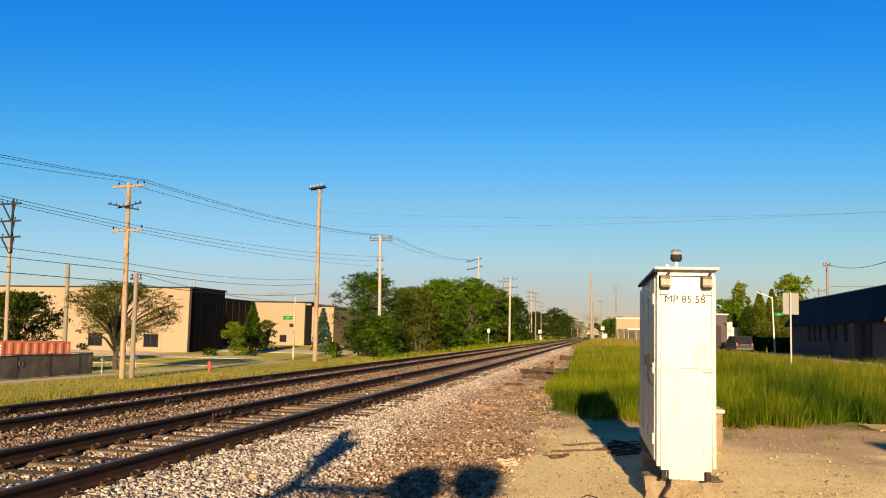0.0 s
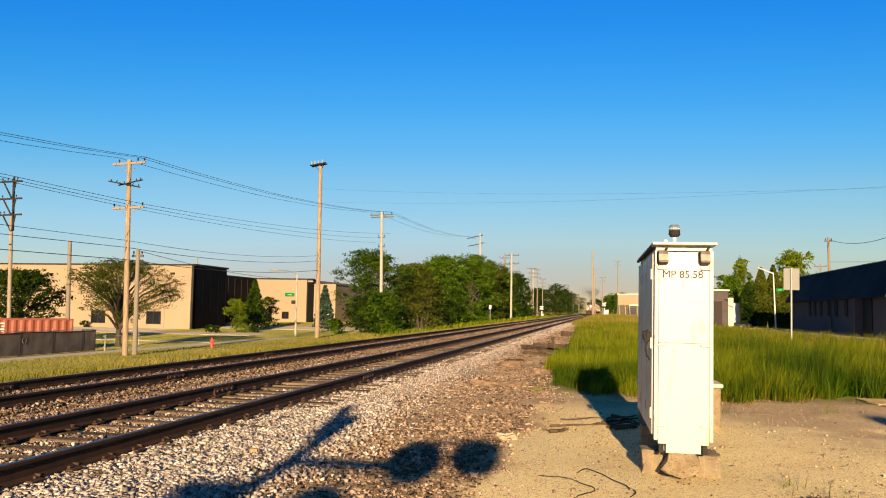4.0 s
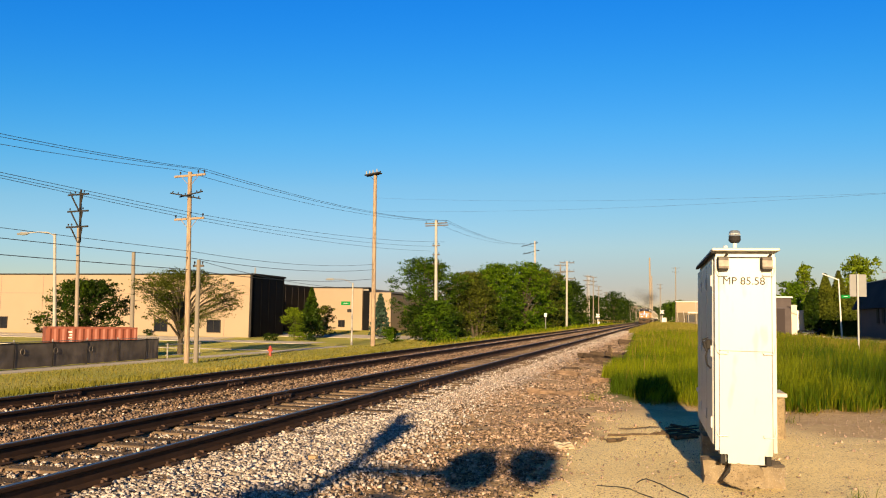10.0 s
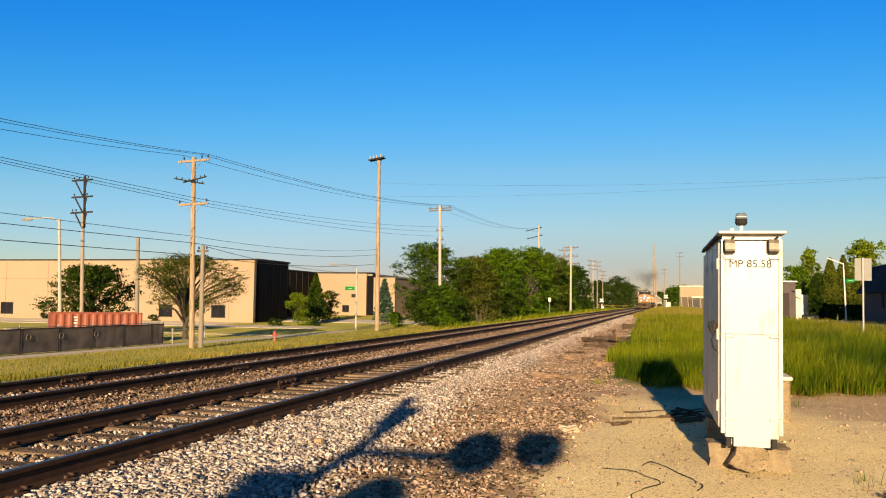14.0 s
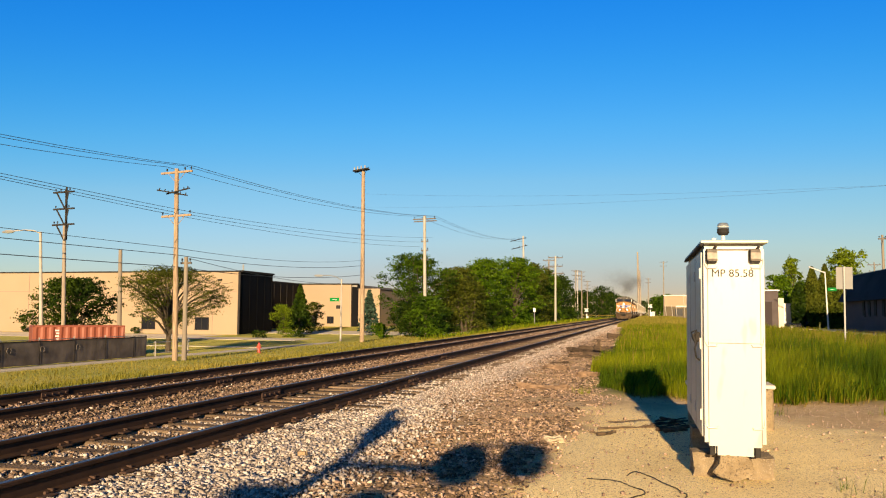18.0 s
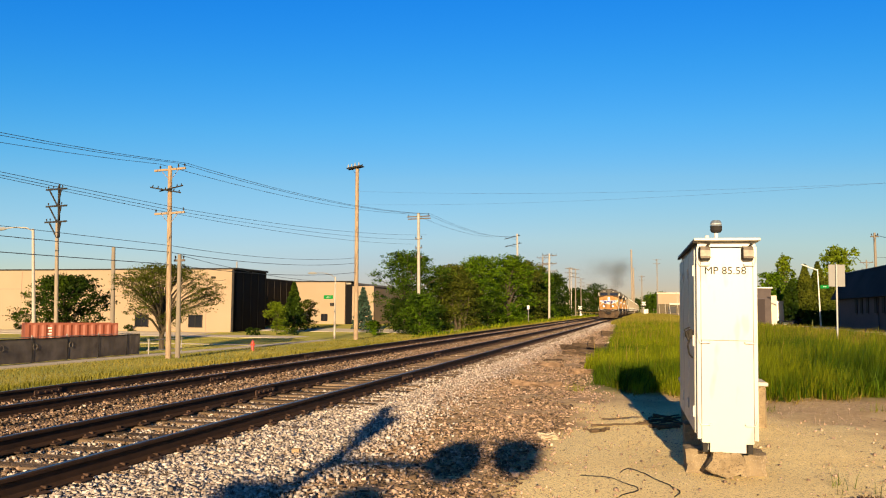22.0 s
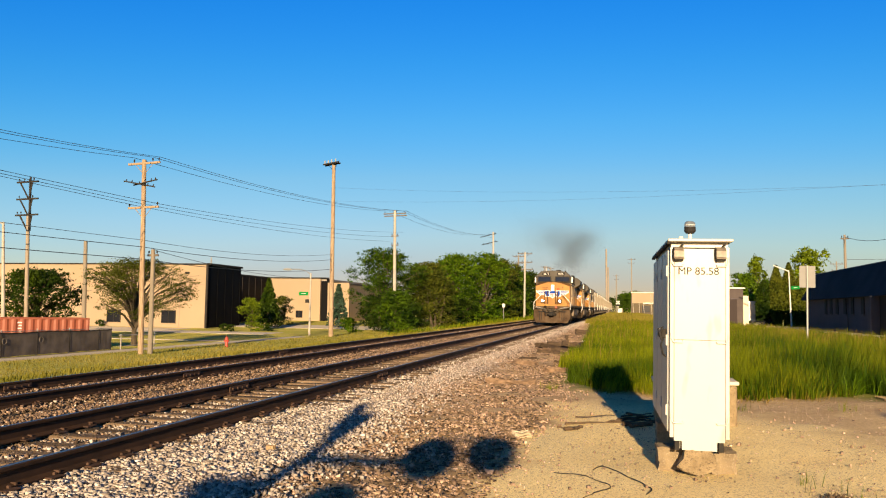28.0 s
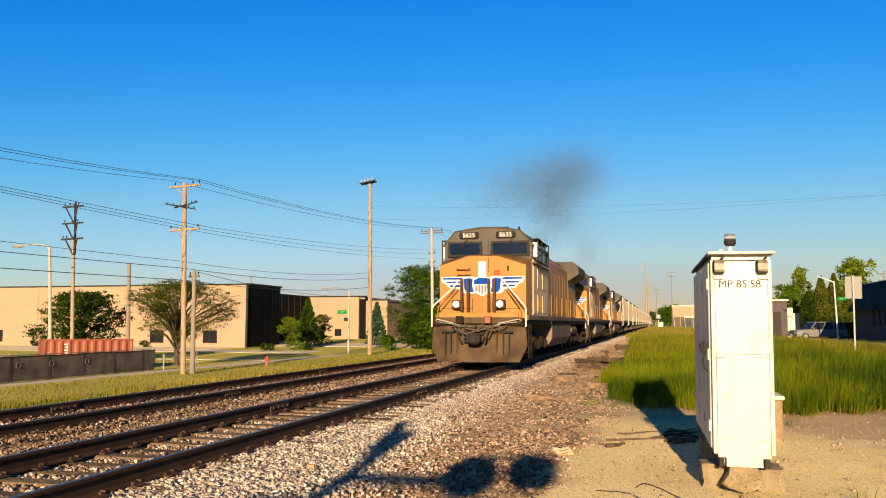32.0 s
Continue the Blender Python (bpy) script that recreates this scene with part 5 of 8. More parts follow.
# ---- tan industrial building ----
def build_tan_building():
    b = thing("industrial_building", Matrix.Translation((0, 0, -1.95)) @ Matrix.Scale(1.23, 4), "low tan panelled industrial building with black glazed end", "building")
    H = 7.12
    x1 = -44.55
    part("wall", Shape().box(((x1 - 100) / 2, 83.7, H / 2), (100 + x1, 0.4, H)), M_BEIGE, b, "long sunlit tan front wall")
    part("rear_wall", Shape().box(((x1 - 100) / 2, 90.8, H / 2), (100 + x1, 0.4, H)), M_BEIGE, b)
    part("roof", Shape().box(((x1 - 100) / 2, 87.3, H - 0.25), (100 + x1 - 0.5, 6.8, 0.3)), M_ROOF_FLAT, b)
    part("coping", Shape().box(((x1 - 100) / 2, 83.65, H + 0.06), (100 + x1 + 0.1, 0.55, 0.14), 0.02), M_BLACK, b, "dark roof edge coping")
    # black glazed end: tall panels between mullions
    part("glazed_end", Shape().box((x1 - 0.1, 87.8, H / 2), (0.25, 8.0, H)), M_DARKGLASS, b, "black glass end wall")
    for k in range(5):
        part("mullion", Shape().box((x1 + 0.05, 84.1 + k * 1.86, H / 2), (0.05, 0.06, H - 0.2), 0.01), M_DARKGLASS, b)
    part("glazed_coping", Shape().box((x1, 87.8, H + 0.08), (0.5, 8.1, 0.2), 0.02), M_BLACK, b)
    part("corner_strip", Shape().box((x1 + 0.02, 83.52, H / 2), (0.25, 0.12, H)), M_BLACK, b)
    # inset joints between panels
    for k in range(8):
        part("panel_joint", Shape().box((x1 - 3.2 - k * 6.1, 83.49, H / 2), (0.05, 0.03, H - 0.3)), M_SUN_PINK, b)
    part("band_joint", Shape().box(((x1 - 100) / 2, 83.49, 4.9), (100 + x1 - 0.4, 0.03, 0.05)), M_SUN_PINK, b)
    # windows
    for wx in (-49.0, -55.8, -77.9, -88.5):
        w = part("window", Shape().box((wx, 83.47, 1.32), (1.62, 0.12, 1.3)), M_WINDOW, b, "dark square window")
        fr = Shape()
        for sx in (-0.82, 0, 0.82):
            fr.box((wx + sx, 83.42, 1.32), (0.07, 0.1, 1.4))
        for sz in (0.65, 1.99):
            fr.box((wx, 83.42, sz), (1.75, 0.1, 0.07))
        part("window_frame", fr, M_BLACK, w)
    part("wall_lamp", Shape().box((-46.9, 83.4, 6.2), (0.5, 0.25, 0.22), 0.04), M_BLACK, b)
    for vx, vy, h in ((-80, 90, 0.5), (-72, 91, 0.35), (-60, 95, 0.4), (-44.9, 85, 0.9), (-92, 90, 0.45)):
        part("roof_vent", Shape().tube((vx, vy, H - 0.1), (vx, vy, H + h), 0.25 if h < 0.8 else 0.08, n=8), M_STEEL, b)
    # recessed dark link
    part("link_wall", Shape().box((-49.4, 101.0, 3.35), (0.3, 20, 6.7)), M_DARKGLASS, b, "shaded dark glazed link")
    part("link_roof", Shape().box((-60, 101.0, 6.55), (21.4, 19.6, 0.25)), M_ROOF_FLAT, b)
    part("link_coping", Shape().box((-49.4, 101.0, 6.75), (0.4, 20, 0.16)), M_BLACK, b)
    for k in range(10):
        part("mullion", Shape().box((-49.22, 92.0 + k * 2, 3.3), (0.05, 0.06, 6.4)), M_BLACK, b)
    for vx, vy in ((-54, 104), (-53, 106)):
        part("roof_unit", Shape().box((vx, vy, 7.2), (1.4, 1.6, 1.2), 0.05), M_PALE, b, "pale rooftop unit")
    # far wing
    part("wing_wall", Shape().box((-45.5, 111.2, 3.35), (7.8, 0.4, 6.7)), M_BEIGE, b, "tan wall of the far wing")
    part("wing_dark_bay", Shape().box((-41.05, 111.5, 3.35), (1.1, 0.3, 6.7)), M_DARKGLASS, b, "tall black glazed bay")
    part("wing_wall", Shape().box((-38.9, 111.2, 3.05), (3.2, 0.4, 6.1)), M_BEIGE, b, "lower tan wall beside the black bay")
    part("wing_roof", Shape().box((-45.1, 121.8, 6.5), (8.6, 21, 0.3)), M_ROOF_FLAT, b)
    part("wing_side", Shape().box((-37.45, 121.6, 3.0), (0.3, 20.6, 6.0)), M_BEIGE, b)
    part("wing_coping", Shape().box((-45, 111.1, 6.76), (9.0, 0.6, 0.14)), M_BLACK, b)
    part("low_wing_roof", Shape().box((-39.0, 121.8, 5.95), (3.4, 20.6, 0.25)), M_ROOF_FLAT, b)
    for wx in (-44.7,):
        w = part("window", Shape().box((wx, 110.98, 1.6), (1.0, 0.1, 1.0)), M_WINDOW, b, "dark square window")
        part("window_frame", Shape().box((wx, 110.93, 1.6), (0.07, 0.08, 1.05)), M_BLACK, w)


build_tan_building()


def slab(name, x0, x1, y0, y1, mat, label, lift=0.02, thick=0.12, category="pavement", n=12):
    """A strip laid on the ground, following its height."""
    s = Shape()
    xs, ys = np.linspace(x0, x1, n), np.linspace(y0, y1, n)
    top = [[(x, y, float(ground_z(x, y)) + lift) for x in xs] for y in ys]
    vs = [p for row in top for p in row] + [(p[0], p[1], p[2] - thick) for row in top for p in row]
    fs = []
    for j in range(n - 1):
        for i in range(n - 1):
            a = j * n + i
            fs.append((a, a + 1, a + n + 1, a + n))
    m = n * n
    ring = [i for i in range(n)] + [j * n + n - 1 for j in range(1, n)] + [(n - 1) * n + i for i in range(n - 2, -1, -1)] + [j * n for j in range(n - 2, 0, -1)]
    for i in range(len(ring)):
        a, c = ring[i], ring[(i + 1) % len(ring)]
        fs.append((a, a + m, c + m, c))
    s.add(vs, fs)
    return tagged(part(name, s, mat), label, category, kind="structure")


slab("street_kerb", -34.3, -33.0, 20, 84, M_PALE, "pale concrete kerb along the lawn", 0.06, 0.3, "kerb", 40)
slab("driveway", -130, -40, 88.5, 94.5, M_PALE, "pale concrete drive before the tan building", 0.03, 0.15, "drive", 30)
slab("parking_apron", -120, -56, 95, 101.5, M_PALE, "pale concrete apron by the building", 0.02, 0.12, "pavement", 30)
slab("side_street", -200, -20, 108, 118, M_PALE, "pale concrete side street meeting the railway", 0.03, 0.15, "street", 40)
slab("footpath", -70, -33, 69.5, 70.8, M_PALE, "narrow pale concrete walk across the lawn", 0.025, 0.12, "path", 24)


# ---- container, fence and hydrant ----
def build_container():
    c = thing("shipping_container", (-40.3, 51.6, -2.35), "rust-red corrugated steel shipping container", "container", turn=46)
    L, W, H = 6.06, 2.44, 2.2
    H = 2.59
    for sy in (-1, 1):
        s = Shape()
        n = 44
        prof = []
        for i in range(n + 1):
            x = -L / 2 + 0.1 + (L - 0.2) * i / n
            prof.append((x, (0.075 if (i % 4) in (0, 1) else 0.0)))
        vs = [(x, sy * (W / 2 - 0.05) + sy * d, z) for z in (0.15, H - 0.1) for x, d in prof]
        fs = [(i, i + 1, n + 2 + i, n + 1 + i) if sy < 0 else (i, n + 1 + i, n + 2 + i, i + 1) for i in range(n)]
        s.add(vs, fs)
        part("side_panel", s, M_RUSTRED, c, "vertical corrugated red side")
    for sx in (-1, 1):
        part("end_wall", Shape().box((sx * (L / 2 - 0.05), 0, H / 2), (0.06, W - 0.1, H - 0.15)), M_RUSTRED, c)
        for sy in (-1, 1):
            part("corner_post", Shape().box((sx * (L / 2 - 0.06), sy * (W / 2 - 0.06), H / 2), (0.12, 0.12, H), 0.01), M_RUSTRED, c)
    for sy in (-1, 1):
        for z in (0.08, H - 0.06):
            part("rail_beam", Shape().box((0, sy * (W / 2 - 0.05), z), (L, 0.1, 0.12), 0.01), M_RUSTRED, c)
    part("roof_sheet", Shape().box((0, 0, H - 0.05), (L - 0.1, W - 0.1, 0.04)), M_RUSTRED, c)
    s = Shape()
    for k, (w, z) in enumerate(((0.42, 2.25), (0.3, 2.05), (0.4, 1.85), (0.25, 1.65))):
        s.box((-1.4, -W / 2 - 0.006, z), (w, 0.006, 0.1))
    part("marking_bars", s, M_WHITE_CLEAN, c, "white unreadable markings")


build_container()


def build_fence():
    f = thing("screened_fence", (-34.6, 8.1, -1.92), "chain-link fence covered with grey windscreen fabric", "fence")
    y = 12.0
    r = random.Random(9)
    while y < 43.5:
        y2 = min(y + 3.0, 43.5)
        s = Shape()
        n = 7
        vs = []
        for z in (0.06, 0.8, 1.46):
            for i in range(n):
                t = i / (n - 1)
                vs.append((r.uniform(-0.008, 0.008), y + (y2 - y) * t, z + (r.uniform(-0.02, 0.02) - 0.05 * math.sin(math.pi * t) * (z > 1))))
        vs2 = [(a - 0.012, b, c) for a, b, c in vs]
        fs = [(j * n + i, j * n + i + 1, (j + 1) * n + i + 1, (j + 1) * n + i) for j in range(2) for i in range(n - 1)]
        s.add(vs, fs)
        s.add(vs2, [q[::-1] for q in fs])
        part("screen_panel", s, M_FENCE_MESH, f)
        part("post", Shape().tube((-0.05, y, 0), (-0.05, y, 1.62), 0.035, n=8), M_STEEL, f)
        part("seam", Shape().box((0.022, y, 0.74), (0.012, 0.05, 1.38)), M_BLACK, f, "dark fabric seam")
        part("top_hem", Shape().box((0.02, (y + y2) / 2, 1.42 + r.uniform(-0.02, 0.02)), (0.01, (y2 - y) * 0.98, 0.05)), M_BLACK, f)
        y = y2
    part("post", Shape().tube((-0.05, 43.5, 0), (-0.05, 43.5, 1.55), 0.04, n=8), M_STEEL, f)
    part("top_rail", Shape().tube((-0.05, 12, 1.5), (-0.05, 43.5, 1.5), 0.022, n=6), M_STEEL, f)
    for yy in (30.6, 33.2, 36.3):
        part("worn_ring", Shape().path([(0.03, yy + 0.17 * math.cos(a), 0.95 + 0.17 * math.sin(a)) for a in np.linspace(0, 6.0, 14)], 0.02, 5), M_FENCE_WORN, f, "worn pale ring on the fabric")
    # gate post and rail by the drive
    g = thing("pipe_gate", (-34.4, 52.2, -1.92), "low pale pipe barrier beside the fence", "gate")
    for z in (0.25, 1.0):
        part("rail", Shape().tube((0, 0, z), (0.2, 4.4, z), 0.035, n=8), M_POLE_PALE, g)
    for yy in (0.05, 4.3):
        part("post", Shape().tube((0.1, yy, 0), (0.1, yy, 1.1), 0.045, n=8), M_POLE_PALE, g)


build_fence()


def build_hydrant():
    h = thing("fire_hydrant", (-30.4, 60.5, float(ground_z(-30.4, 60.5)) - 0.02), "red cast-iron fire hydrant on the grass verge", "hydrant")
    s = Shape()
    s.tube((0, 0, 0), (0, 0, 0.06), 0.17, n=14)
    s.tube((0, 0, 0.06), (0, 0, 0.62), 0.11, 0.105, 14)
    part("barrel", s, M_HYDRANT, h)
    s = Shape()
    s.tube((0, 0, 0.62), (0, 0, 0.68), 0.15, n=14)
    s.tube((0, 0, 0.68), (0, 0, 0.82), 0.12, 0.05, 14)
    s.tube((0, 0, 0.82), (0, 0, 0.88), 0.03, n=6)
    part("bonnet", s, M_HYDRANT, h)
    for d in ((1, 0, 0), (-1, 0, 0), (0, -1, 0)):
        part("outlet", Shape().tube((0, 0, 0.48), tuple(0.2 * q + (0.48 if i == 2 else 0) for i, q in enumerate(d)), 0.065, n=10), M_HYDRANT, h)


build_hydrant()


# ---- right-hand side: low building with a dark mansard roof ----
def build_mansard_building():
    b = thing("shop_building", (17.8, 57, -0.42), "single-storey grey building with a dark blue mansard roof", "building")
    L, W, E, R = 29.0, 22.0, 3.5, 5.55
    # grey long wall and pink end wall carry shade and sun in their colours
    part("wall", Shape().box((0.15, L / 2 + 0.15, E / 2), (0.3, L - 0.32, E)), M_SHADE_GREY, b, "long wall with its shade painted in as dark grey")
    part("end_wall", Shape().box((W / 2, 0.15, E / 2), (W, 0.3, E)), M_SUN_PINK, b, "end wall with sunlight painted in as pale pink")
    part("back_wall", Shape().box((W - 0.15, L / 2, E / 2), (0.3, L, E)), M_SHADE_GREY, b)
    part("far_end_wall", Shape().box((W / 2, L - 0.15, E / 2), (W, 0.3, E)), M_SHADE_GREY, b)
    s = Shape()
    prof = [(-0.55, E - 0.45), (0.75, R), (1.0, R), (1.0, R - 0.4), (-0.3, E - 0.45)]
    s.loft([[(a, min(a, 0.75), b) for a, b in prof], [(a, L + 0.05, b) for a, b in prof]])
    part("mansard", s, M_BLUE_SHINGLE, b, "dark blue sloping metal mansard")
    s = Shape()
    s.loft([[(min(a, 0.75), a - 0.004, b) for a, b in prof], [(W, a - 0.004, b) for a, b in prof]])
    part("end_mansard", s, M_TAN_SHINGLE, b, "weathered tan shingled end mansard")
    part("flat_roof", Shape().box((W / 2 + 0.4, L / 2, R - 0.2), (W - 1, L - 0.2, 0.2)), M_ROOF_FLAT, b)
    part("soffit", Shape().box((-0.2, L / 2 - 0.2, E - 0.44), (0.55, L + 0.4, 0.05)), M_BLACK, b)
    part("ridge_cap", Shape().box((0.85, L / 2 + 0.6, R + 0.03), (0.25, L - 0.6, 0.05)), M_STEEL, b, "pale metal ridge cap")
    # narrow slit windows, doors
    for y in (21.3, 19.5, 17.5, 15.0, 12.8, 10.0):
        w = part("window", Shape().box((-0.02, y, 2.4), (0.1, 0.7, 1.25)), M_BLACK, b, "narrow dark slit window")
        part("window_sill", Shape().box((-0.06, y, 1.72), (0.16, 0.85, 0.08)), M_SHADE_GREY, w)
    for y, wd in ((7.9, 0.9),):
        # no recess is built here; its shade is in the door's black
        d = part("door", Shape().box((-0.03, y, 1.15), (0.1, wd, 2.3)), M_BLACK, b, "dark door with a recess's shade put into its black")
        part("door_frame", Shape().box((-0.06, y, 2.36), (0.14, wd + 0.25, 0.12)), M_SHADE_GREY, d)
    part("entry_pier", Shape().box((-0.3, 6.1, 1.55), (0.6, 0.5, 3.0)), M_SHADE_GREY, b, "projecting entrance pier")
    # flat black sheet painted in for the shade inside the entrance
    part("entry_recess", Shape().box((-0.02, 4.75, 1.55), (0.12, 1.9, 3.0)), M_BLACK, b, "black sheet standing for the shade in the entrance")
    part("downpipe", Shape().tube((-0.1, 14.0, 0), (-0.1, 14.0, 3.0), 0.05, n=8), M_SHADE_GREY, b)
    for x, y, z, l in ((3.0, 10.0, R, 5.0),):
        part("roof_rail", Shape().tube((x, y, z + 0.7), (x + l, y - 6, z + 0.75), 0.03, n=6), M_STEEL, b)
        for t in (0.05, 0.5, 0.95):
            part("rail_post", Shape().tube((x + l * t, y - 6 * t, z - 0.2), (x + l * t, y - 6 * t, z + 1.2), 0.03, n=6), M_STEEL, b)


build_mansard_building()


def build_garage():
    g = thing("garage", (11.6, 101, -0.45), "small grey flat-roofed garage with a dark door", "garage")
    # front and door are coloured dark for shade, the side pale for sunlight
    part("wall", Shape().box((0.9, 2.5, 2.3), (3.0, 5, 4.6)), material("shaded_garage_wall", (0.085, 0.068, 0.064), 0.9, second=(0.065, 0.052, 0.05), scale=1.2, amount=0.5), g, "front wall with its shade painted in as brown-grey")
    part("side_wall", Shape().box((2.75, 4.0, 1.9), (0.9, 5, 3.8)), M_PALE, g, "side wall in a pale tone that stands for sunlight")
    part("roof", Shape().box((0.9, 2.5, 4.66), (3.3, 5.3, 0.14)), M_ROOFEDGE, g)
    part("door", Shape().box((0.75, -0.03, 1.75), (1.9, 0.1, 3.2)), material("shaded_brown_door", (0.035, 0.026, 0.025), 0.8), g, "brown panel door darkened to stand for shade")
    part("door_frame", Shape().box((0.75, -0.02, 3.42), (2.3, 0.12, 0.14)), M_SHADE_GREY, g)
    t = thing("box_trailer", (16.2, 106, -0.45), "white box trailer parked by the garage", "trailer")
    part("box", Shape().box((0, 0, 2.0), (3.2, 5, 2.4), 0.04), M_WHITE_CLEAN, t)
    for y in (-1.2, 0.2):
        for x in (-1.3, 1.3):
            part("wheel", Shape().disc((x, y, 0.45), (1, 0, 0), 0.45, 0.28, 14), M_RUBBER, t)
    part("chassis", Shape().box((0, 0, 0.72), (2.2, 4.6, 0.2)), M_BLACK, t)


build_garage()


def build_traffic_sign():
    s = thing("traffic_sign", pose(8.2, 39.7, -0.4, 0, 0.6, 0), "back of a rectangular aluminium road sign on a steel post", "sign")
    part("post", Shape().box((0, -0.04, 1.92), (0.075, 0.06, 3.9), 0.01), M_STEEL, s, "pale galvanised steel post")
    part("panel", Shape().box((0.02, 0.02, 3.36), (0.68, 0.012, 0.98), 0.004), M_SIGN_BACK, s, "bare grey sign back")


build_traffic_sign()
street_lamp((16.75, 88.0), 6.1, -1.45, "thin pale leaning street lamp with a green street sign", (0.55, 4.35, 0.8, 0.32), lean=(-1.8, 0), r=0.085, arm_rise=0.55, head=False, mat=M_WHITE_CLEAN)
pole("utility_pole", (23.6, 95.0), 10.3, 0.17, 0.12, M_POLE_GREY, "grey wooden pole behind the low building", ((9.9, 0.4, 0.0, (-0.3, 0.3), 0),), lean=(-0.3, 0))
pole("utility_pole", (40.6, 170.0), 12.0, 0.15, 0.11, M_POLE_GREY, "distant thin pole with crossarms", ((11.5, 1.2, 0.0, (-1, 1), 0), (10.2, 0.9, 0.0, (-0.8, 0.8), 0)))
pole("utility_pole", (24.3, 75.0), 9.8, 0.15, 0.12, M_POLE_GREY, "grey-brown wooden pole behind the low building", ((9.4, 0.5, 0.0, (-0.4, 0.4), 0),))
wire("service_line", (23.6, 95, 9.6), (24.4, 75, 8.6), 0.7, 0.03, "dark service cable between poles")
wire("service_line", (23.6, 95, 7.2), (60, 70, 7.4), 0.4, 0.02, "dark service cable between poles")
slab("kerb_strip", 14.9, 17.4, 52, 90, M_PALE, "pale concrete walk beside the low building", 0.27, 0.6, "path", 24)
slab("side_road", 9.5, 90, 92.5, 99.5, M_PALE, "pale concrete side street across the field", 0.18, 0.4, "street", 30)
slab("road_kerb", 9.5, 90, 92.0, 92.4, M_PALE, "pale concrete kerb of the side street", 0.30, 0.5, "kerb", 30)
slab("field_path", -1.8, 12.0, 40.0, 41.2, M_PALE, "worn pale path across the grass", 0.02, 0.1, "path", 12)

# ---- far end of the line: poles, crossing, low tan building, billboard ----
pole("tall_mast", (-4.6, 305.0), 23.5, 0.4, 0.27, M_POLE_WEATHERED, "tall bright wooden poles beside the far crossing", (), lean=(-0.6, 0))
pole("tall_mast", (-4.1, 318.0), 17.5, 0.3, 0.22, M_POLE_WEATHERED, "tall bright wooden poles beside the far crossing", (), lean=(-0.8, 0))
pole("utility_pole", (-1.6, 400.0), 18.0, 0.25, 0.18, M_POLE_GREY, "distant pole with two crossarms", ((17.5, 1.4, 0, (-1.2, 1.2), 0), (15.8, 1.2, 0, (-1.0, 1.0), 0)))
pole("utility_pole", (5.4, 400.0), 25.8, 0.26, 0.2, M_POLE_GREY, "distant pole with two crossarms", ((25.4, 1.9, 0, (-1.6, 1.6), 0), (23.6, 1.6, 0, (-1.4, 1.4), 0)))


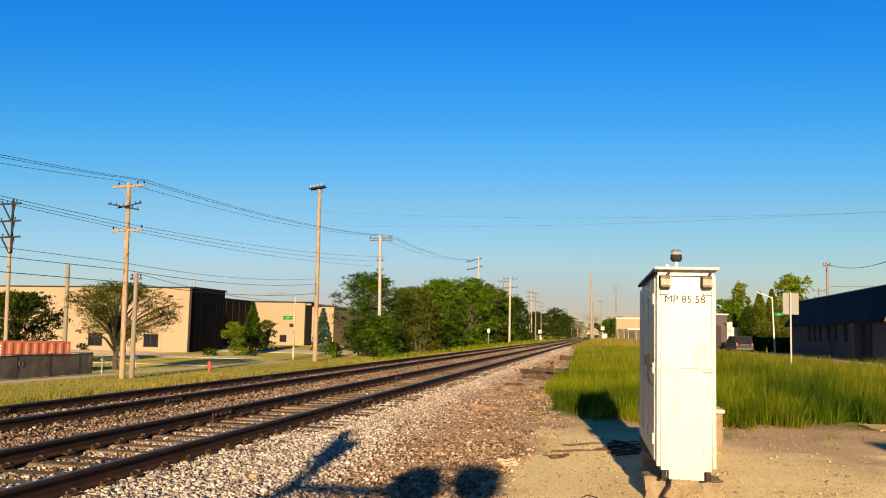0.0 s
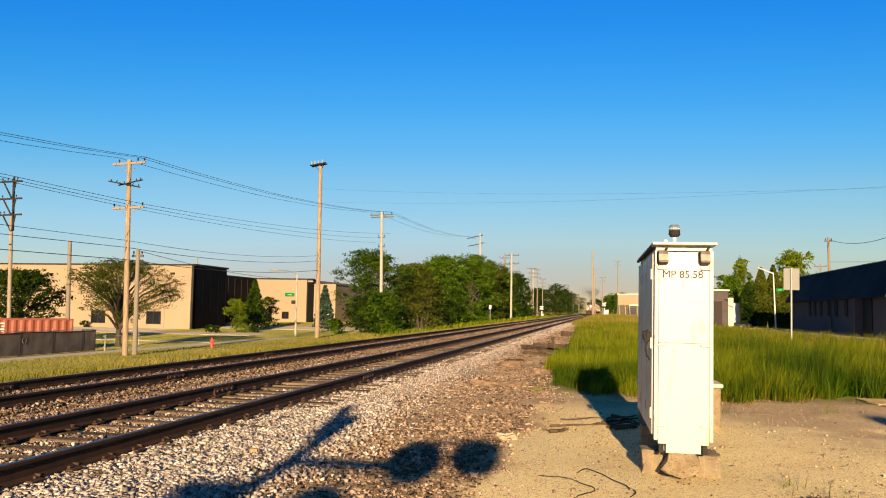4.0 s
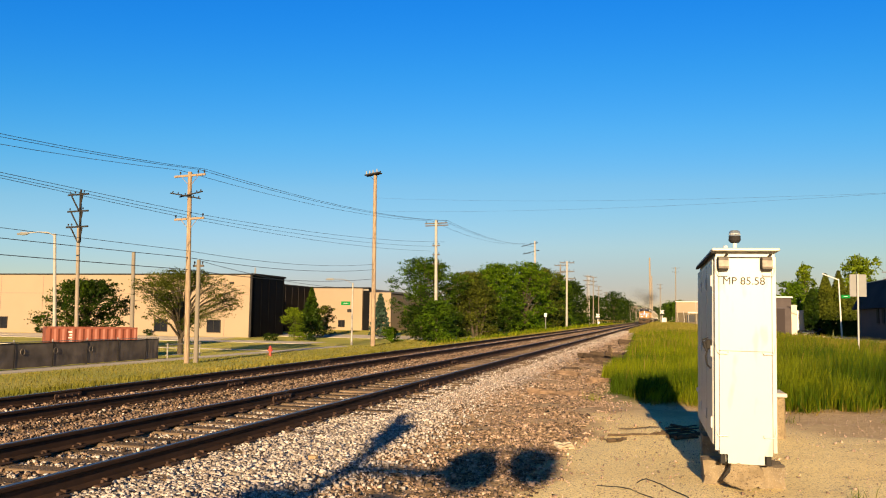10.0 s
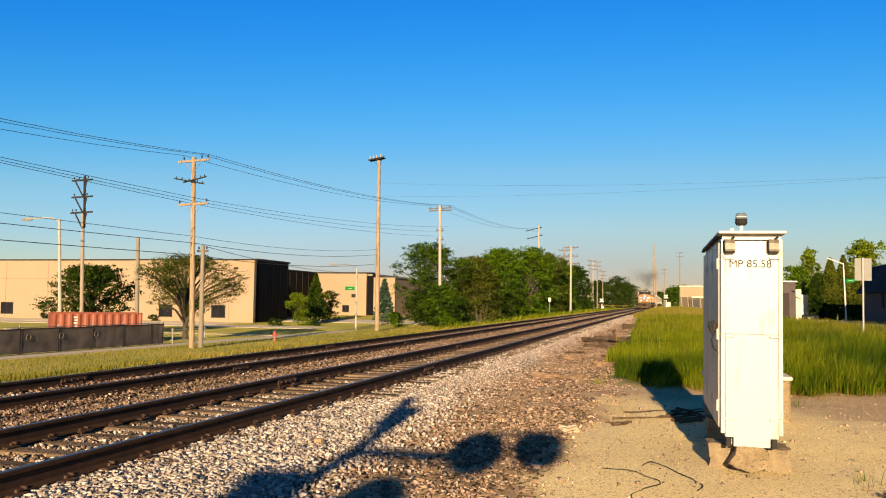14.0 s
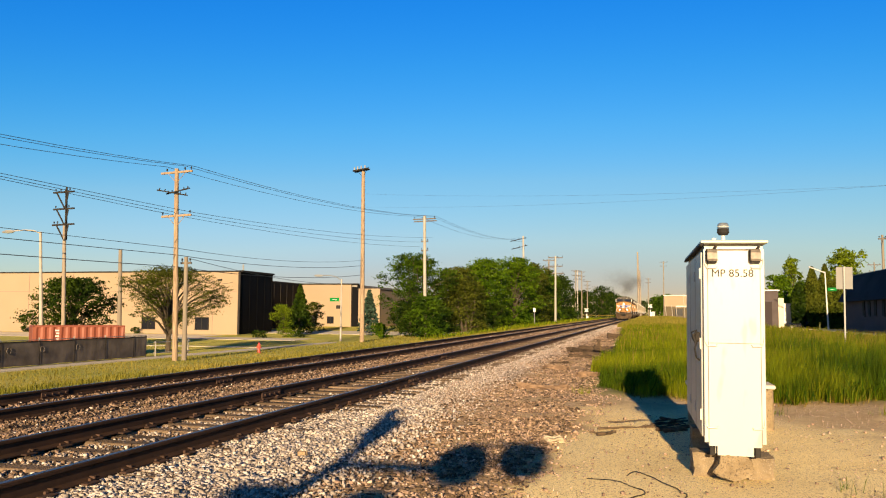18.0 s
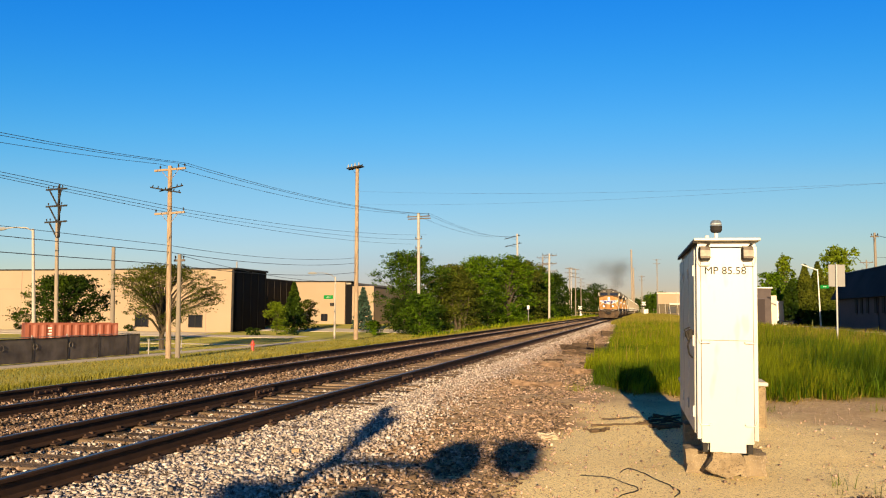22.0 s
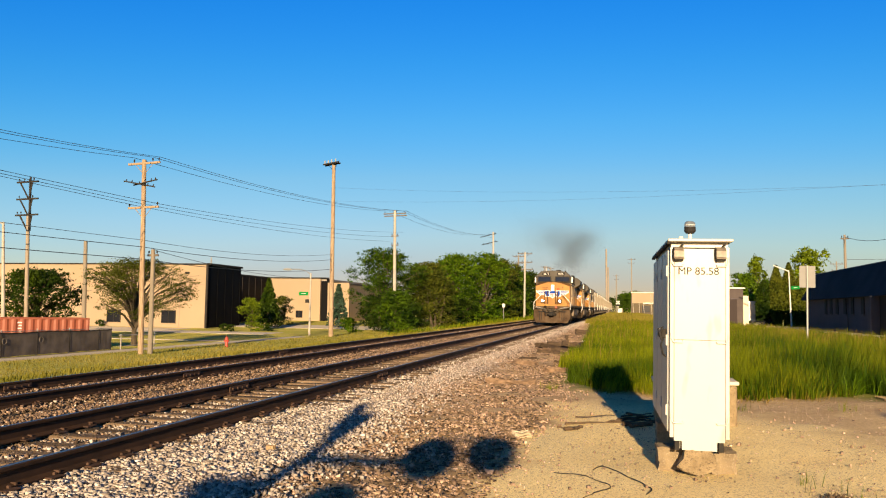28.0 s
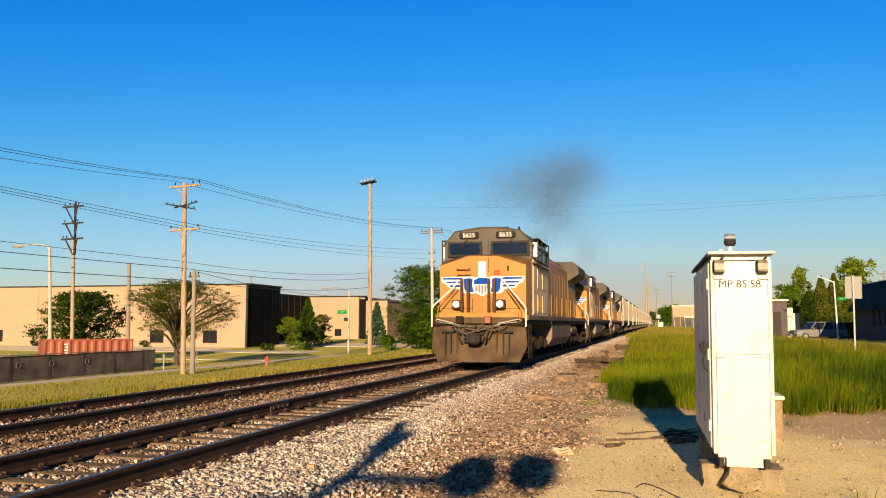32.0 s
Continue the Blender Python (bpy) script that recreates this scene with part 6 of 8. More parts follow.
def build_far_crossing():
    for x, y, lab in ((-0.6, 300.0, "distant white crossing signal mast with raised arm"), (-22.8, 300.0, "distant white crossing signal mast with raised arm")):
        c = thing("crossing_gate", (x, y, float(ground_z(x, y)) - 0.05), lab, "crossing gate", "far crossing gates")
        part("mast", Shape().tube((0, 0, 0), (0, 0, 4.6), 0.14, n=8), M_WHITE_CLEAN, c)
        part("mechanism_box", Shape().box((0.3, -0.2, 1.1), (0.8, 0.7, 1.5), 0.05), M_WHITE_CLEAN, c)
        part("light_bar", Shape().box((0, -0.2, 3.0), (1.6, 0.12, 0.5), 0.05), M_BLACK, c)
        for a in (40, -40):
            ob = part("crossbuck_blade", Shape().box((0, -0.25, 0), (1.7, 0.05, 0.3)), M_WHITE_CLEAN, c)
            ob.matrix_basis = pose(0, 0, 4.0, 0, a, 0)
    h = thing("relay_house", (0.4, 304, 0.5), "distant small white signal housing", "cabinet")
    part("body", Shape().box((0, 0, 1.1), (1.0, 1.2, 1.7), 0.05), M_PALE, h)
    part("roof", Shape().box((0, 0, 2.0), (1.2, 1.4, 0.12)), M_ROOFEDGE, h)
    for k, (x, a, hh) in enumerate(((5.0, 14, 4.5), (7.2, 12, 4.6), (8.8, 15, 4.8), (11.6, 10, 9.5), (13.0, -8, 4.4), (14.2, 9, 4.0))):
        c = thing("leaning_post", pose(x, 310 + k, float(ground_z(x, 310 + k)) - 0.05, 0, -a * 0.35, 0), "distant pale leaning post by the crossing", "post", "leaning posts")
        part("shaft", Shape().tube((0, 0, 0), (0, 0, hh), 0.11, 0.09, 6), M_POLE_PALE, c)
    s = thing("white_board_sign", (16.5, 312, -0.45), "distant white board on posts", "sign")
    part("board", Shape().box((0, 0, 3.7), (6.0, 0.2, 0.9), 0.03), M_WHITE_CLEAN, s)
    for x in (-2, 2):
        part("post", Shape().tube((x, 0.1, 0), (x, 0.1, 4.0), 0.14, n=6), M_POLE_GREY, s)
    t = thing("low_building", (15.2, 345, -0.45), "distant low tan building with a flat roof", "building")
    part("wall", Shape().box((0, 0, 4.7), (21, 14, 9.4)), M_BEIGE, t)
    part("roof", Shape().box((0, 0, 9.5), (21.6, 14.6, 0.4)), M_PALE, t)
    part("lower_front", Shape().box((0, -7.06, 2.6), (20.8, 0.1, 5.2)), M_TAN_SHINGLE, t, "dark brick lower front")
    part("awning", Shape().box((2, -7.3, 5.2), (16, 1.2, 0.6)), M_PALE, t)
    for x in (-5, 0, 5):
        part("window", Shape().box((x, -7.13, 2.9), (3, 0.2, 2.6)), M_WINDOW, t)
    bb = thing("billboard", (-18.2, 520, 0.4), "distant grey billboard on posts beside the line", "billboard")
    part("panel", Shape().box((0, 0, 8.0), (4.9, 0.4, 4.0)), M_ARM, bb)
    for x in (-1.7, 1.7):
        part("post", Shape().tube((x, 0, 0), (x, 0, 6.2), 0.25, n=8), M_POLE_GREY, bb)
    m = thing("track_marker", (-15.5, 112, float(ground_z(-15.5, 112)) - 0.05), "small white trackside board on a post", "sign")
    part("post", Shape().tube((0, 0, 0), (0, 0, 2.4), 0.06, n=6), M_STEEL, m)
    part("board", Shape().box((0, -0.06, 2.5), (0.34, 0.04, 0.52), 0.01), M_WHITE_CLEAN, m)
    f = thing("line_fence", (-15, 305, float(ground_z(-15, 305)) - 0.05), "distant low yellowish rail fence", "fence")
    part("rail", Shape().tube((-22, 0, 1.1), (1.5, 0, 1.1), 0.09, n=6), M_GRASS_SEED, f)
    for k in range(6):
        part("post", Shape().tube((-22 + k * 4.5, 0, 0), (-22 + k * 4.5, 0, 1.3), 0.09, n=6), M_GRASS_SEED, f)


build_far_crossing()


# ---- road vehicles ----
def build_vehicle(name, label, kind, paint, at=None):
    v = thing(name, at or pose(0, 0, 0), label, kind)
    suv = kind != "car"
    L, W, H = (5.6, 2.0, 1.9) if suv else (4.6, 1.8, 1.45)
    belt = 1.12 if suv else 0.92
    z0 = 0.36 if suv else 0.25
    hl, hw = L / 2, W / 2

    def ring(x, zt, w, zb=None):
        zb = z0 if zb is None else zb
        return [(x, -w * 0.94, zb), (x, -w, zb + 0.25), (x, -w, zt - 0.12), (x, -w * 0.9, zt), (x, w * 0.9, zt), (x, w, zt - 0.12), (x, w, zb + 0.25), (x, w * 0.94, zb)]
    s = Shape()
    hood = belt - 0.06
    s.loft([ring(-hl, hood - 0.22, hw * 0.86, z0 + 0.1), ring(-hl + 0.12, hood - 0.06, hw * 0.95), ring(-hl + 0.5, hood, hw), ring(-hl + 1.5, belt + 0.02, hw), ring(hl - 0.6, belt + 0.02, hw), ring(hl - 0.1, belt - 0.04, hw * 0.96), ring(hl, belt - 0.2, hw * 0.9, z0 + 0.1)])
    part("body", s, paint, v)
    a, b = -hl + 1.45, hl - (0.15 if suv else 0.9)

    def cab(x, z, w):
        return [(x, -w, z), (x, w, z)]
    g = Shape()
    lo = [(a, -hw * 0.93, belt), (b, -hw * 0.93, belt), (b, hw * 0.93, belt), (a, hw * 0.93, belt)]
    hi = [(a + 0.75, -hw * 0.76, H), (b - (0.25 if suv else 0.6), -hw * 0.76, H), (b - (0.25 if suv else 0.6), hw * 0.76, H), (a + 0.75, hw * 0.76, H)]
    g.loft([lo, [tuple(p + (q - p) * 0.93 for p, q in zip(u, w)) for u, w in zip(lo, hi)]])
    part("glazing", g, M_WINDOW, v, "dark tinted windows")
    r = Shape()
    r.loft([[tuple(p + (q - p) * t for p, q in zip(u, w)) for u, w in zip(lo, hi)] for t in (0.90, 0.97)] + [[(p[0] * 0.97, p[1] * 0.9, H + 0.02) for p in hi]])
    part("roof", r, paint, v)
    for t in (0.02, 0.36, 0.66, 0.98):
        for sy in (-1, 1):
            p0 = Vector((a + (b - a) * t, sy * hw * 0.935, belt))
            p1 = Vector((a + 0.75 + (b - (0.25 if suv else 0.6) - a - 0.75) * t, sy * hw * 0.77, H))
            part("pillar", Shape().tube(p0, p1, 0.05, n=5), paint, v)
    for x in (-hl + 0.95, hl - 1.0):
        for sy in (-1, 1):
            wr = 0.39 if suv else 0.32
            w = part("wheel", Shape().disc((x, sy * (hw - 0.12), wr), (0, 1, 0), wr, 0.24, 18), M_RUBBER, v)
            part("rim", Shape().disc((x, sy * (hw + 0.005), wr), (0, 1, 0), wr * 0.6, 0.03, 12), M_STEEL, w)
    for sy in (-1, 1):
        part("headlight", Shape().box((-hl + 0.09, sy * hw * 0.7, belt - 0.28), (0.12, 0.36, 0.2), 0.03), M_CHROME, v, "pale headlight")
        part("tail_light", Shape().box((hl - 0.04, sy * hw * 0.8, belt - 0.15), (0.08, 0.16, 0.35), 0.02), M_HYDRANT, v, "red tail light")
        part("mirror", Shape().box((a + 0.35, sy * (hw + 0.08), belt + 0.1), (0.12, 0.2, 0.16), 0.03), paint, v)
    part("grille", Shape().box((-hl - 0.0, 0, belt - 0.32), (0.08, W * 0.45, 0.26), 0.02), M_CHROME, v, "bright grille")
    part("bumper", Shape().box((-hl - 0.02, 0, z0 + 0.18), (0.16, W * 0.9, 0.2), 0.04), M_CHROME if suv else M_BLACK, v)
    part("rear_bumper", Shape().box((hl + 0.02, 0, z0 + 0.2), (0.14, W * 0.92, 0.2), 0.04), M_CHROME if suv else M_BLACK, v, "bright rear bumper")
    # chrome strip added to give the sun's glint at the rear
    part("tailgate_trim", Shape().box((hl + 0.01, 0, belt - 0.1), (0.04, W * 0.5, 0.1), 0.02), M_CHROME, v)
    part("number_plate", Shape().box((-hl - 0.11, 0, z0 + 0.2), (0.02, 0.32, 0.15)), M_PALE, v, "plain plate")
    return v


parked_car = build_vehicle("parked_car", "dark saloon parked beside the box trailer", "car", M_CAR_DARK, pose(16.6, 101.5, -0.42, 0, 0, 55))
leaving_car = build_vehicle("estate_car", "dark tall estate car with bright chrome driving along the street", "estate car", M_CAR_DARK)
pickup = build_vehicle("utility_truck", "grey-blue sport utility truck driving out past the low building", "truck", M_CAR_GREY)


# ---- freight train ----
def bogie(parent, y, axles, wb, sub="truck_frame", r=0.53, mat=None):
    """Side frames with wheelsets; axles spaced by wb about y."""
    n = axles
    ys = [y + (i - (n - 1) / 2) * wb for i in range(n)]
    f = Shape()
    for sx in (-1, 1):
        f.prism([(ys[0] - 0.75, 0.62), (ys[0] - 0.6, 0.42), (ys[-1] + 0.6, 0.42), (ys[-1] + 0.75, 0.62), (ys[-1] + 0.6, 0.86), (y + 0.5, 0.98), (y - 0.5, 0.98), (ys[0] - 0.6, 0.86)], "x", sx * 1.12 - 0.09, sx * 1.12 + 0.09)
        for yy in ys:
            f.box((sx * 1.24, yy, 0.58), (0.16, 0.36, 0.36), 0.05)
            f.disc((sx * 1.31, yy, 0.58), (1, 0, 0), 0.13, 0.08, 10)
        for i in range(n - 1):
            ym = (ys[i] + ys[i + 1]) / 2
            for o in (-0.12, 0.12):
                f.tube((sx * 1.22, ym + o, 0.5), (sx * 1.22, ym + o, 0.88), 0.09, n=8)
    f.box((0, y, 0.75), (2.2, 0.6, 0.3), 0.03)
    frame_ob = part(sub, f, mat or M_SOOT, parent, "sooty truck frame")
    sets = []
    for yy in ys:
        w = Shape()
        for sx in (-1, 1):
            w.disc((sx * 0.76, 0, 0), (1, 0, 0), r, 0.13, 22)
            w.disc((sx * 0.70, 0, 0), (1, 0, 0), r + 0.03, 0.03, 22)
            for k in range(5):
                a = k * 1.2566
                w.box((sx * 0.835, 0.3 * math.cos(a), 0.3 * math.sin(a)), (0.02, 0.1, 0.1))
        w.tube((-0.8, 0, 0), (0.8, 0, 0), 0.09, n=10)
        o = part("wheelset", w, M_SOOT, parent, "dark steel wheelset")
        o.matrix_basis = pose(0, yy, r)
        sets.append(o)
    return frame_ob, sets


def handrail(parent, pts, mat, r=0.02, name="handrail", label=""):
    return part(name, Shape().path(pts, r, 6), mat, parent, label)


def panel_outline(pts, y, mat, parent, name, label="", thick=0.008):
    return part(name, Shape().prism(pts, "y", y - thick, y), mat, parent, label)


def build_locomotive(label, lead):
    L = 22.3
    c = thing("locomotive", pose(0, 0, 0), label, "locomotive", "locomotives")
    OR = M_ORANGE if lead else M_ORANGE_DIRTY
    LENS = M_LAMP if lead else M_LENS
    # frame, walkways
    part("frame", Shape().box((0, L / 2, 1.42), (2.9, L - 0.9, 0.22), 0.02), M_SOOT, c, "grimy underframe")
    part("walkway_edge", Shape().box((1.47, 11.2, 1.56), (0.08, L - 1.6, 0.16), 0.01), M_TANK, c, "dusty side sill")
    part("walkway_edge", Shape().box((-1.47, 11.2, 1.56), (0.08, L - 1.6, 0.16), 0.01), M_TANK, c, "dusty side sill")
    # pilot plough
    s = Shape()
    s.loft([[(-1.48, 0.55, 1.28), (-0.5, 0.28, 1.28), (0.5, 0.28, 1.28), (1.48, 0.55, 1.28), (1.48, 0.62, 1.28), (-1.48, 0.62, 1.28)],
            [(-1.52, 0.5, 0.62), (-0.5, 0.18, 0.62), (0.5, 0.18, 0.62), (1.52, 0.5, 0.62), (1.52, 0.6, 0.62), (-1.52, 0.6, 0.62)],
            [(-1.30, 0.36, 0.12), (-0.5, 0.0, 0.12), (0.5, 0.0, 0.12), (1.30, 0.36, 0.12), (1.30, 0.5, 0.12), (-1.30, 0.5, 0.12)]][::-1])
    plough = part("pilot_plough", s, M_PILOT, c, "dirty brown steel plough")
    # black bars stand for the dark slots in the plough
    for x in (-0.92, 0.92):
        sl = Shape()
        for k in (-0.09, 0.09):
            sl.box((x + k, 0.16 + abs(x) * 0.05, 0.72), (0.035, 0.08, 0.72))
        sl.box((x, 0.2, 1.1), (0.42, 0.08, 0.06))
        part("step_bar", sl, M_BLACK, plough)
    # anticlimber and platform front
    part("front_platform", Shape().box((0, 0.62, 1.36), (2.9, 0.5, 0.16), 0.02), M_SOOT, c)
    part("front_sill", Shape().box((0, 0.42, 1.63), (2.55, 0.07, 0.17), 0.012), M_ORANGE, c, "bright yellow front sill")
    # coupler, knuckle and hoses
    s = Shape()
    s.box((0, 0.1, 0.88), (0.3, 0.6, 0.28), 0.04)
    s.box((0.02, -0.28, 0.88), (0.34, 0.3, 0.36), 0.08)
    s.box((-0.13, -0.42, 0.88), (0.12, 0.22, 0.3), 0.05)
    s.box((0.17, -0.4, 0.88), (0.12, 0.2, 0.3), 0.05)
    s.box((0, 0.2, 1.12), (0.62, 0.2, 0.3), 0.04)
    part("coupler", s, M_BLACK, c, "dark knuckle coupler")
    part("coupler_lever", Shape().path([(1.35, 0.4, 1.42), (0.8, 0.16, 1.36), (0.35, 0.04, 1.22), (0.1, 0.0, 1.12)], 0.022, 6), M_STEEL, c, "pale uncoupling lever")
    part("coupler_lever", Shape().path([(-1.35, 0.4, 1.42), (-0.9, 0.18, 1.36), (-0.5, 0.06, 1.3)], 0.022, 6), M_STEEL, c, "pale uncoupling lever")
    for k, (x0, x1, dz) in enumerate(((-0.62, -0.25, 0.75), (-0.5, -0.18, 0.9), (0.42, 0.2, 0.72), (0.55, 0.3, 0.9), (-0.72, -0.1, 1.02))):
        part("air_hose", Shape().path([(x0, 0.28, 1.38), (x0 - 0.02, 0.02, 1.2), ((x0 + x1) / 2, -0.1, dz), (x1, -0.05, dz + 0.05), (x1 + 0.12, 0.02, dz + 0.28)], 0.03, 7), M_HOSE if k % 2 else M_BLACK, c, "black brake hose")
    part("front_beam", Shape().box((0, 0.36, 1.46), (2.7, 0.06, 0.2), 0.01), M_PILOT, c, "dirty brown beam under the sill")
    for sx in (-1, 1):
        part("grab_rail", Shape().path([(sx * 0.62, 0.2, 1.3), (sx * 0.7, 0.1, 1.36), (sx * 1.3, 0.28, 1.5), (sx * 1.36, 0.36, 1.46)], 0.02, 6), M_POLE_PALE, c, "pale bent grab rail")
        part("draft_pocket", Shape().box((sx * 0.3, 0.16, 0.98), (0.12, 0.24, 0.5), 0.02), M_SOOT, c)
        part("plough_rib", Shape().box((sx * 0.62, 0.2, 0.72), (0.05, 0.1, 0.9), 0.01), M_POST, plough)
        part("plough_foot", Shape().box((sx * 0.5, 0.06, 0.16), (0.9, 0.06, 0.06), 0.01), M_POST, plough)
    part("hose_bracket", Shape().box((0, 0.12, 1.27), (1.5, 0.05, 0.06), 0.01), M_HOSE, c)
    for x0, x1, dz in ((-0.7, 0.15, 1.02), (-0.35, 0.55, 1.12), (0.2, 0.95, 1.14)):
        part("air_hose", Shape().path([(x0, 0.1, 1.34), (x0 + 0.06, -0.06, 1.2), ((x0 + x1) / 2, -0.12, dz), (x1 - 0.06, -0.04, dz + 0.12), (x1, 0.08, 1.3)], 0.028, 7), M_HOSE, c, "dusty slack brake hose")
    part("cable_socket", Shape().box((0.35, 0.22, 1.48), (0.19, 0.2, 0.24), 0.02), M_RUSTRED, c, "dull red cable socket")
    part("cable_socket", Shape().box((-0.55, 0.22, 1.48), (0.22, 0.2, 0.24), 0.02), M_SOOT, c)
    # nose with sloped facets
    w = 1.41
    F, T = 1.05, 1.85     # front of nose, foot of windshield
    low, side, mid = 1.52, 3.25, 3.55
    s = Shape()
    fr = [(-w, F, low), (w, F, low), (w, F, side + 0.06), (0.45, F, mid + 0.08), (-0.45, F, mid + 0.08), (-w, F, side + 0.06)]
    bk = [(-w - 0.06, T, low), (w + 0.06, T, low), (w + 0.06, T, side + 0.3), (0.45, T, mid + 0.18), (-0.45, T, mid + 0.18), (-w - 0.06, T, side + 0.3)]
    s.loft([fr, bk])
    nose = part("nose", s, M_ORANGE, c, "broad safety nose in yellow-orange paint")
    part("nose_door", Shape().box((-0.0, F - 0.015, 2.3), (0.62, 0.02, 1.5), 0.006), M_ORANGE, nose)
    # sooty upper faces, panel gaps and a bolted flange round the front sheet
    tops = Shape()
    ft = [(-w, F + 0.03, side + 0.075), (-0.45, F + 0.03, mid + 0.095), (0.45, F + 0.03, mid + 0.095), (w, F + 0.03, side + 0.075)]
    bt = [(-w - 0.05, T, side + 0.306), (-0.45, T, mid + 0.186), (0.45, T, mid + 0.186), (w + 0.05, T, side + 0.306)]
    for k in range(3):
        q = [ft[k], ft[k + 1], bt[k + 1], bt[k]]
        tops.add(q + [(x, y, z + 0.006) for x, y, z in q], [(3, 2, 1, 0), (4, 5, 6, 7), (0, 1, 5, 4), (2, 3, 7, 6)])
    part("nose_top", tops, M_NOSE_TOP, nose, "soot-stained sloping top of the nose")
    for x, z0, z1 in ((0.2, 2.98, 3.58), (-0.325, 1.56, 2.2), (0.325, 1.56, 2.2)):
        part("panel_gap", Shape().box((x, F - 0.003, (z0 + z1) / 2), (0.014, 0.012, z1 - z0)), M_SEAM, nose)
    part("panel_gap", Shape().box((0, F - 0.003, 1.86), (2.78, 0.01, 0.012)), M_SEAM, nose)
    s = Shape()
    s.box((0.0, F - 0.03, 3.16), (0.27, 0.06, 0.56), 0.02)
    hb = part("headlight_box", s, M_WHITE_CLEAN, nose, "upright twin headlight housing")
    for z in (3.29, 3.03):
        part("headlight_ring", Shape().disc((0.0, F - 0.066, z), (0, 1, 0), 0.105, 0.02, 18), M_STEEL, hb)
        part("headlight", Shape().disc((0.0, F - 0.08, z), (0, 1, 0), 0.08, 0.03, 16), LENS, hb, "round headlight")
    for x in (-0.80, 0.62):
        d = part("ditch_light", Shape().box((x, F - 0.16, 2.0), (0.30, 0.24, 0.30), 0.03), M_POST, c, "ditch light in a dark box")
        part("lens_ring", Shape().disc((x, F - 0.285, 2.0), (0, 1, 0), 0.12, 0.02, 18), M_HOSE, d)
        part("lens", Shape().disc((x, F - 0.30, 2.0), (0, 1, 0), 0.095, 0.03, 16), LENS, d)
    # winged emblem as plain shapes
    y = F - 0.02
    for sx in (-1, 1):
        def mirrored(pts):
            pts = [(sx * a, b) for a, b in pts]
            return pts if sx > 0 else pts[::-1]
        panel_outline(mirrored([(0.26, 2.36), (0.62, 2.37), (0.72, 2.5), (1.08, 2.55), (1.2, 2.68), (1.33, 2.74), (1.37, 2.93), (0.26, 2.93)]), y, M_WHITE_CLEAN, nose, "wing_ground", "white wing field of the emblem")
        panel_outline(mirrored([(0.28, 2.41), (0.5, 2.4), (0.58, 2.5), (0.62, 2.86), (0.4, 2.89), (0.28, 2.84)]), y - 0.004, M_WING_BLUE, nose, "wing_root", "blue wing root")
        for k in range(3):
            z = 2.865 - k * 0.125
            panel_outline(mirrored([(0.66, z - 0.036), (1.29 - 0.12 * k, z - 0.026), (1.325 - 0.12 * k, z + 0.036), (0.66, z + 0.036)]), y - 0.009, M_WING_BLUE, nose, "wing_stripe", "blue wing stripe")
    panel_outline([(-0.3, 2.86), (-0.33, 2.66), (-0.27, 2.42), (0, 2.27), (0.27, 2.42), (0.33, 2.66), (0.3, 2.86), (0.12, 2.93), (0, 2.98), (-0.12, 2.93)], y - 0.010, M_WHITE_CLEAN, nose, "shield", "white shield edge")
    panel_outline([(-0.26, 2.83), (-0.28, 2.67), (0.28, 2.67), (0.26, 2.83), (0.1, 2.89), (0, 2.93), (-0.1, 2.89)], y - 0.015, M_WING_BLUE, nose, "shield_top", "blue shield top")
    part("shield_bar", Shape().box((0, y - 0.018, 2.78), (0.38, 0.004, 0.06)), M_WHITE_CLEAN, nose)
    for k in range(5):
        x = -0.2 + k * 0.1
        part("shield_stripe", Shape().box((x, y - 0.016, 2.5 + abs(x) * 0.2), (0.045, 0.006, 0.30 - abs(x) * 0.5)), M_WING_RED, nose)
    for x in (0.43, 0.53):
        for z in (3.02, 3.10):
            part("red_mark", Shape().box((x, F - 0.012, z), (0.075, 0.012, 0.055)), M_WING_RED, nose)
    for x, z in ((-0.62, 3.16), (-0.6, 2.98)):
        part("grab_iron", Shape().path([(x - 0.21, F, z + 0.05), (x - 0.21, F - 0.08, z), (x + 0.21, F - 0.08, z), (x + 0.21, F, z + 0.05)], 0.018, 6), M_POST, nose)
    part("nose_latch", Shape().box((0.84, F - 0.03, 3.2), (0.05, 0.06, 0.16), 0.01), M_POST, nose)
    # step posts standing before the nose
    for x in (-0.63, -0.42, 0.25, 0.43):
        part("nose_post", Shape().box((x, F - 0.24, 2.3), (0.085, 0.05, 1.12), 0.012), M_POST, c, "dark upright by the nose door")
    for sx in (-1, 1):
        handrail(c, [(sx * 0.75, F - 0.25, 2.75), (sx * 0.95, F - 0.3, 2.5), (sx * 1.42, 0.42, 1.98), (sx * 1.5, 0.4, 1.85), (sx * 1.5, 0.4, 1.25)], M_WHITE_CLEAN, 0.026, "front_handrail", "white front handrail")
        handrail(c, [(sx * 0.78, F - 0.12, 2.5), (sx * 1.32, 0.5, 1.9), (sx * 1.34, 0.5, 1.5)], M_ORANGE_DIRTY, 0.022, "front_handrail", "yellow front handrail")
        for z in (0.42, 0.74, 1.06):
            part("step", Shape().box((sx * 1.42, 0.95, z), (0.24, 0.5, 0.03)), M_SOOT, c)
        for y in (0.72, 1.18):
            part("step_stringer", Shape().box((sx * 1.54, y, 0.78), (0.03, 0.05, 1.1)), M_SOOT, c)
    # cab
    s = Shape()
    cw = 1.47
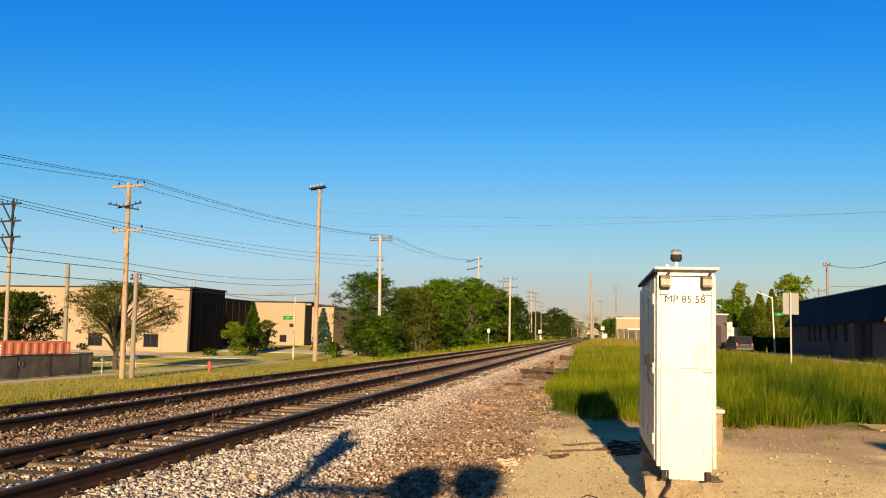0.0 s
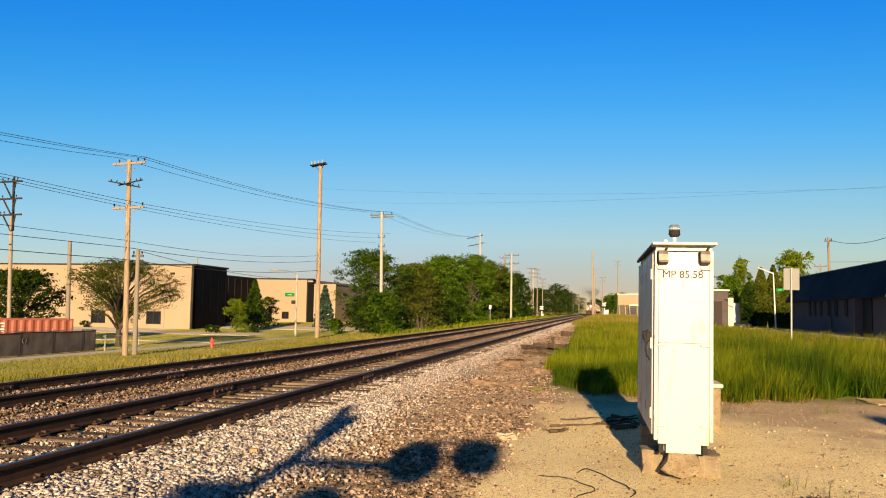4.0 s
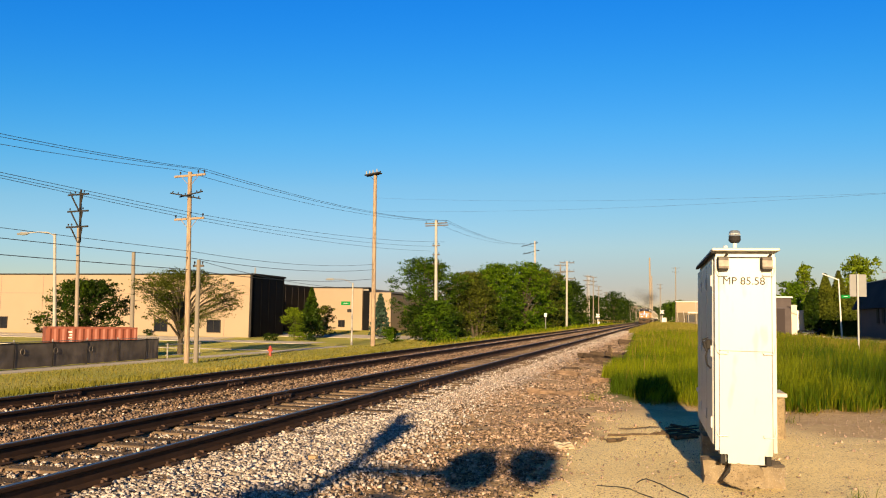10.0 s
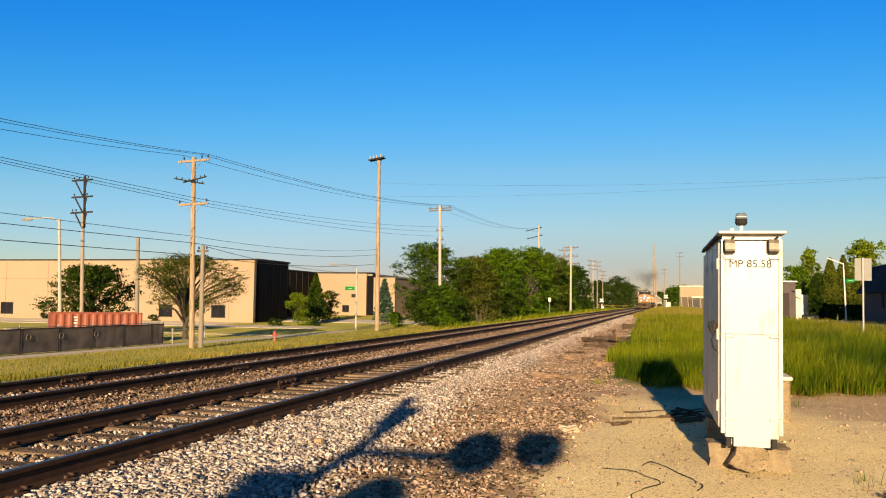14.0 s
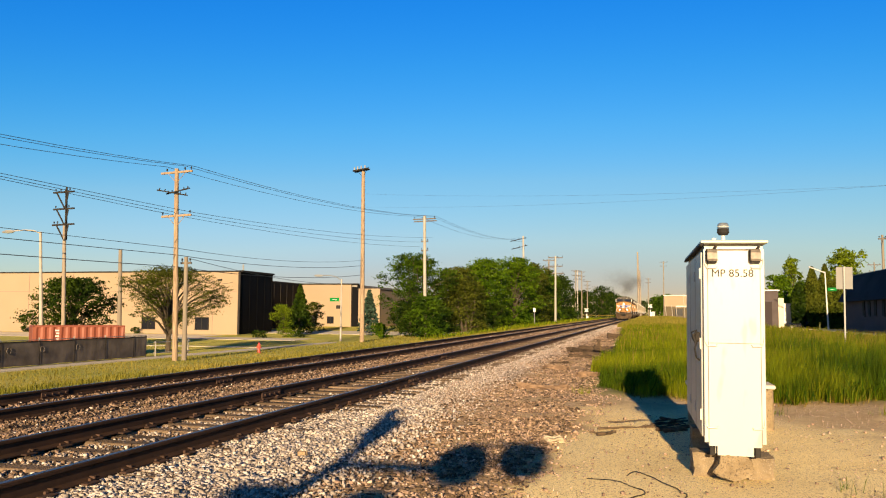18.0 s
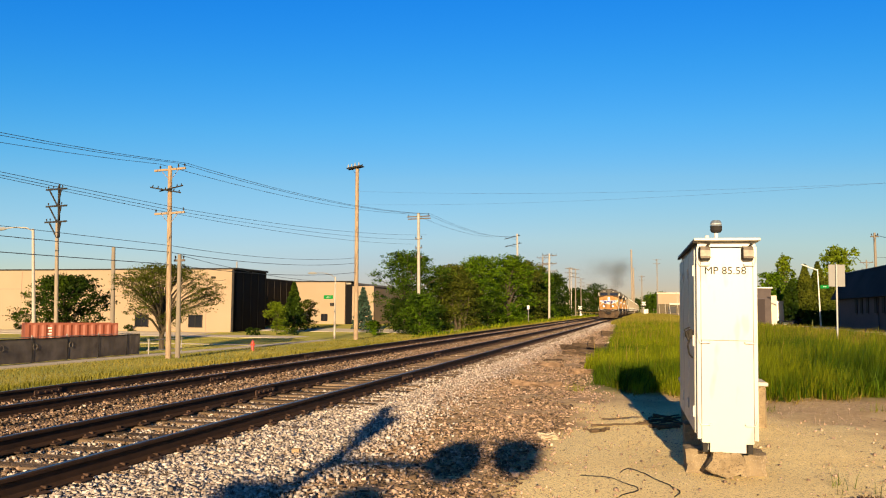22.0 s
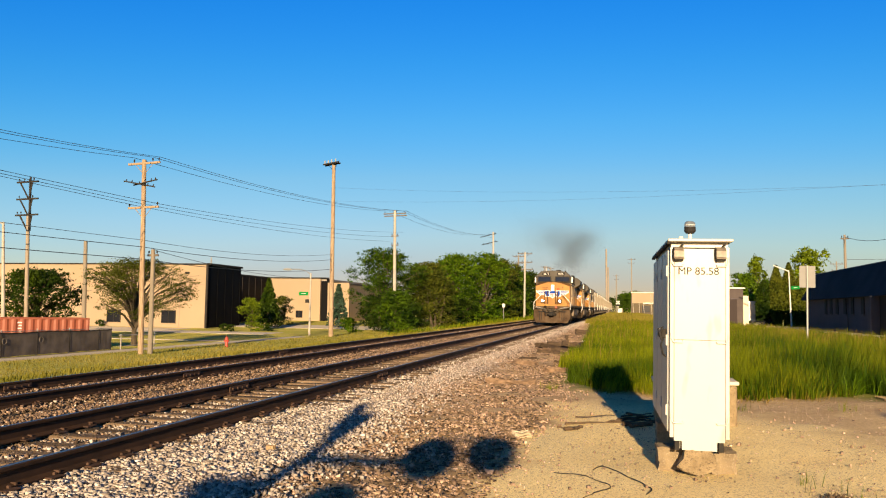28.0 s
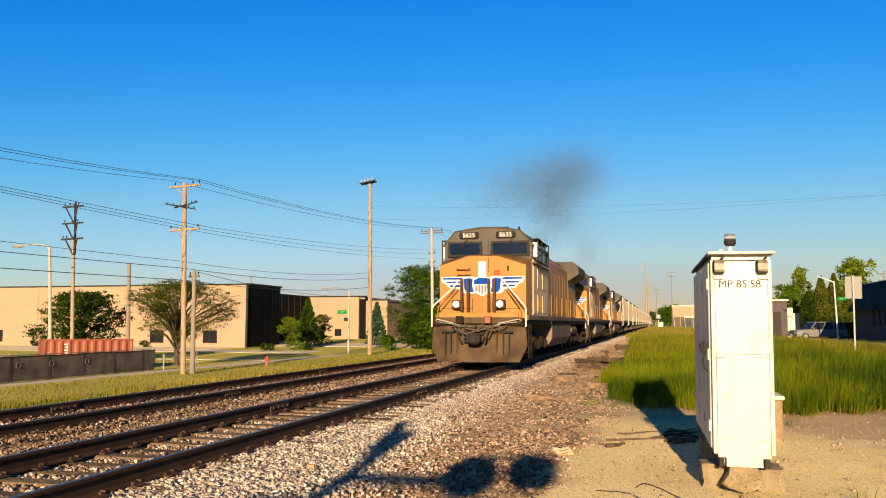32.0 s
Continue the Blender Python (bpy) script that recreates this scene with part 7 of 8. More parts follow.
    base = [(-cw, T, 1.6), (cw, T, 1.6), (cw, T, 3.5), (cw, T + 0.1, 4.05), (1.08, T + 0.15, 4.5), (-1.08, T + 0.15, 4.5), (-cw, T + 0.1, 4.05), (-cw, T, 3.5)]
    rear = [(x, 5.9, z + (0.06 if z > 4.3 else 0)) for x, _, z in base]
    s.loft([base, rear])
    cabo = part("cab", s, (M_LOCO_GREY,), c, "grey upper cab")
    part("cab_side", Shape().box((cw + 0.004, 3.9, 2.6), (0.012, 3.9, 1.95)), M_SIDE, cabo, "yellow cab side sheet")
    part("cab_side", Shape().box((-cw - 0.004, 3.9, 2.6), (0.012, 3.9, 1.95)), M_SIDE, cabo, "yellow cab side sheet")
    part("cab_roof", Shape().prism([(-1.52, 4.06), (-1.1, 4.56), (-0.3, 4.68), (0.3, 4.68), (1.1, 4.56), (1.52, 4.06), (1.46, 4.02), (-1.46, 4.02)], "y", T + 0.05, 6.0), M_LOCO_GREY, cabo)
    for x0, x1 in ((-1.36, -0.16), (0.10, 1.42)):
        ga = part("windshield_gasket", Shape().prism([(x0, 3.69), (x1, 3.66 if x1 > 0 else 3.72), (x1 - 0.02, 4.2), (x0 + 0.03, 4.2)] if x0 > 0 else [(x0, 3.66), (x1, 3.72), (x1 - 0.03, 4.2), (x0 + 0.02, 4.2)], "y", T + 0.0, T + 0.04), M_BLACK, cabo, "black window surround")
        ga.matrix_basis = pose(0, -0.03, 0)
        part("windshield", Shape().prism([(x0 + 0.14, 3.76), (x1 - 0.14, 3.76), (x1 - 0.09, 3.8), (x1 - 0.1, 4.09), (x1 - 0.15, 4.13), (x0 + 0.15, 4.13), (x0 + 0.1, 4.09), (x0 + 0.09, 3.8)], "y", T - 0.035, T - 0.02), M_SCREEN_GLASS, ga, "windshield with the sky's reflection painted in dark blue")
        part("wiper", Shape().path([((x0 + x1) / 2 + 0.1, T - 0.06, 4.3), ((x0 + x1) / 2 - 0.1, T - 0.06, 4.0)], 0.014, 5), M_BLACK, ga)
        xm = -0.62 if x0 < 0 else 0.62
        nb = part("number_board", Shape().box((xm, T + 0.02, 4.42), (0.66, 0.12, 0.24), 0.05), M_BLACK, cabo, "black lit number board")
        words("number", "5635", 0.215, M_WHITE_CLEAN, nb, pose(xm, T - 0.045, 4.415, 90, 0, 0), "white road number")
    # open side windows with a wind deflector and a sunshade
    for sx in (-1, 1):
        for y0 in (2.35, 3.3, 4.25):
            part("side_window", Shape().box((sx * (cw + 0.005), y0 + 0.42, 3.92), (0.02, 0.82, 0.62), 0.004), M_WINDOW, cabo)
            fr2 = Shape()
            for yy in (y0 - 0.02, y0 + 0.86):
                fr2.box((sx * (cw + 0.02), yy, 3.92), (0.03, 0.05, 0.72))
            for zz in (3.58, 4.26):
                fr2.box((sx * (cw + 0.02), y0 + 0.42, zz), (0.03, 0.9, 0.05))
            part("window_frame", fr2, M_BLACK, cabo)
        part("wind_deflector", Shape().box((sx * (cw + 0.07), 2.3, 3.92), (0.2, 0.03, 0.5), 0.01), M_WHITE_CLEAN, cabo, "white wing window")
        part("sunshade", Shape().box((sx * (cw + 0.08), 3.75, 4.3), (0.14, 3.0, 0.03), 0.008), M_LOCO_GREY, cabo)
    for sx in (-1, 1):
        X = sx * (cw + 0.014)
        cdoor = part("cab_door", Shape().box((X, 2.45, 2.62), (0.03, 0.72, 1.86), 0.01), M_SIDE, cabo, "dusty yellow cab door")
        part("door_handle", Shape().box((X + sx * 0.03, 2.2, 2.45), (0.03, 0.16, 0.04), 0.008), M_POST, cdoor)
        for y0, wd, z0, h in ((3.55, 1.0, 2.05, 0.62), (4.75, 1.0, 2.05, 0.62), (3.55, 1.0, 2.95, 0.7), (4.75, 1.0, 2.95, 0.7)):
            part("side_hatch", Shape().box((X, y0, z0), (0.026, wd, h), 0.008), M_SIDE, cabo)
        for k in range(7):
            part("side_louvre", Shape().box((X + sx * 0.016, 3.2 + k * 0.12, 2.05), (0.02, 0.05, 0.46), 0.006), M_ORANGE_DIRTY, cabo)
        part("side_rail", Shape().box((X + sx * 0.02, 3.9, 3.42), (0.05, 4.0, 0.05), 0.01), M_POST, cabo)
        # open frame of bars outside the windows
        for y0 in (2.2, 3.1, 4.0, 4.9):
            part("guard_bar", Shape().tube((sx * (cw + 0.16), y0, 3.5), (sx * (cw + 0.16), y0, 4.3), 0.022, n=6), M_BLACK, cabo)
        for z in (3.52, 3.92, 4.3):
            part("guard_bar", Shape().tube((sx * (cw + 0.16), 2.2, z), (sx * (cw + 0.16), 4.9, z - 0.04), 0.02, n=6), M_BLACK, cabo)
    for x, y in ((-0.1, 2.4), (0.95, 2.6), (-0.9, 2.9)):
        part("antenna", Shape().tube((x, y, 4.5), (x, y, 4.78), 0.06, 0.03, 8), M_SOOT, cabo)
    horn = Shape()
    for k in (-1, 0, 1):
        horn.tube((0.35 + k * 0.1, 3.4, 4.72), (0.35 + k * 0.12, 2.95, 4.76), 0.03, 0.08, 8)
    horn.box((0.35, 3.42, 4.68), (0.34, 0.1, 0.1), 0.02)
    part("air_horn", horn, M_SOOT, cabo)
    part("roof_drip", Shape().path([(-1.53, T + 0.03, 4.05), (-1.11, T + 0.03, 4.57), (-0.3, T + 0.03, 4.69), (0.3, T + 0.03, 4.69), (1.11, T + 0.03, 4.57), (1.53, T + 0.03, 4.05)], 0.022, 5), M_HOSE, cabo, "pale roof edge bead")
    part("cab_pillar", Shape().box((-0.03, T - 0.012, 3.95), (0.16, 0.02, 0.6), 0.006), M_LOCO_GREY, cabo)
    # behind the cab: equipment cabinets and long hood
    part("electrical_cabinet", Shape().box((0.0, 7.4, 2.95), (2.3, 2.9, 2.7), 0.04), M_ORANGE_DIRTY, c, "dusty yellow equipment cabinet")
    for k in range(3):
        part("cabinet_door", Shape().box((1.165, 6.5 + k * 0.92, 2.9), (0.03, 0.85, 2.3), 0.006), M_SIDE, c)
    part("cabinet_roof", Shape().box((0.0, 7.4, 4.36), (2.2, 2.9, 0.14), 0.03), M_LOCO_GREY, c)
    part("blower_housing", Shape().box((0, 7.0, 4.5), (1.9, 1.5, 0.2), 0.08), M_LOCO_GREY, c)
    part("long_hood", Shape().prism([(-0.92, 1.65), (0.92, 1.65), (0.92, 4.1), (0.7, 4.36), (-0.7, 4.36), (-0.92, 4.1)], "y", 8.8, 17.6), OR, c, "long yellow engine hood")
    for k in range(8):
        part("hood_door", Shape().box((0.93, 9.4 + k * 1.05, 2.75), (0.03, 0.95, 1.9), 0.008), OR, c)
    part("hood_roof", Shape().box((0, 13.2, 4.4), (1.3, 8.6, 0.1), 0.02), M_LOCO_GREY, c)
    part("exhaust_stack", Shape().box((0, 12.4, 4.52), (0.55, 1.0, 0.22), 0.03), M_SOOT, c)
    rd = Shape()
    rd.prism([(-0.95, 1.65), (0.95, 1.65), (0.95, 3.62), (1.5, 3.98), (1.5, 4.4), (1.2, 4.66), (-1.2, 4.66), (-1.5, 4.4), (-1.5, 3.98), (-0.95, 3.62)], "y", 17.6, 21.4)
    rad = part("radiator_housing", rd, M_LOCO_GREY, c, "flared grey radiator section")
    for k in range(9):
        part("radiator_louvre", Shape().box((1.51, 17.95 + k * 0.4, 4.18), (0.03, 0.3, 0.32)), M_BLACK, rad)
    part("rear_hood_side", Shape().box((0.955, 19.5, 2.5), (0.02, 3.7, 1.6)), OR, c)
    for sx in (-1, 1):
        handrail(c, [(sx * 1.42, 5.4, 1.65), (sx * 1.42, 5.4, 2.55), (sx * 1.42, 21.6, 2.55), (sx * 1.42, 21.6, 1.65)], M_WHITE_CLEAN if not lead else M_ORANGE, 0.02)
        for k in range(9):
            part("stanchion", Shape().tube((sx * 1.42, 7.2 + k * 1.75, 1.6), (sx * 1.42, 7.2 + k * 1.75, 2.55), 0.018, n=6), M_ORANGE, c)
    # tank and trucks
    part("fuel_tank", Shape().prism([(-1.2, 0.42), (1.2, 0.42), (1.42, 0.75), (1.42, 1.3), (-1.42, 1.3), (-1.42, 0.75)], "y", 7.4, 14.2), M_TANK, c, "dusty grey fuel tank")
    part("air_reservoir", Shape().tube((1.25, 14.5, 1.05), (1.25, 17.0, 1.05), 0.2, n=12), M_TANK, c)
    part("red_flag_tag", Shape().box((1.44, 6.9, 1.42), (0.03, 0.22, 0.2), 0.01), M_HYDRANT, c, "small red marker")
    sets = []
    for y in (4.6, 17.7):
        _, s2 = bogie(c, y, 3, 1.85)
        sets += s2
    # rear platform
    part("rear_plate", Shape().box((0, L - 0.45, 0.95), (2.9, 0.12, 1.3), 0.02), M_SOOT, c)
    for sx in (-1, 1):
        for z in (0.42, 0.74, 1.06):
            part("step", Shape().box((sx * 1.42, L - 0.85, z), (0.24, 0.5, 0.03)), M_SOOT, c)
        handrail(c, [(sx * 1.45, L - 0.5, 0.9), (sx * 1.45, L - 0.5, 2.5), (sx * 0.8, L - 0.45, 2.6), (sx * 0.8, L - 0.45, 1.6)], M_WHITE_CLEAN, 0.022)
    part("rear_coupler", Shape().box((0, L - 0.15, 0.88), (0.32, 0.6, 0.32), 0.06), M_BLACK, c)
    # the body sits a little lower than its drawing
    for ob in c.children_recursive:
        m = ob.matrix_basis.copy()
        m.translation.z *= 0.955
        if ob.name.startswith("wheelset"):
            continue
        turned = ob.name.startswith("number") and not ob.name.startswith("number_board")
        ob.matrix_basis = m
        if not turned:
            for v in ob.data.vertices:
                v.co.z *= 0.955
    return c, sets


def build_hopper():
    L = 16.8
    c = thing("covered_hopper_car", pose(0, 0, 0), "pale grey covered hopper car with rounded ribbed sides", "rail car", "hopper cars")
    prof = [(-1.35, 1.55), (1.35, 1.55), (1.55, 2.2), (1.6, 3.0), (1.5, 3.8), (1.15, 4.25), (0.4, 4.4), (-0.4, 4.4), (-1.15, 4.25), (-1.5, 3.8), (-1.6, 3.0), (-1.55, 2.2)]
    body = Shape()
    body.prism(prof, "y", 2.0, L - 2.0)
    part("body", body, M_HOPPER, c)
    for y in (2.0, L - 2.0):
        e = Shape()
        out = 1 if y > 5 else -1
        e.prism([(x, z) for x, z in prof], "y", y - 0.06, y + 0.06)
        part("end_sheet", e, M_HOPPER, c)
        la = Shape()
        yy = y + out * 1.2
        for sx in (-1, 1):
            for o in (-0.22, 0.22):
                la.tube((sx * 1.5, yy + o, 1.1), (sx * 1.5, yy + o, 4.2), 0.025, n=5)
            for k in range(9):
                la.tube((sx * 1.5, yy - 0.22, 1.25 + k * 0.34), (sx * 1.5, yy + 0.22, 1.25 + k * 0.34), 0.018, n=5)
        part("ladder", la, M_WHITE_CLEAN, c)
        ep = Shape()
        ep.box((0, y + out * 1.75, 1.15), (2.9, 0.2, 0.3), 0.02)
        for sx in (-1, 1):
            ep.tube((sx * 1.3, y + out * 0.05, 3.6), (sx * 1.35, y + out * 1.7, 1.2), 0.06, n=6)
        part("end_frame", ep, M_HOPPER_DARK, c)
    for k in range(3):
        yc = 4.2 + k * 4.2
        h = Shape()
        h.loft([[(-1.35, yc - 1.95, 1.56), (1.35, yc - 1.95, 1.56), (1.35, yc + 1.95, 1.56), (-1.35, yc + 1.95, 1.56)], [(-0.6, yc - 0.45, 0.55), (0.6, yc - 0.45, 0.55), (0.6, yc + 0.45, 0.55), (-0.6, yc + 0.45, 0.55)]][::-1])
        hb = part("hopper_bay", h, M_HOPPER, c)
        part("outlet_gate", Shape().box((0, yc, 0.5), (1.7, 1.0, 0.16), 0.02), M_HOPPER_DARK, hb)
    for k in range(9):
        y = 2.6 + k * 1.45
        for sx in (-1, 1):
            r = Shape()
            r.path([(sx * 1.37, y, 1.6), (sx * 1.57, y, 2.2), (sx * 1.62, y, 3.0), (sx * 1.52, y, 3.8), (sx * 1.17, y, 4.26)], 0.045, 5)
            part("side_rib", r, M_HOPPER, c)
    part("side_sill", Shape().box((1.42, L / 2, 1.5), (0.12, L - 2, 0.24), 0.01), M_HOPPER_DARK, c)
    part("side_sill", Shape().box((-1.42, L / 2, 1.5), (0.12, L - 2, 0.24), 0.01), M_HOPPER_DARK, c)
    part("hatch_trough", Shape().box((0, L / 2, 4.45), (0.7, L - 4.6, 0.16), 0.03), M_HOPPER, c)
    for sx in (-1, 1):
        part("running_board", Shape().box((sx * 0.85, L / 2, 4.52), (0.5, L - 2.2, 0.05)), M_STEEL, c)
    part("centre_sill", Shape().box((0, L / 2, 1.0), (0.4, L - 0.6, 0.4), 0.02), M_HOPPER_DARK, c)
    for y in (0.0, L):
        part("coupler", Shape().box((0, y, 0.88), (0.3, 0.7, 0.3), 0.05), M_BLACK, c)
    for y in (2.1, L - 2.1):
        bogie(c, y, 2, 1.75, r=0.46, mat=M_HOPPER_DARK)
    return c


lead_loco, lead_wheels = build_locomotive("lead freight locomotive in yellow-orange and grey with headlights lit", True)
second_loco, second_wheels = build_locomotive("dusty yellow freight locomotive coupled behind the leader", False)
third_loco, third_wheels = build_locomotive("dusty yellow freight locomotive coupled third in line", False)
train = [(lead_loco, 0.0), (second_loco, 22.6), (third_loco, 45.2)]
first_hopper = build_hopper()
train.append((first_hopper, 68.0))
for k in range(1, 17):
    train.append((copy_thing(first_hopper, pose(0, 0, 0)), 68.0 + 17.4 * k))


# ---- exhaust smoke: a drifting cloud of soot flecks ----
def build_smoke():
    smoke = thing("exhaust_smoke", pose(0, 0, 0), "thin dark diesel smoke above the locomotives", "smoke", kind="stuff")
    puffs = []
    rs = np.random.RandomState(21)
    tet = np.array([(1, 0, 0), (-0.5, 0.87, 0), (-0.5, -0.87, 0)])
    tri = np.array([(0, 1, 2)])
    for (x, y, z, sx, sy, sz, n0) in ((0.1, 12.6, 5.4, 0.4, 0.5, 0.4, 500), (0.5, 13.4, 6.6, 0.85, 0.9, 0.75, 2600), (0.9, 14.2, 7.8, 1.15, 1.3, 0.95, 5500), (1.8, 15.0, 8.4, 1.05, 1.5, 0.95, 3600), (-0.9, 15.2, 8.0, 1.25, 1.6, 0.95, 3600), (-2.6, 19.0, 8.9, 1.9, 2.6, 1.1, 2800), (0.3, 19.0, 9.7, 2.2, 2.6, 1.1, 2200), (0.2, 36, 6.6, 0.7, 1.0, 0.8, 900), (0.0, 39, 8.2, 1.1, 2.0, 1.0, 700)):
        n = n0 * 14
        p = rs.normal(0, 1, (n, 3)) * (sx, sy, sz)
        sub = rs.normal(0, 0.55, (14, 3)) * (sx, sy, sz)
        p = p * 0.7 + sub[rs.randint(0, 14, n)]
        q = rs.normal(0, 1, (n, 3, 3))
        q, _ = np.linalg.qr(q)
        v = np.einsum("kj,nji->nki", tet, q) * rs.uniform(0.012, 0.0225, (n, 1, 1)) + p[:, None]
        f = (tri[None] + 3 * np.arange(n)[:, None, None]).reshape(-1, 3)
        ob = new("smoke_puff", arrays_mesh("smoke_puff", v.reshape(-1, 3), f, M_SMOKE))
        ob.parent = smoke
        ob.matrix_basis = pose(x, y, z)
        ob["kind"] = "stuff"
        puffs.append((ob, (x, y, z)))
    return smoke, puffs


smoke, puffs = build_smoke()


# ---- trees and grass ----
def quads(centres, size, rs, flat=0.0):
    """One leaf-like quad, folded along its middle, at each centre."""
    n = len(centres)
    a = rs.normal(0, 1, (n, 3))
    a[:, 2] *= 1 - flat
    a /= np.linalg.norm(a, axis=1)[:, None]
    b = np.cross(a, rs.normal(0, 1, (n, 3)))
    b /= np.linalg.norm(b, axis=1)[:, None]
    s = size[:, None]
    v = np.stack([centres - a * s, centres - b * s * 0.55, centres + a * s, centres + b * s * 0.55], 1)
    f = np.arange(4 * n).reshape(n, 4)
    return v.reshape(-1, 3), f


def crown_points(blobs, n, rs, fill=0.35, sprays=30):
    """Leaf places: flat sprays set round ragged ellipsoids with dark gaps between them, and some loose leaves within."""
    w = np.array([b[3] * b[4] for b in blobs])
    k = rs.choice(len(blobs), n, p=w / w.sum())
    B = np.array(blobs)
    d = rs.normal(0, 1, (len(blobs), sprays, 3))
    d[..., 2] += 0.25
    d /= np.linalg.norm(d, axis=2)[..., None]
    rad = rs.normal(0.92, 0.14, (len(blobs), sprays, 1))
    seat = B[:, None, :3] + d * rad * B[:, None, [3, 3, 4]]
    wide = rs.uniform(0.10, 0.24, (len(blobs), sprays, 1)) * B[:, None, [3, 3, 4]]
    q = rs.randint(0, sprays, n)
    p = seat[k, q] + rs.normal(0, 1, (n, 3)) * wide[k, q] * (1.0, 1.0, 0.62)
    loose = rs.uniform(0, 1, n) < fill * 0.55
    e = rs.normal(0, 1, (n, 3))
    e /= np.linalg.norm(e, axis=1)[:, None]
    inner = B[k][:, :3] + e * rs.uniform(0.2, 1.0, (n, 1)) * B[k][:, [3, 3, 4]]
    return np.where(loose[:, None], inner, p)


def tree(name, x, y, h, spread, leaf, label, seed, n=2600, size=0.28, low=0.18, trunk=0.25, blobs=9, category="tree", group="trees by the line", squash=1.0, multi=1, sparse=0.0, puff=1.0):
    rs = np.random.RandomState(seed)
    z = float(ground_z(x, y)) - 0.1
    t = thing(name, (x, y, z), label, category, group)
    bl = []
    limbs = []
    for k in range(blobs):
        u = (k + 0.5) / blobs
        hh = h * (low + (0.98 - low) * u ** 0.8)
        span = spread * math.sin(math.pi * min(0.97, 0.22 + 0.72 * u)) ** 0.7
        a = k * 2.4 + rs.uniform(-0.5, 0.5)
        r = span * rs.uniform(0.25, 0.62 + 0.6 * (1 - puff))
        bs = spread * puff * rs.uniform(0.34, 0.52)
        c = (r * math.cos(a), r * math.sin(a), min(hh, h - bs * 0.62))
        bl.append((*c, bs, bs * 0.72 * squash))
        limbs.append(c)
    bl.append((0, 0, h * 0.86, spread * 0.33, h * 0.14))
    s = Shape()
    for m in range(multi):
        ox = (m - (multi - 1) / 2) * 0.5
        pts = [(ox, 0, 0), (ox * 1.5 + rs.uniform(-0.1, 0.1), rs.uniform(-0.1, 0.1), h * 0.25), (ox * 2.2 + rs.uniform(-0.3, 0.3), rs.uniform(-0.2, 0.2), h * 0.5), (ox * 2.6, 0, h * 0.82)]
        s.path(pts, trunk, 8, r_end=trunk * 0.25)
    for c in limbs:
        z0 = max(h * 0.12, c[2] * 0.45)
        mid = (c[0] * 0.45, c[1] * 0.45, z0 + (c[2] - z0) * 0.65)
        s.path([(0, 0, z0), mid, c, (c[0] * 1.25, c[1] * 1.25, c[2] + 0.3)], trunk * 0.45, 6, r_end=trunk * 0.08)
    part("trunk", s, M_BARK, t, "grey-brown trunk and limbs")
    p = crown_points(bl, int(n * 2.3), rs, 0.25 + sparse)
    p = p[p[:, 2] > h * low * 0.5]
    v, f = quads(p, rs.uniform(0.5, 1.35, len(p)) * size * 0.56, rs)
    cr = new("crown", arrays_mesh("crown", v, f, leaf))
    cr.parent = t
    return t


def conifer(name, x, y, h, r, leaf, label, seed, n=1600, size=0.22, column=False, category="tree", group="evergreens"):
    rs = np.random.RandomState(seed)
    z = float(ground_z(x, y)) - 0.1
    t = thing(name, (x, y, z), label, category, group)
    part("trunk", Shape().tube((0, 0, 0), (0, 0, h * 0.9), r * 0.12, r * 0.02, 7), M_BARK, t)
    u = rs.uniform(0, 1, n) ** (0.9 if column else 0.75)
    zz = 0.05 * h + u * 0.95 * h
    prof = (np.minimum(1, (1 - u) * 3.2 + 0.12) * np.minimum(1, 0.75 + u)) if column else (1 - u) ** 0.9 + 0.04
    if not column:
        prof = prof * (0.72 + 0.28 * np.abs(np.sin(u * 26)))
    a = rs.uniform(0, 6.283, n)
    rr = r * prof * np.where(rs.uniform(0, 1, n) < 0.3, rs.uniform(0.3, 0.9, n), rs.normal(0.97, 0.07, n))
    p = np.stack([rr * np.cos(a), rr * np.sin(a), zz], -1)
    v, f = quads(p, rs.uniform(0.6, 1.3, n) * size, rs, 0.0)
    cr = new("crown", arrays_mesh("crown", v, f, leaf))
    cr.parent = t
    return t


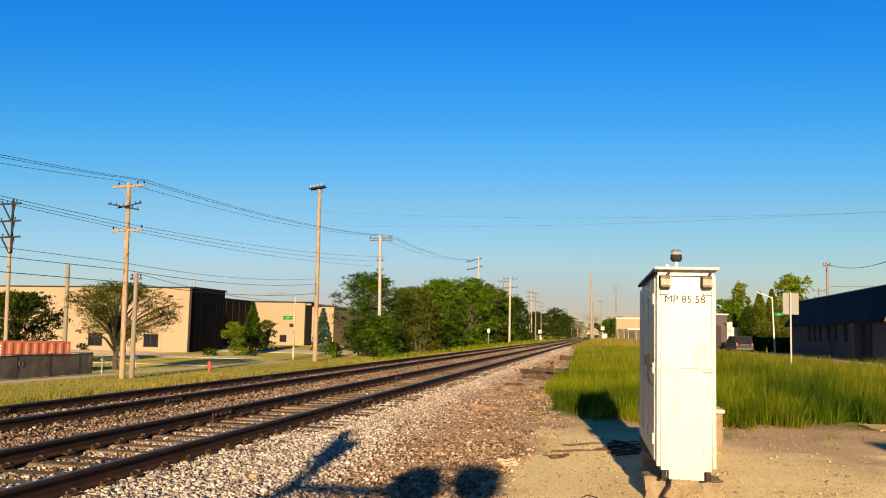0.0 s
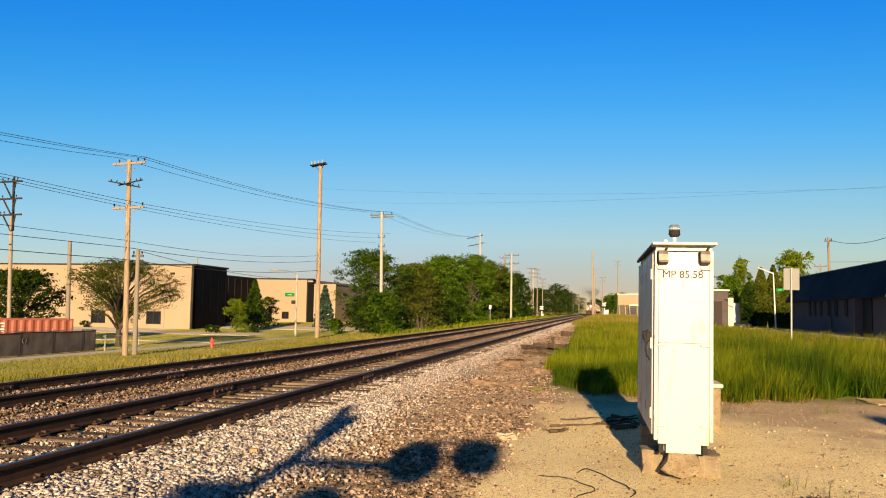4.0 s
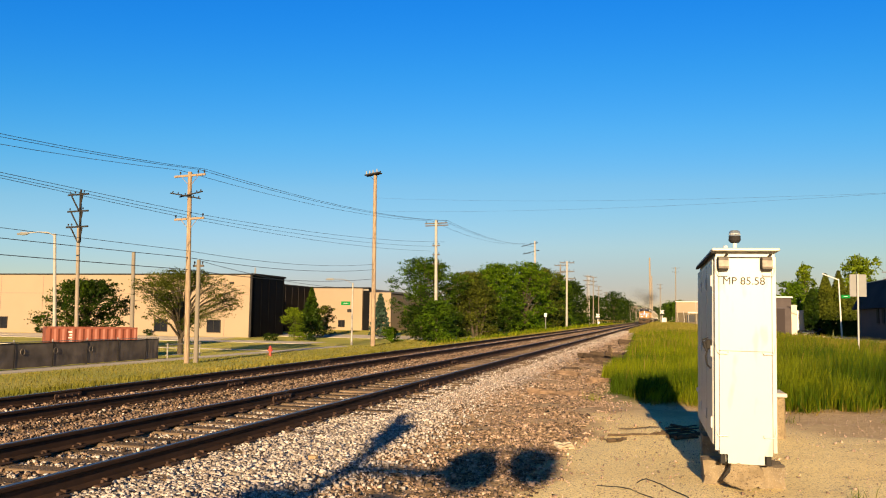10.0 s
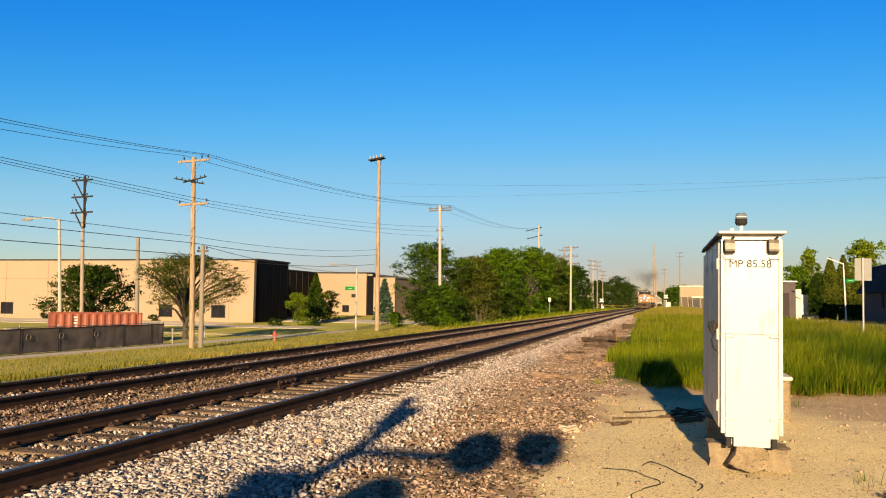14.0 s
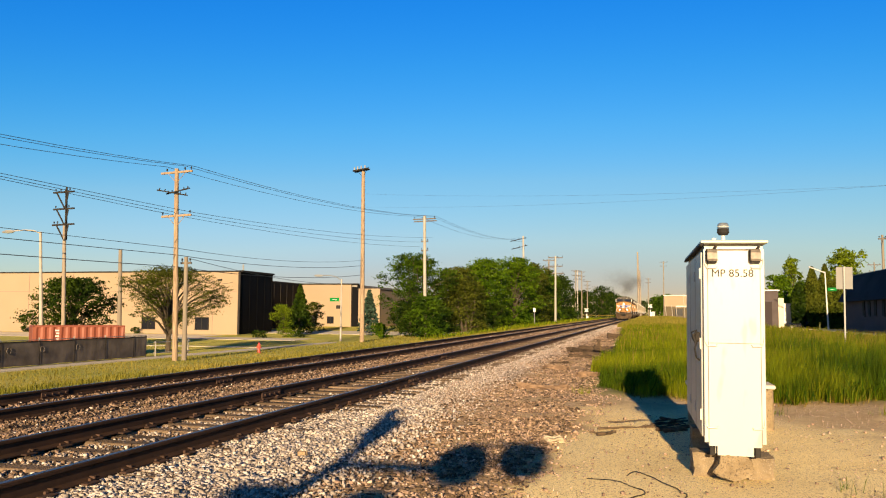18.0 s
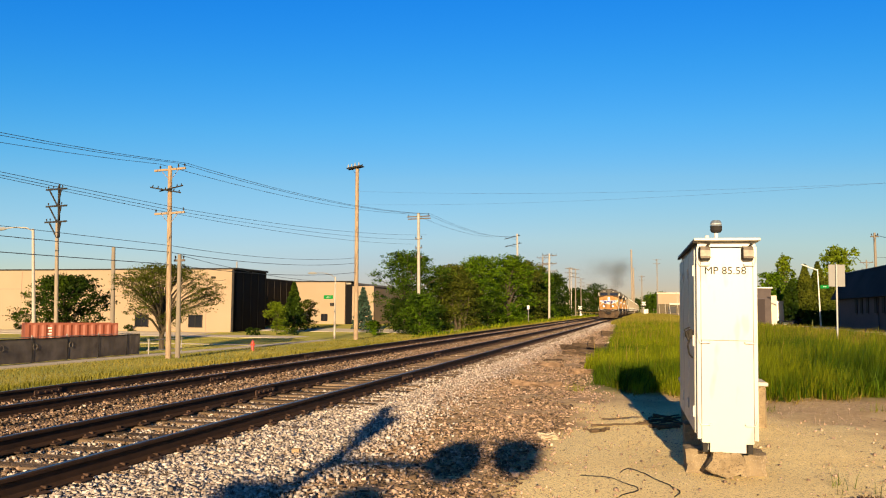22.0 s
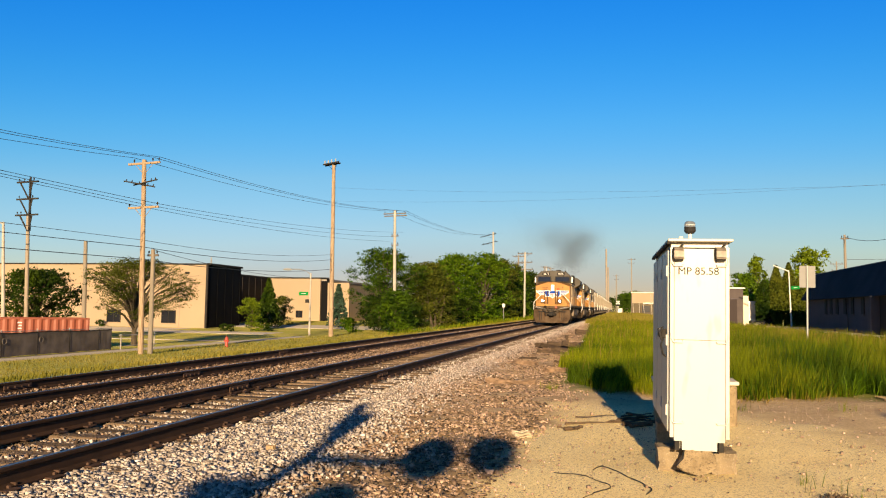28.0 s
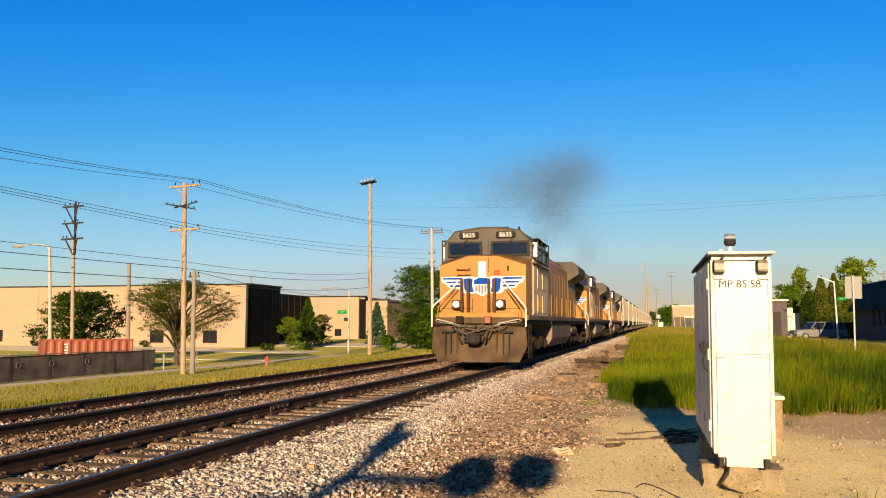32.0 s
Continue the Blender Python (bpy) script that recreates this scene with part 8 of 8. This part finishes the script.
def build_trees():
    rnd = random.Random(77)
    belt = "dense green roadside tree in the belt along the line"
    tree("tree", -33.0, 113, 11.3, 6.2, M_LEAF, "open-crowned locust tree with visible pale limbs", 1, 8500, 0.2, low=0.22, trunk=0.2, blobs=24, multi=2, sparse=0.05, puff=0.6)
    tree("shrub", -35.6, 117, 4.6, 3.2, M_LEAF_DARK, "dark green undergrowth below the locust tree", 71, 2600, 0.24, low=0.05, trunk=0.07, blobs=14, category="shrub", group="belt undergrowth", puff=0.8)
    tree("shrub", -32.0, 119, 5.2, 3.2, M_LEAF, "leafy green undergrowth below the locust tree", 72, 2600, 0.24, low=0.05, trunk=0.07, blobs=14, category="shrub", group="belt undergrowth", puff=0.8)
    tree("tree", -36.5, 132, 11.6, 4.6, M_LEAF, belt, 2, 2600, 0.27)
    tree("shrub", -27.9, 101.0, 5.2, 3.0, M_LEAF, "leafy green undergrowth round the foot of the pale pole", 74, 3200, 0.22, low=0.03, trunk=0.07, blobs=16, category="shrub", group="belt undergrowth", puff=0.8)
    tree("shrub", -29.9, 103.0, 4.4, 2.8, M_LEAF_DARK, "dark green undergrowth beside the pale pole", 75, 2600, 0.22, low=0.03, trunk=0.07, blobs=14, category="shrub", group="belt undergrowth", puff=0.8)
    tree("tree", -28.6, 121, 9.7, 5.2, M_LEAF_OLIVE, "olive-green tree of the belt with bare inner twigs", 3, 5200, 0.27, low=0.08, blobs=20, puff=0.75)
    tree("tree", -25.9, 128, 11.1, 5.6, M_LEAF_FRESH, "fresh green tree in the belt along the line", 4, 6500, 0.28, low=0.06, blobs=22, puff=0.75)
    tree("tree", -26.6, 119, 7.4, 4.2, M_LEAF_OLIVE, "low dark shrubby tree with bare inner twigs", 5, 3000, 0.24, low=0.05, blobs=11, multi=3)
    tree("tree", -22.8, 140, 11.9, 5.4, M_LEAF_FRESH, "bright green maple in the tree belt", 6, 6500, 0.28, low=0.06, blobs=22, puff=0.75)
    tree("tree", -22.2, 156, 12.0, 5.4, M_LEAF_OLIVE, belt, 7, 5500, 0.3, low=0.06, blobs=20, puff=0.75)
    tree("tree", -21.6, 172, 11.2, 5.2, M_LEAF, belt, 8, 5000, 0.32, low=0.06, blobs=20, puff=0.75)
    tree("tree", -21.8, 190, 11.2, 5.0, M_LEAF_DARK, belt, 9, 4500, 0.34, low=0.05, blobs=12)
    tree("tree", -23.0, 208, 11.2, 5.0, M_LEAF_DARK, belt, 10, 4200, 0.36, low=0.05, blobs=12)
    tree("tree", -28.0, 226, 9.5, 5.2, M_LEAF_DARK, belt, 11, 4000, 0.38, low=0.05, blobs=12)
    tree("tree", -30.0, 140, 10.5, 5.0, M_LEAF_DARK, belt, 12, 2600, 0.32)
    tree("tree", -28.0, 165, 11.0, 5.5, M_LEAF_DARK, belt, 13, 2400, 0.34)
    tree("tree", -31.0, 128, 9.0, 4.4, M_LEAF_DARK, belt, 14, 2400, 0.3)
    # mostly dark leaves, so the shade under the trees is in their colour
    for k in range(24):
        y = 106 + k * 5.2
        tree("shrub", -24.6 + 4.4 * (k / 24) + rnd.uniform(-0.8, 0.8) - (4.6 if k < 3 else 0), y, rnd.uniform(2.8, 4.6), rnd.uniform(2.2, 3.2), rnd.choice((M_LEAF_DARK, M_LEAF_DARK, M_LEAF)), "leafy green shrub at the foot of the trees", 40 + k, 1000, 0.24, low=0.03, trunk=0.07, blobs=8, category="shrub", group="shrubs")
    # far trees past the crossing
    for k, (x, y, h, s) in enumerate(((-28, 335, 11.5, 6.5), (-21, 365, 14.5, 8), (-30, 390, 13, 8), (-20, 420, 13, 8.5), (-28, 470, 13, 9), (-24, 560, 15, 10), (-20, 600, 13, 9), (1.5, 420, 9, 6), (5, 440, 10.5, 7), (9, 470, 12, 8), (-6, 620, 10, 9), (30, 520, 15, 11), (44, 500, 16, 12))):
        tree("tree", x, y, h, s, M_LEAF_DARK if x < 0 else M_LEAF, "distant rounded tree beyond the crossing", 70 + k, 2000, 0.55, low=0.05, trunk=0.3, blobs=10, group="distant trees")
    # around the tan building
    tree("tree", -50.2, 63.5, 6.3, 4.4, M_LEAF_DARK, "dark green broad tree behind the container", 20, 7000, 0.19, low=0.26, trunk=0.2, blobs=24, group="lawn trees", puff=0.6, squash=0.8)
    tree("tree", -37.2, 58.4, 6.9, 4.8, M_LEAF_OLIVE, "olive-leaved open tree on the lawn", 21, 13000, 0.10, low=0.36, trunk=0.24, blobs=30, group="lawn trees", sparse=0.1, puff=0.5, squash=0.75)
    conifer("spruce", -39.2, 112, 6.2, 1.7, M_SPRUCE, "blue-green spruce beside the far wing", 22, 1700, 0.24)
    conifer("spruce", -47.2, 106, 6.9, 2.0, M_LEAF_DARK, "dark spruce before the glazed link", 23, 3400, 0.2)
    tree("shrub", -45.5, 97, 4.2, 1.75, M_LEAF_LIME, "bright green rounded shrub by the entrance", 24, 2600, 0.14, low=0.05, trunk=0.06, blobs=8, category="shrub", group="entrance shrubs")
    tree("shrub", -49.6, 116, 4.4, 2.4, M_LEAF_OLIVE, "grey-green shrub by the far wing", 25, 1200, 0.2, low=0.05, trunk=0.06, blobs=7, category="shrub", group="entrance shrubs")
    for k, (x, y) in enumerate(((-48.5, 95.5), (-47.0, 94.5), (-43.5, 97.5), (-64.5, 101.6), (-75.0, 101.6), (-78.7, 101.7), (-70, 101.6), (-88.5, 101.6))):
        tree("shrub", x, y, 1.0, 0.8, M_LEAF_DARK, "low clipped shrub along the wall", 90 + k, 350, 0.13, low=0.05, trunk=0.03, blobs=4, category="shrub", group="wall shrubs")
    tree("shrub", -33.6, 100, 1.9, 1.5, M_LEAF_FRESH, "scraggly green sapling by the tall pole", 31, 700, 0.2, low=0.1, trunk=0.04, blobs=6, category="shrub", group="wall shrubs")
    # right-hand side
    for k, (x, y, h, r) in enumerate(((17.6, 100.8, 7.3, 0.68), (18.95, 100.8, 7.6, 0.68), (20.1, 101, 6.0, 0.8), (21.2, 101, 5.0, 0.9), (22.4, 101, 4.8, 0.9))):
        conifer("arborvitae", x, y, h, r, M_NEEDLE, "columnar arborvitae in a hedge row, shade put into their green", 50 + k, 7500, 0.13, True)
    # added dark column: stands for the shaded gap at the hedge's end
    conifer("arborvitae", 16.3, 101.4, 5.6, 0.85, M_LEAF_DARK, "dark leaf column standing for the shade beside the hedge", 58, 6000, 0.13, True)
    tree("tree", 24.6, 117, 10.4, 2.9, M_LEAF_LIME, "leafy green tree behind the evergreens", 60, 2200, 0.3, low=0.3, blobs=10, group="trees behind the street")
    tree("tree", 15.6, 112, 6.8, 2.8, M_LEAF_FRESH, "leafy green tree behind the garage", 61, 2000, 0.27, low=0.2, blobs=9, group="trees behind the street")
    tree("tree", 18.0, 118, 9.4, 1.9, M_LEAF_LIME, "slender pale green tree with tiered branches", 62, 1300, 0.27, low=0.25, blobs=9, group="trees behind the street")
    tree("tree", 21.0, 125, 6.5, 3.2, M_LEAF, "leafy green tree behind the evergreens", 63, 1600, 0.3, low=0.2, blobs=9, group="trees behind the street")


build_trees()


def blades(name, x, y, height, width, mat, seed, label, lean=0.35, bend=None):
    """Grass: each blade a bent, tapering strip of two quads."""
    rs = np.random.RandomState(seed)
    n = len(x)
    z = ground_z(x, y) - 0.02
    a = rs.uniform(0, 6.283, n)
    d = np.stack([np.cos(a), np.sin(a)], -1)
    tilt = rs.uniform(0.05, lean, n)
    t = rs.uniform(0, 6.283, n)
    tv = np.stack([np.cos(t), np.sin(t)], -1) + np.array([0.35, 0.2])
    out = np.zeros((n, 6, 3))
    for k, (u, w) in enumerate(((0, 1.0), (0.55, 0.75), (1.0, 0.12))):
        off = tv * (tilt * height * u ** 1.8)[:, None]
        for s, j in ((-1, 0), (1, 1)):
            out[:, k * 2 + j, :2] = np.stack([x, y], -1) + off + d * (s * width * w * 0.5)[:, None]
            out[:, k * 2 + j, 2] = z + height * u * (1 - 0.25 * tilt * u)
    f = np.array([(0, 1, 3, 2), (2, 3, 5, 4)])[None] + 6 * np.arange(n)[:, None, None]
    ob = new(name, arrays_mesh(name, out.reshape(-1, 3), f.reshape(-1, 4), mat))
    return tagged(ob, label, "grass", kind="stuff")


def near_edge(x):
    return np.interp(x, (-1.2, -0.78, -0.2, 0.5, 1.3, 2.3, 3.1, 3.9, 4.7, 8.0), (18.0, 17.0, 15.6, 15.6, 15.3, 15.1, 15.7, 16.3, 16.9, 17.6))


def in_field(x, y):
    """The rough grass field on the right: its ragged near edge and its edge by the line."""
    near = near_edge(x) + 0.22 * np.sin(x * 2.9 + 1) + 0.16 * np.sin(x * 7.3)
    side = np.interp(y, (15, 18.3, 22, 27, 32, 40, 90), (-0.45, -1.05, -1.5, -1.6, -1.3, -1.6, -2.9)) + 0.10 * np.sin(y * 1.3) + 0.07 * np.sin(y * 3.1)
    return (y > near) & (x > side)


def build_grass():
    rs = np.random.RandomState(31)
    n = 310000
    y = 14.0 * (95 / 14.0) ** (rs.uniform(0, 1, n) ** 1.3)
    x = -5 + rs.uniform(0, 1, n) * (7 + 0.62 * y)
    k = in_field(x, y) & (np.abs(y - 40.6) > 0.8 + 0.3 * np.sin(x)) & ~((x > 14.6) & (y > 51))
    x, y = x[k], y[k]
    edge = np.clip(0.45 + (y - near_edge(x)) / 3.2, 0.45, 1)
    patch = 0.5 + 0.5 * np.sin(x * 0.55 + 0.3 * y) * np.sin(y * 0.33 + 1.7)
    h = (0.40 + 0.24 * patch) * edge * rs.uniform(0.65, 1.3, len(x)) * (1 - 0.35 * smooth_step(-x, -2.0, 3.5))
    tuft = np.sin(x * 2.3 + 1.4 * np.sin(y * 0.9)) * np.sin(y * 1.7 + 1.1 * np.sin(x * 1.3)) + 0.6 * np.sin(x * 5.1 + y * 2.2) * np.sin(y * 3.7 - x)
    h = h * (1 + 0.24 * tuft * smooth_step(x, 0.0, 3.0))
    w = rs.uniform(0.004, 0.0085, len(x)) * (1 + y / 24)
    green = np.sin(x * 0.9 + 0.8 * np.sin(y * 0.35)) * np.sin(y * 0.42 + 0.7) - 0.35 * tuft + rs.normal(0, 0.25, len(x)) > 0.3
    lush = green | (x + rs.normal(0, 0.5, len(x)) < 1.7 + 0.10 * np.maximum(y - 16, 0))
    blades("tall_grass", x[lush], y[lush], h[lush], w[lush], M_GRASS, 31, "tall rough green grass swaying in the field")
    k = ~lush
    blades("meadow_grass", x[k], y[k], h[k] * 1.1, w[k], M_MEADOW, 37, "darker ripening meadow grass in the field")
    m = 26000
    fy = 88 * (320 / 88.0) ** rs.uniform(0, 1, m)
    fx = -3.4 - 0.002 * fy + rs.uniform(0, 1, m) * (12 + 0.03 * fy)
    blades("far_grass", fx, fy, rs.uniform(0.25, 0.6, m), rs.uniform(0.05, 0.11, m) * (fy / 100), M_GRASS_BANK, 38, "yellow-green grass far along the line")
    m = 40000
    y = 18 * (90 / 18.0) ** rs.uniform(0, 1, m)
    x = -4 + rs.uniform(0, 1, m) * (7 + 0.62 * y)
    k = in_field(x, y) & (rs.uniform(0, 1, m) < 0.035 + (0.2 + 0.7 * smooth_step(x, 1, 5)) * smooth_step(y, 24, 46)) & ~((x > 14.6) & (y > 51))
    x, y = x[k], y[k]
    blades("seed_grass", x, y, 0.64 * rs.uniform(0.6, 1.25, len(x)), rs.uniform(0.006, 0.012, len(x)) * (1 + y / 30), M_GRASS_SEED, 32, "ripening straw-coloured grass heads", 0.25)
    m = 80000
    y = 12 * (260 / 12.0) ** rs.uniform(0, 1, m)
    x = -12.2 - rs.uniform(0, 1, m) ** 1.15 * 20.4
    k = x < -12.0 + 0.3 * np.sin(y * 0.9)
    x, y = x[k], y[k]
    blades("bank_grass", x, y, 0.11 * rs.uniform(0.4, 1.7, len(x)) * (1 + 0.3 * smooth_step(y, 60, 100)), rs.uniform(0.009, 0.018, len(x)) * (1 + y / 30), M_GRASS_BANK, 33, "yellow-green rough grass on the railway bank")
    m = 7500
    y = 52 * (240 / 52) ** rs.uniform(0, 1, m)
    x = -13.2 - rs.uniform(0, 1, m) * np.minimum(9, 1.0 + 0.06 * y)
    blades("verge_weeds", x, y, rs.uniform(0.25, 0.8, m) * (0.6 + 0.4 * smooth_step(y, 60, 100)), rs.uniform(0.02, 0.04, m) * (1 + y / 40), M_GRASS, 34, "lush green weeds below the trees")
    m = 18000
    x = -33.8 - rs.uniform(0, 1, m) * 26
    y = 53 + rs.uniform(0, 1, m) * 35
    blades("lawn", x, y, rs.uniform(0.03, 0.07, m), rs.uniform(0.02, 0.05, m), M_LAWN, 35, "mown yellow-green lawn before the building")
    m = 26000
    x, y = rs.uniform(-0.8, 9.5, m), 14.6 * (26 / 14.6) ** rs.uniform(0, 1, m)
    clump = np.sin(x * 3.1 + np.sin(y * 2.2)) * np.sin(y * 2.6 + np.sin(x * 1.9)) + rs.normal(0, 0.35, m)
    k = in_field(x, y) & (clump > 0.35 - 0.55 * smooth_step(x, 2.5, 4.5) + 0.5 * smooth_step(y, 19, 24))
    x, y = x[k], y[k]
    blades("leafy_grass", x, y, rs.uniform(0.2, 0.56, len(x)), rs.uniform(0.010, 0.024, len(x)), M_LEAFY, 39, "broad leafy grass tufts along the field edge", 1.1)
    m = 2600
    x, y = rs.uniform(-0.6, 8.5, m), rs.uniform(14.3, 16.2, m)
    k = in_field(x, y + 0.35) & ~in_field(x, y - 0.1)
    blades("dry_grass", x[k], y[k], rs.uniform(0.06, 0.2, k.sum()), rs.uniform(0.008, 0.016, k.sum()), M_GRASS_SEED, 40, "dry straw at the foot of the field grass", 1.3)
    # tufts and weeds on the gravel
    xs, ys = [], []
    for cx, cy, nn in ((1.85, 13.9, 30), (-1.0, 17.4, 60), (1.63, 7.8, 14), (1.9, 7.5, 8), (-1.3, 15.8, 50), (3.4, 13.9, 30)):
        xs.append(cx + rs.normal(0, 0.12, nn))
        ys.append(cy + rs.normal(0, 0.1, nn))
    x, y = np.concatenate(xs), np.concatenate(ys)
    blades("weed_tuft", x, y, rs.uniform(0.06, 0.26, len(x)), rs.uniform(0.005, 0.010, len(x)), M_GRASS, 36, "sparse weed tufts in the sandy gravel", 0.6)


build_grass()


# ---- what moves ----
TRAIN_ROWS = [(0, 345.0), (3, 316.0), (6, 287.0), (9, 257.5), (13, 218.0), (16, 188.8), (19, 159.4), (21, 139.6), (23, 119.8), (25, 100.0), (26.5, 84.8), (28, 69.5), (29, 58.9), (30, 48.1), (31, 37.1), (32, 25.9)]
HEADLIGHT = 1.05


def motions():
    for ob, back in train:
        walk(ob, [(t, pose(TRACK_X, y - HEADLIGHT + back, RISE * (y + back - 15), math.degrees(RISE), 0, 0)) for t, y in TRAIN_ROWS])
    ts = np.array([r[0] for r in TRAIN_ROWS])
    ys = np.array([r[1] for r in TRAIN_ROWS])
    # smoke rides with the train; its puffs rise and drift back a little
    walk(smoke, [(t, pose(TRACK_X, y - HEADLIGHT, RISE * (y - 15))) for t, y in TRAIN_ROWS])
    for k, (ob, (x, y, z)) in enumerate(puffs):
        rows = []
        for t in range(0, 33, 2):
            a = 0.9 * t + k * 1.3
            rows.append((t, pose(x + 0.25 * math.sin(a * 0.7), y + 0.5 * math.sin(a), z + 0.3 * math.sin(a * 0.8 + 1), 8 * math.sin(a * 0.5), 8 * math.sin(a * 0.6 + 2), 12 * math.sin(a * 0.4))))
        walk(ob, rows)
    # rolling wheels of the leading locomotive
    for w in lead_wheels:
        base = w.matrix_basis.translation.copy()
        rows, t = [], 0.0
        while t < 32.0:
            d = 345.0 - float(np.interp(t, ts, ys))
            rows.append((t, pose(*base, math.degrees(d / 0.53), 0, 0)))
            t += 1 / 15
        rows.append((32.0, pose(*base, math.degrees(319.1 / 0.53), 0, 0)))
        walk(w, rows)
    # estate car leaving behind the cabinet at the start
    walk(leaving_car, [(0, pose(14.6, 97.3, -0.2, 0, 0, -84)), (0.6, pose(13.8, 98.0, -0.2, 0, 0, -82)), (1.2, pose(12.8, 98.7, -0.2, 0, 0, -77)), (2, pose(11.2, 99.4, -0.2, 0, 0, -72)), (3, pose(9.6, 101.4, -0.25, 0, 0, -68)), (5, pose(9.7, 114, -0.3, 0, 0, -95)), (12, pose(18, 200, -0.3, 0, 0, -95)), (32, pose(24, 290, -0.3, 0, 0, -95))])
    # truck coming out from behind the low building near the end
    walk(pickup, [(0, pose(110, 95.3, -0.2)), (20, pose(66, 95.3, -0.2)), (26, pose(37.5, 95.3, -0.2)), (28, pose(27.2, 95.3, -0.2)), (28.8, pose(23.1, 95.3, -0.2, 0, 0, 3)), (29.2, pose(21.2, 95.3, -0.2, 0, 0, 6)), (29.6, pose(19.7, 95.2, -0.2, 0, 0, 9)), (30, pose(18.7, 95.1, -0.2, 0, 0, 12)), (30.4, pose(17.9, 95.0, -0.2, 0, 0, 14)), (31, pose(17.3, 94.9, -0.2, 0, 0, 16)), (31.4, pose(16.8, 94.8, -0.2, 0, 0, 18)), (32, pose(16.0, 94.6, -0.2, 0, 0, 20))])


motions()
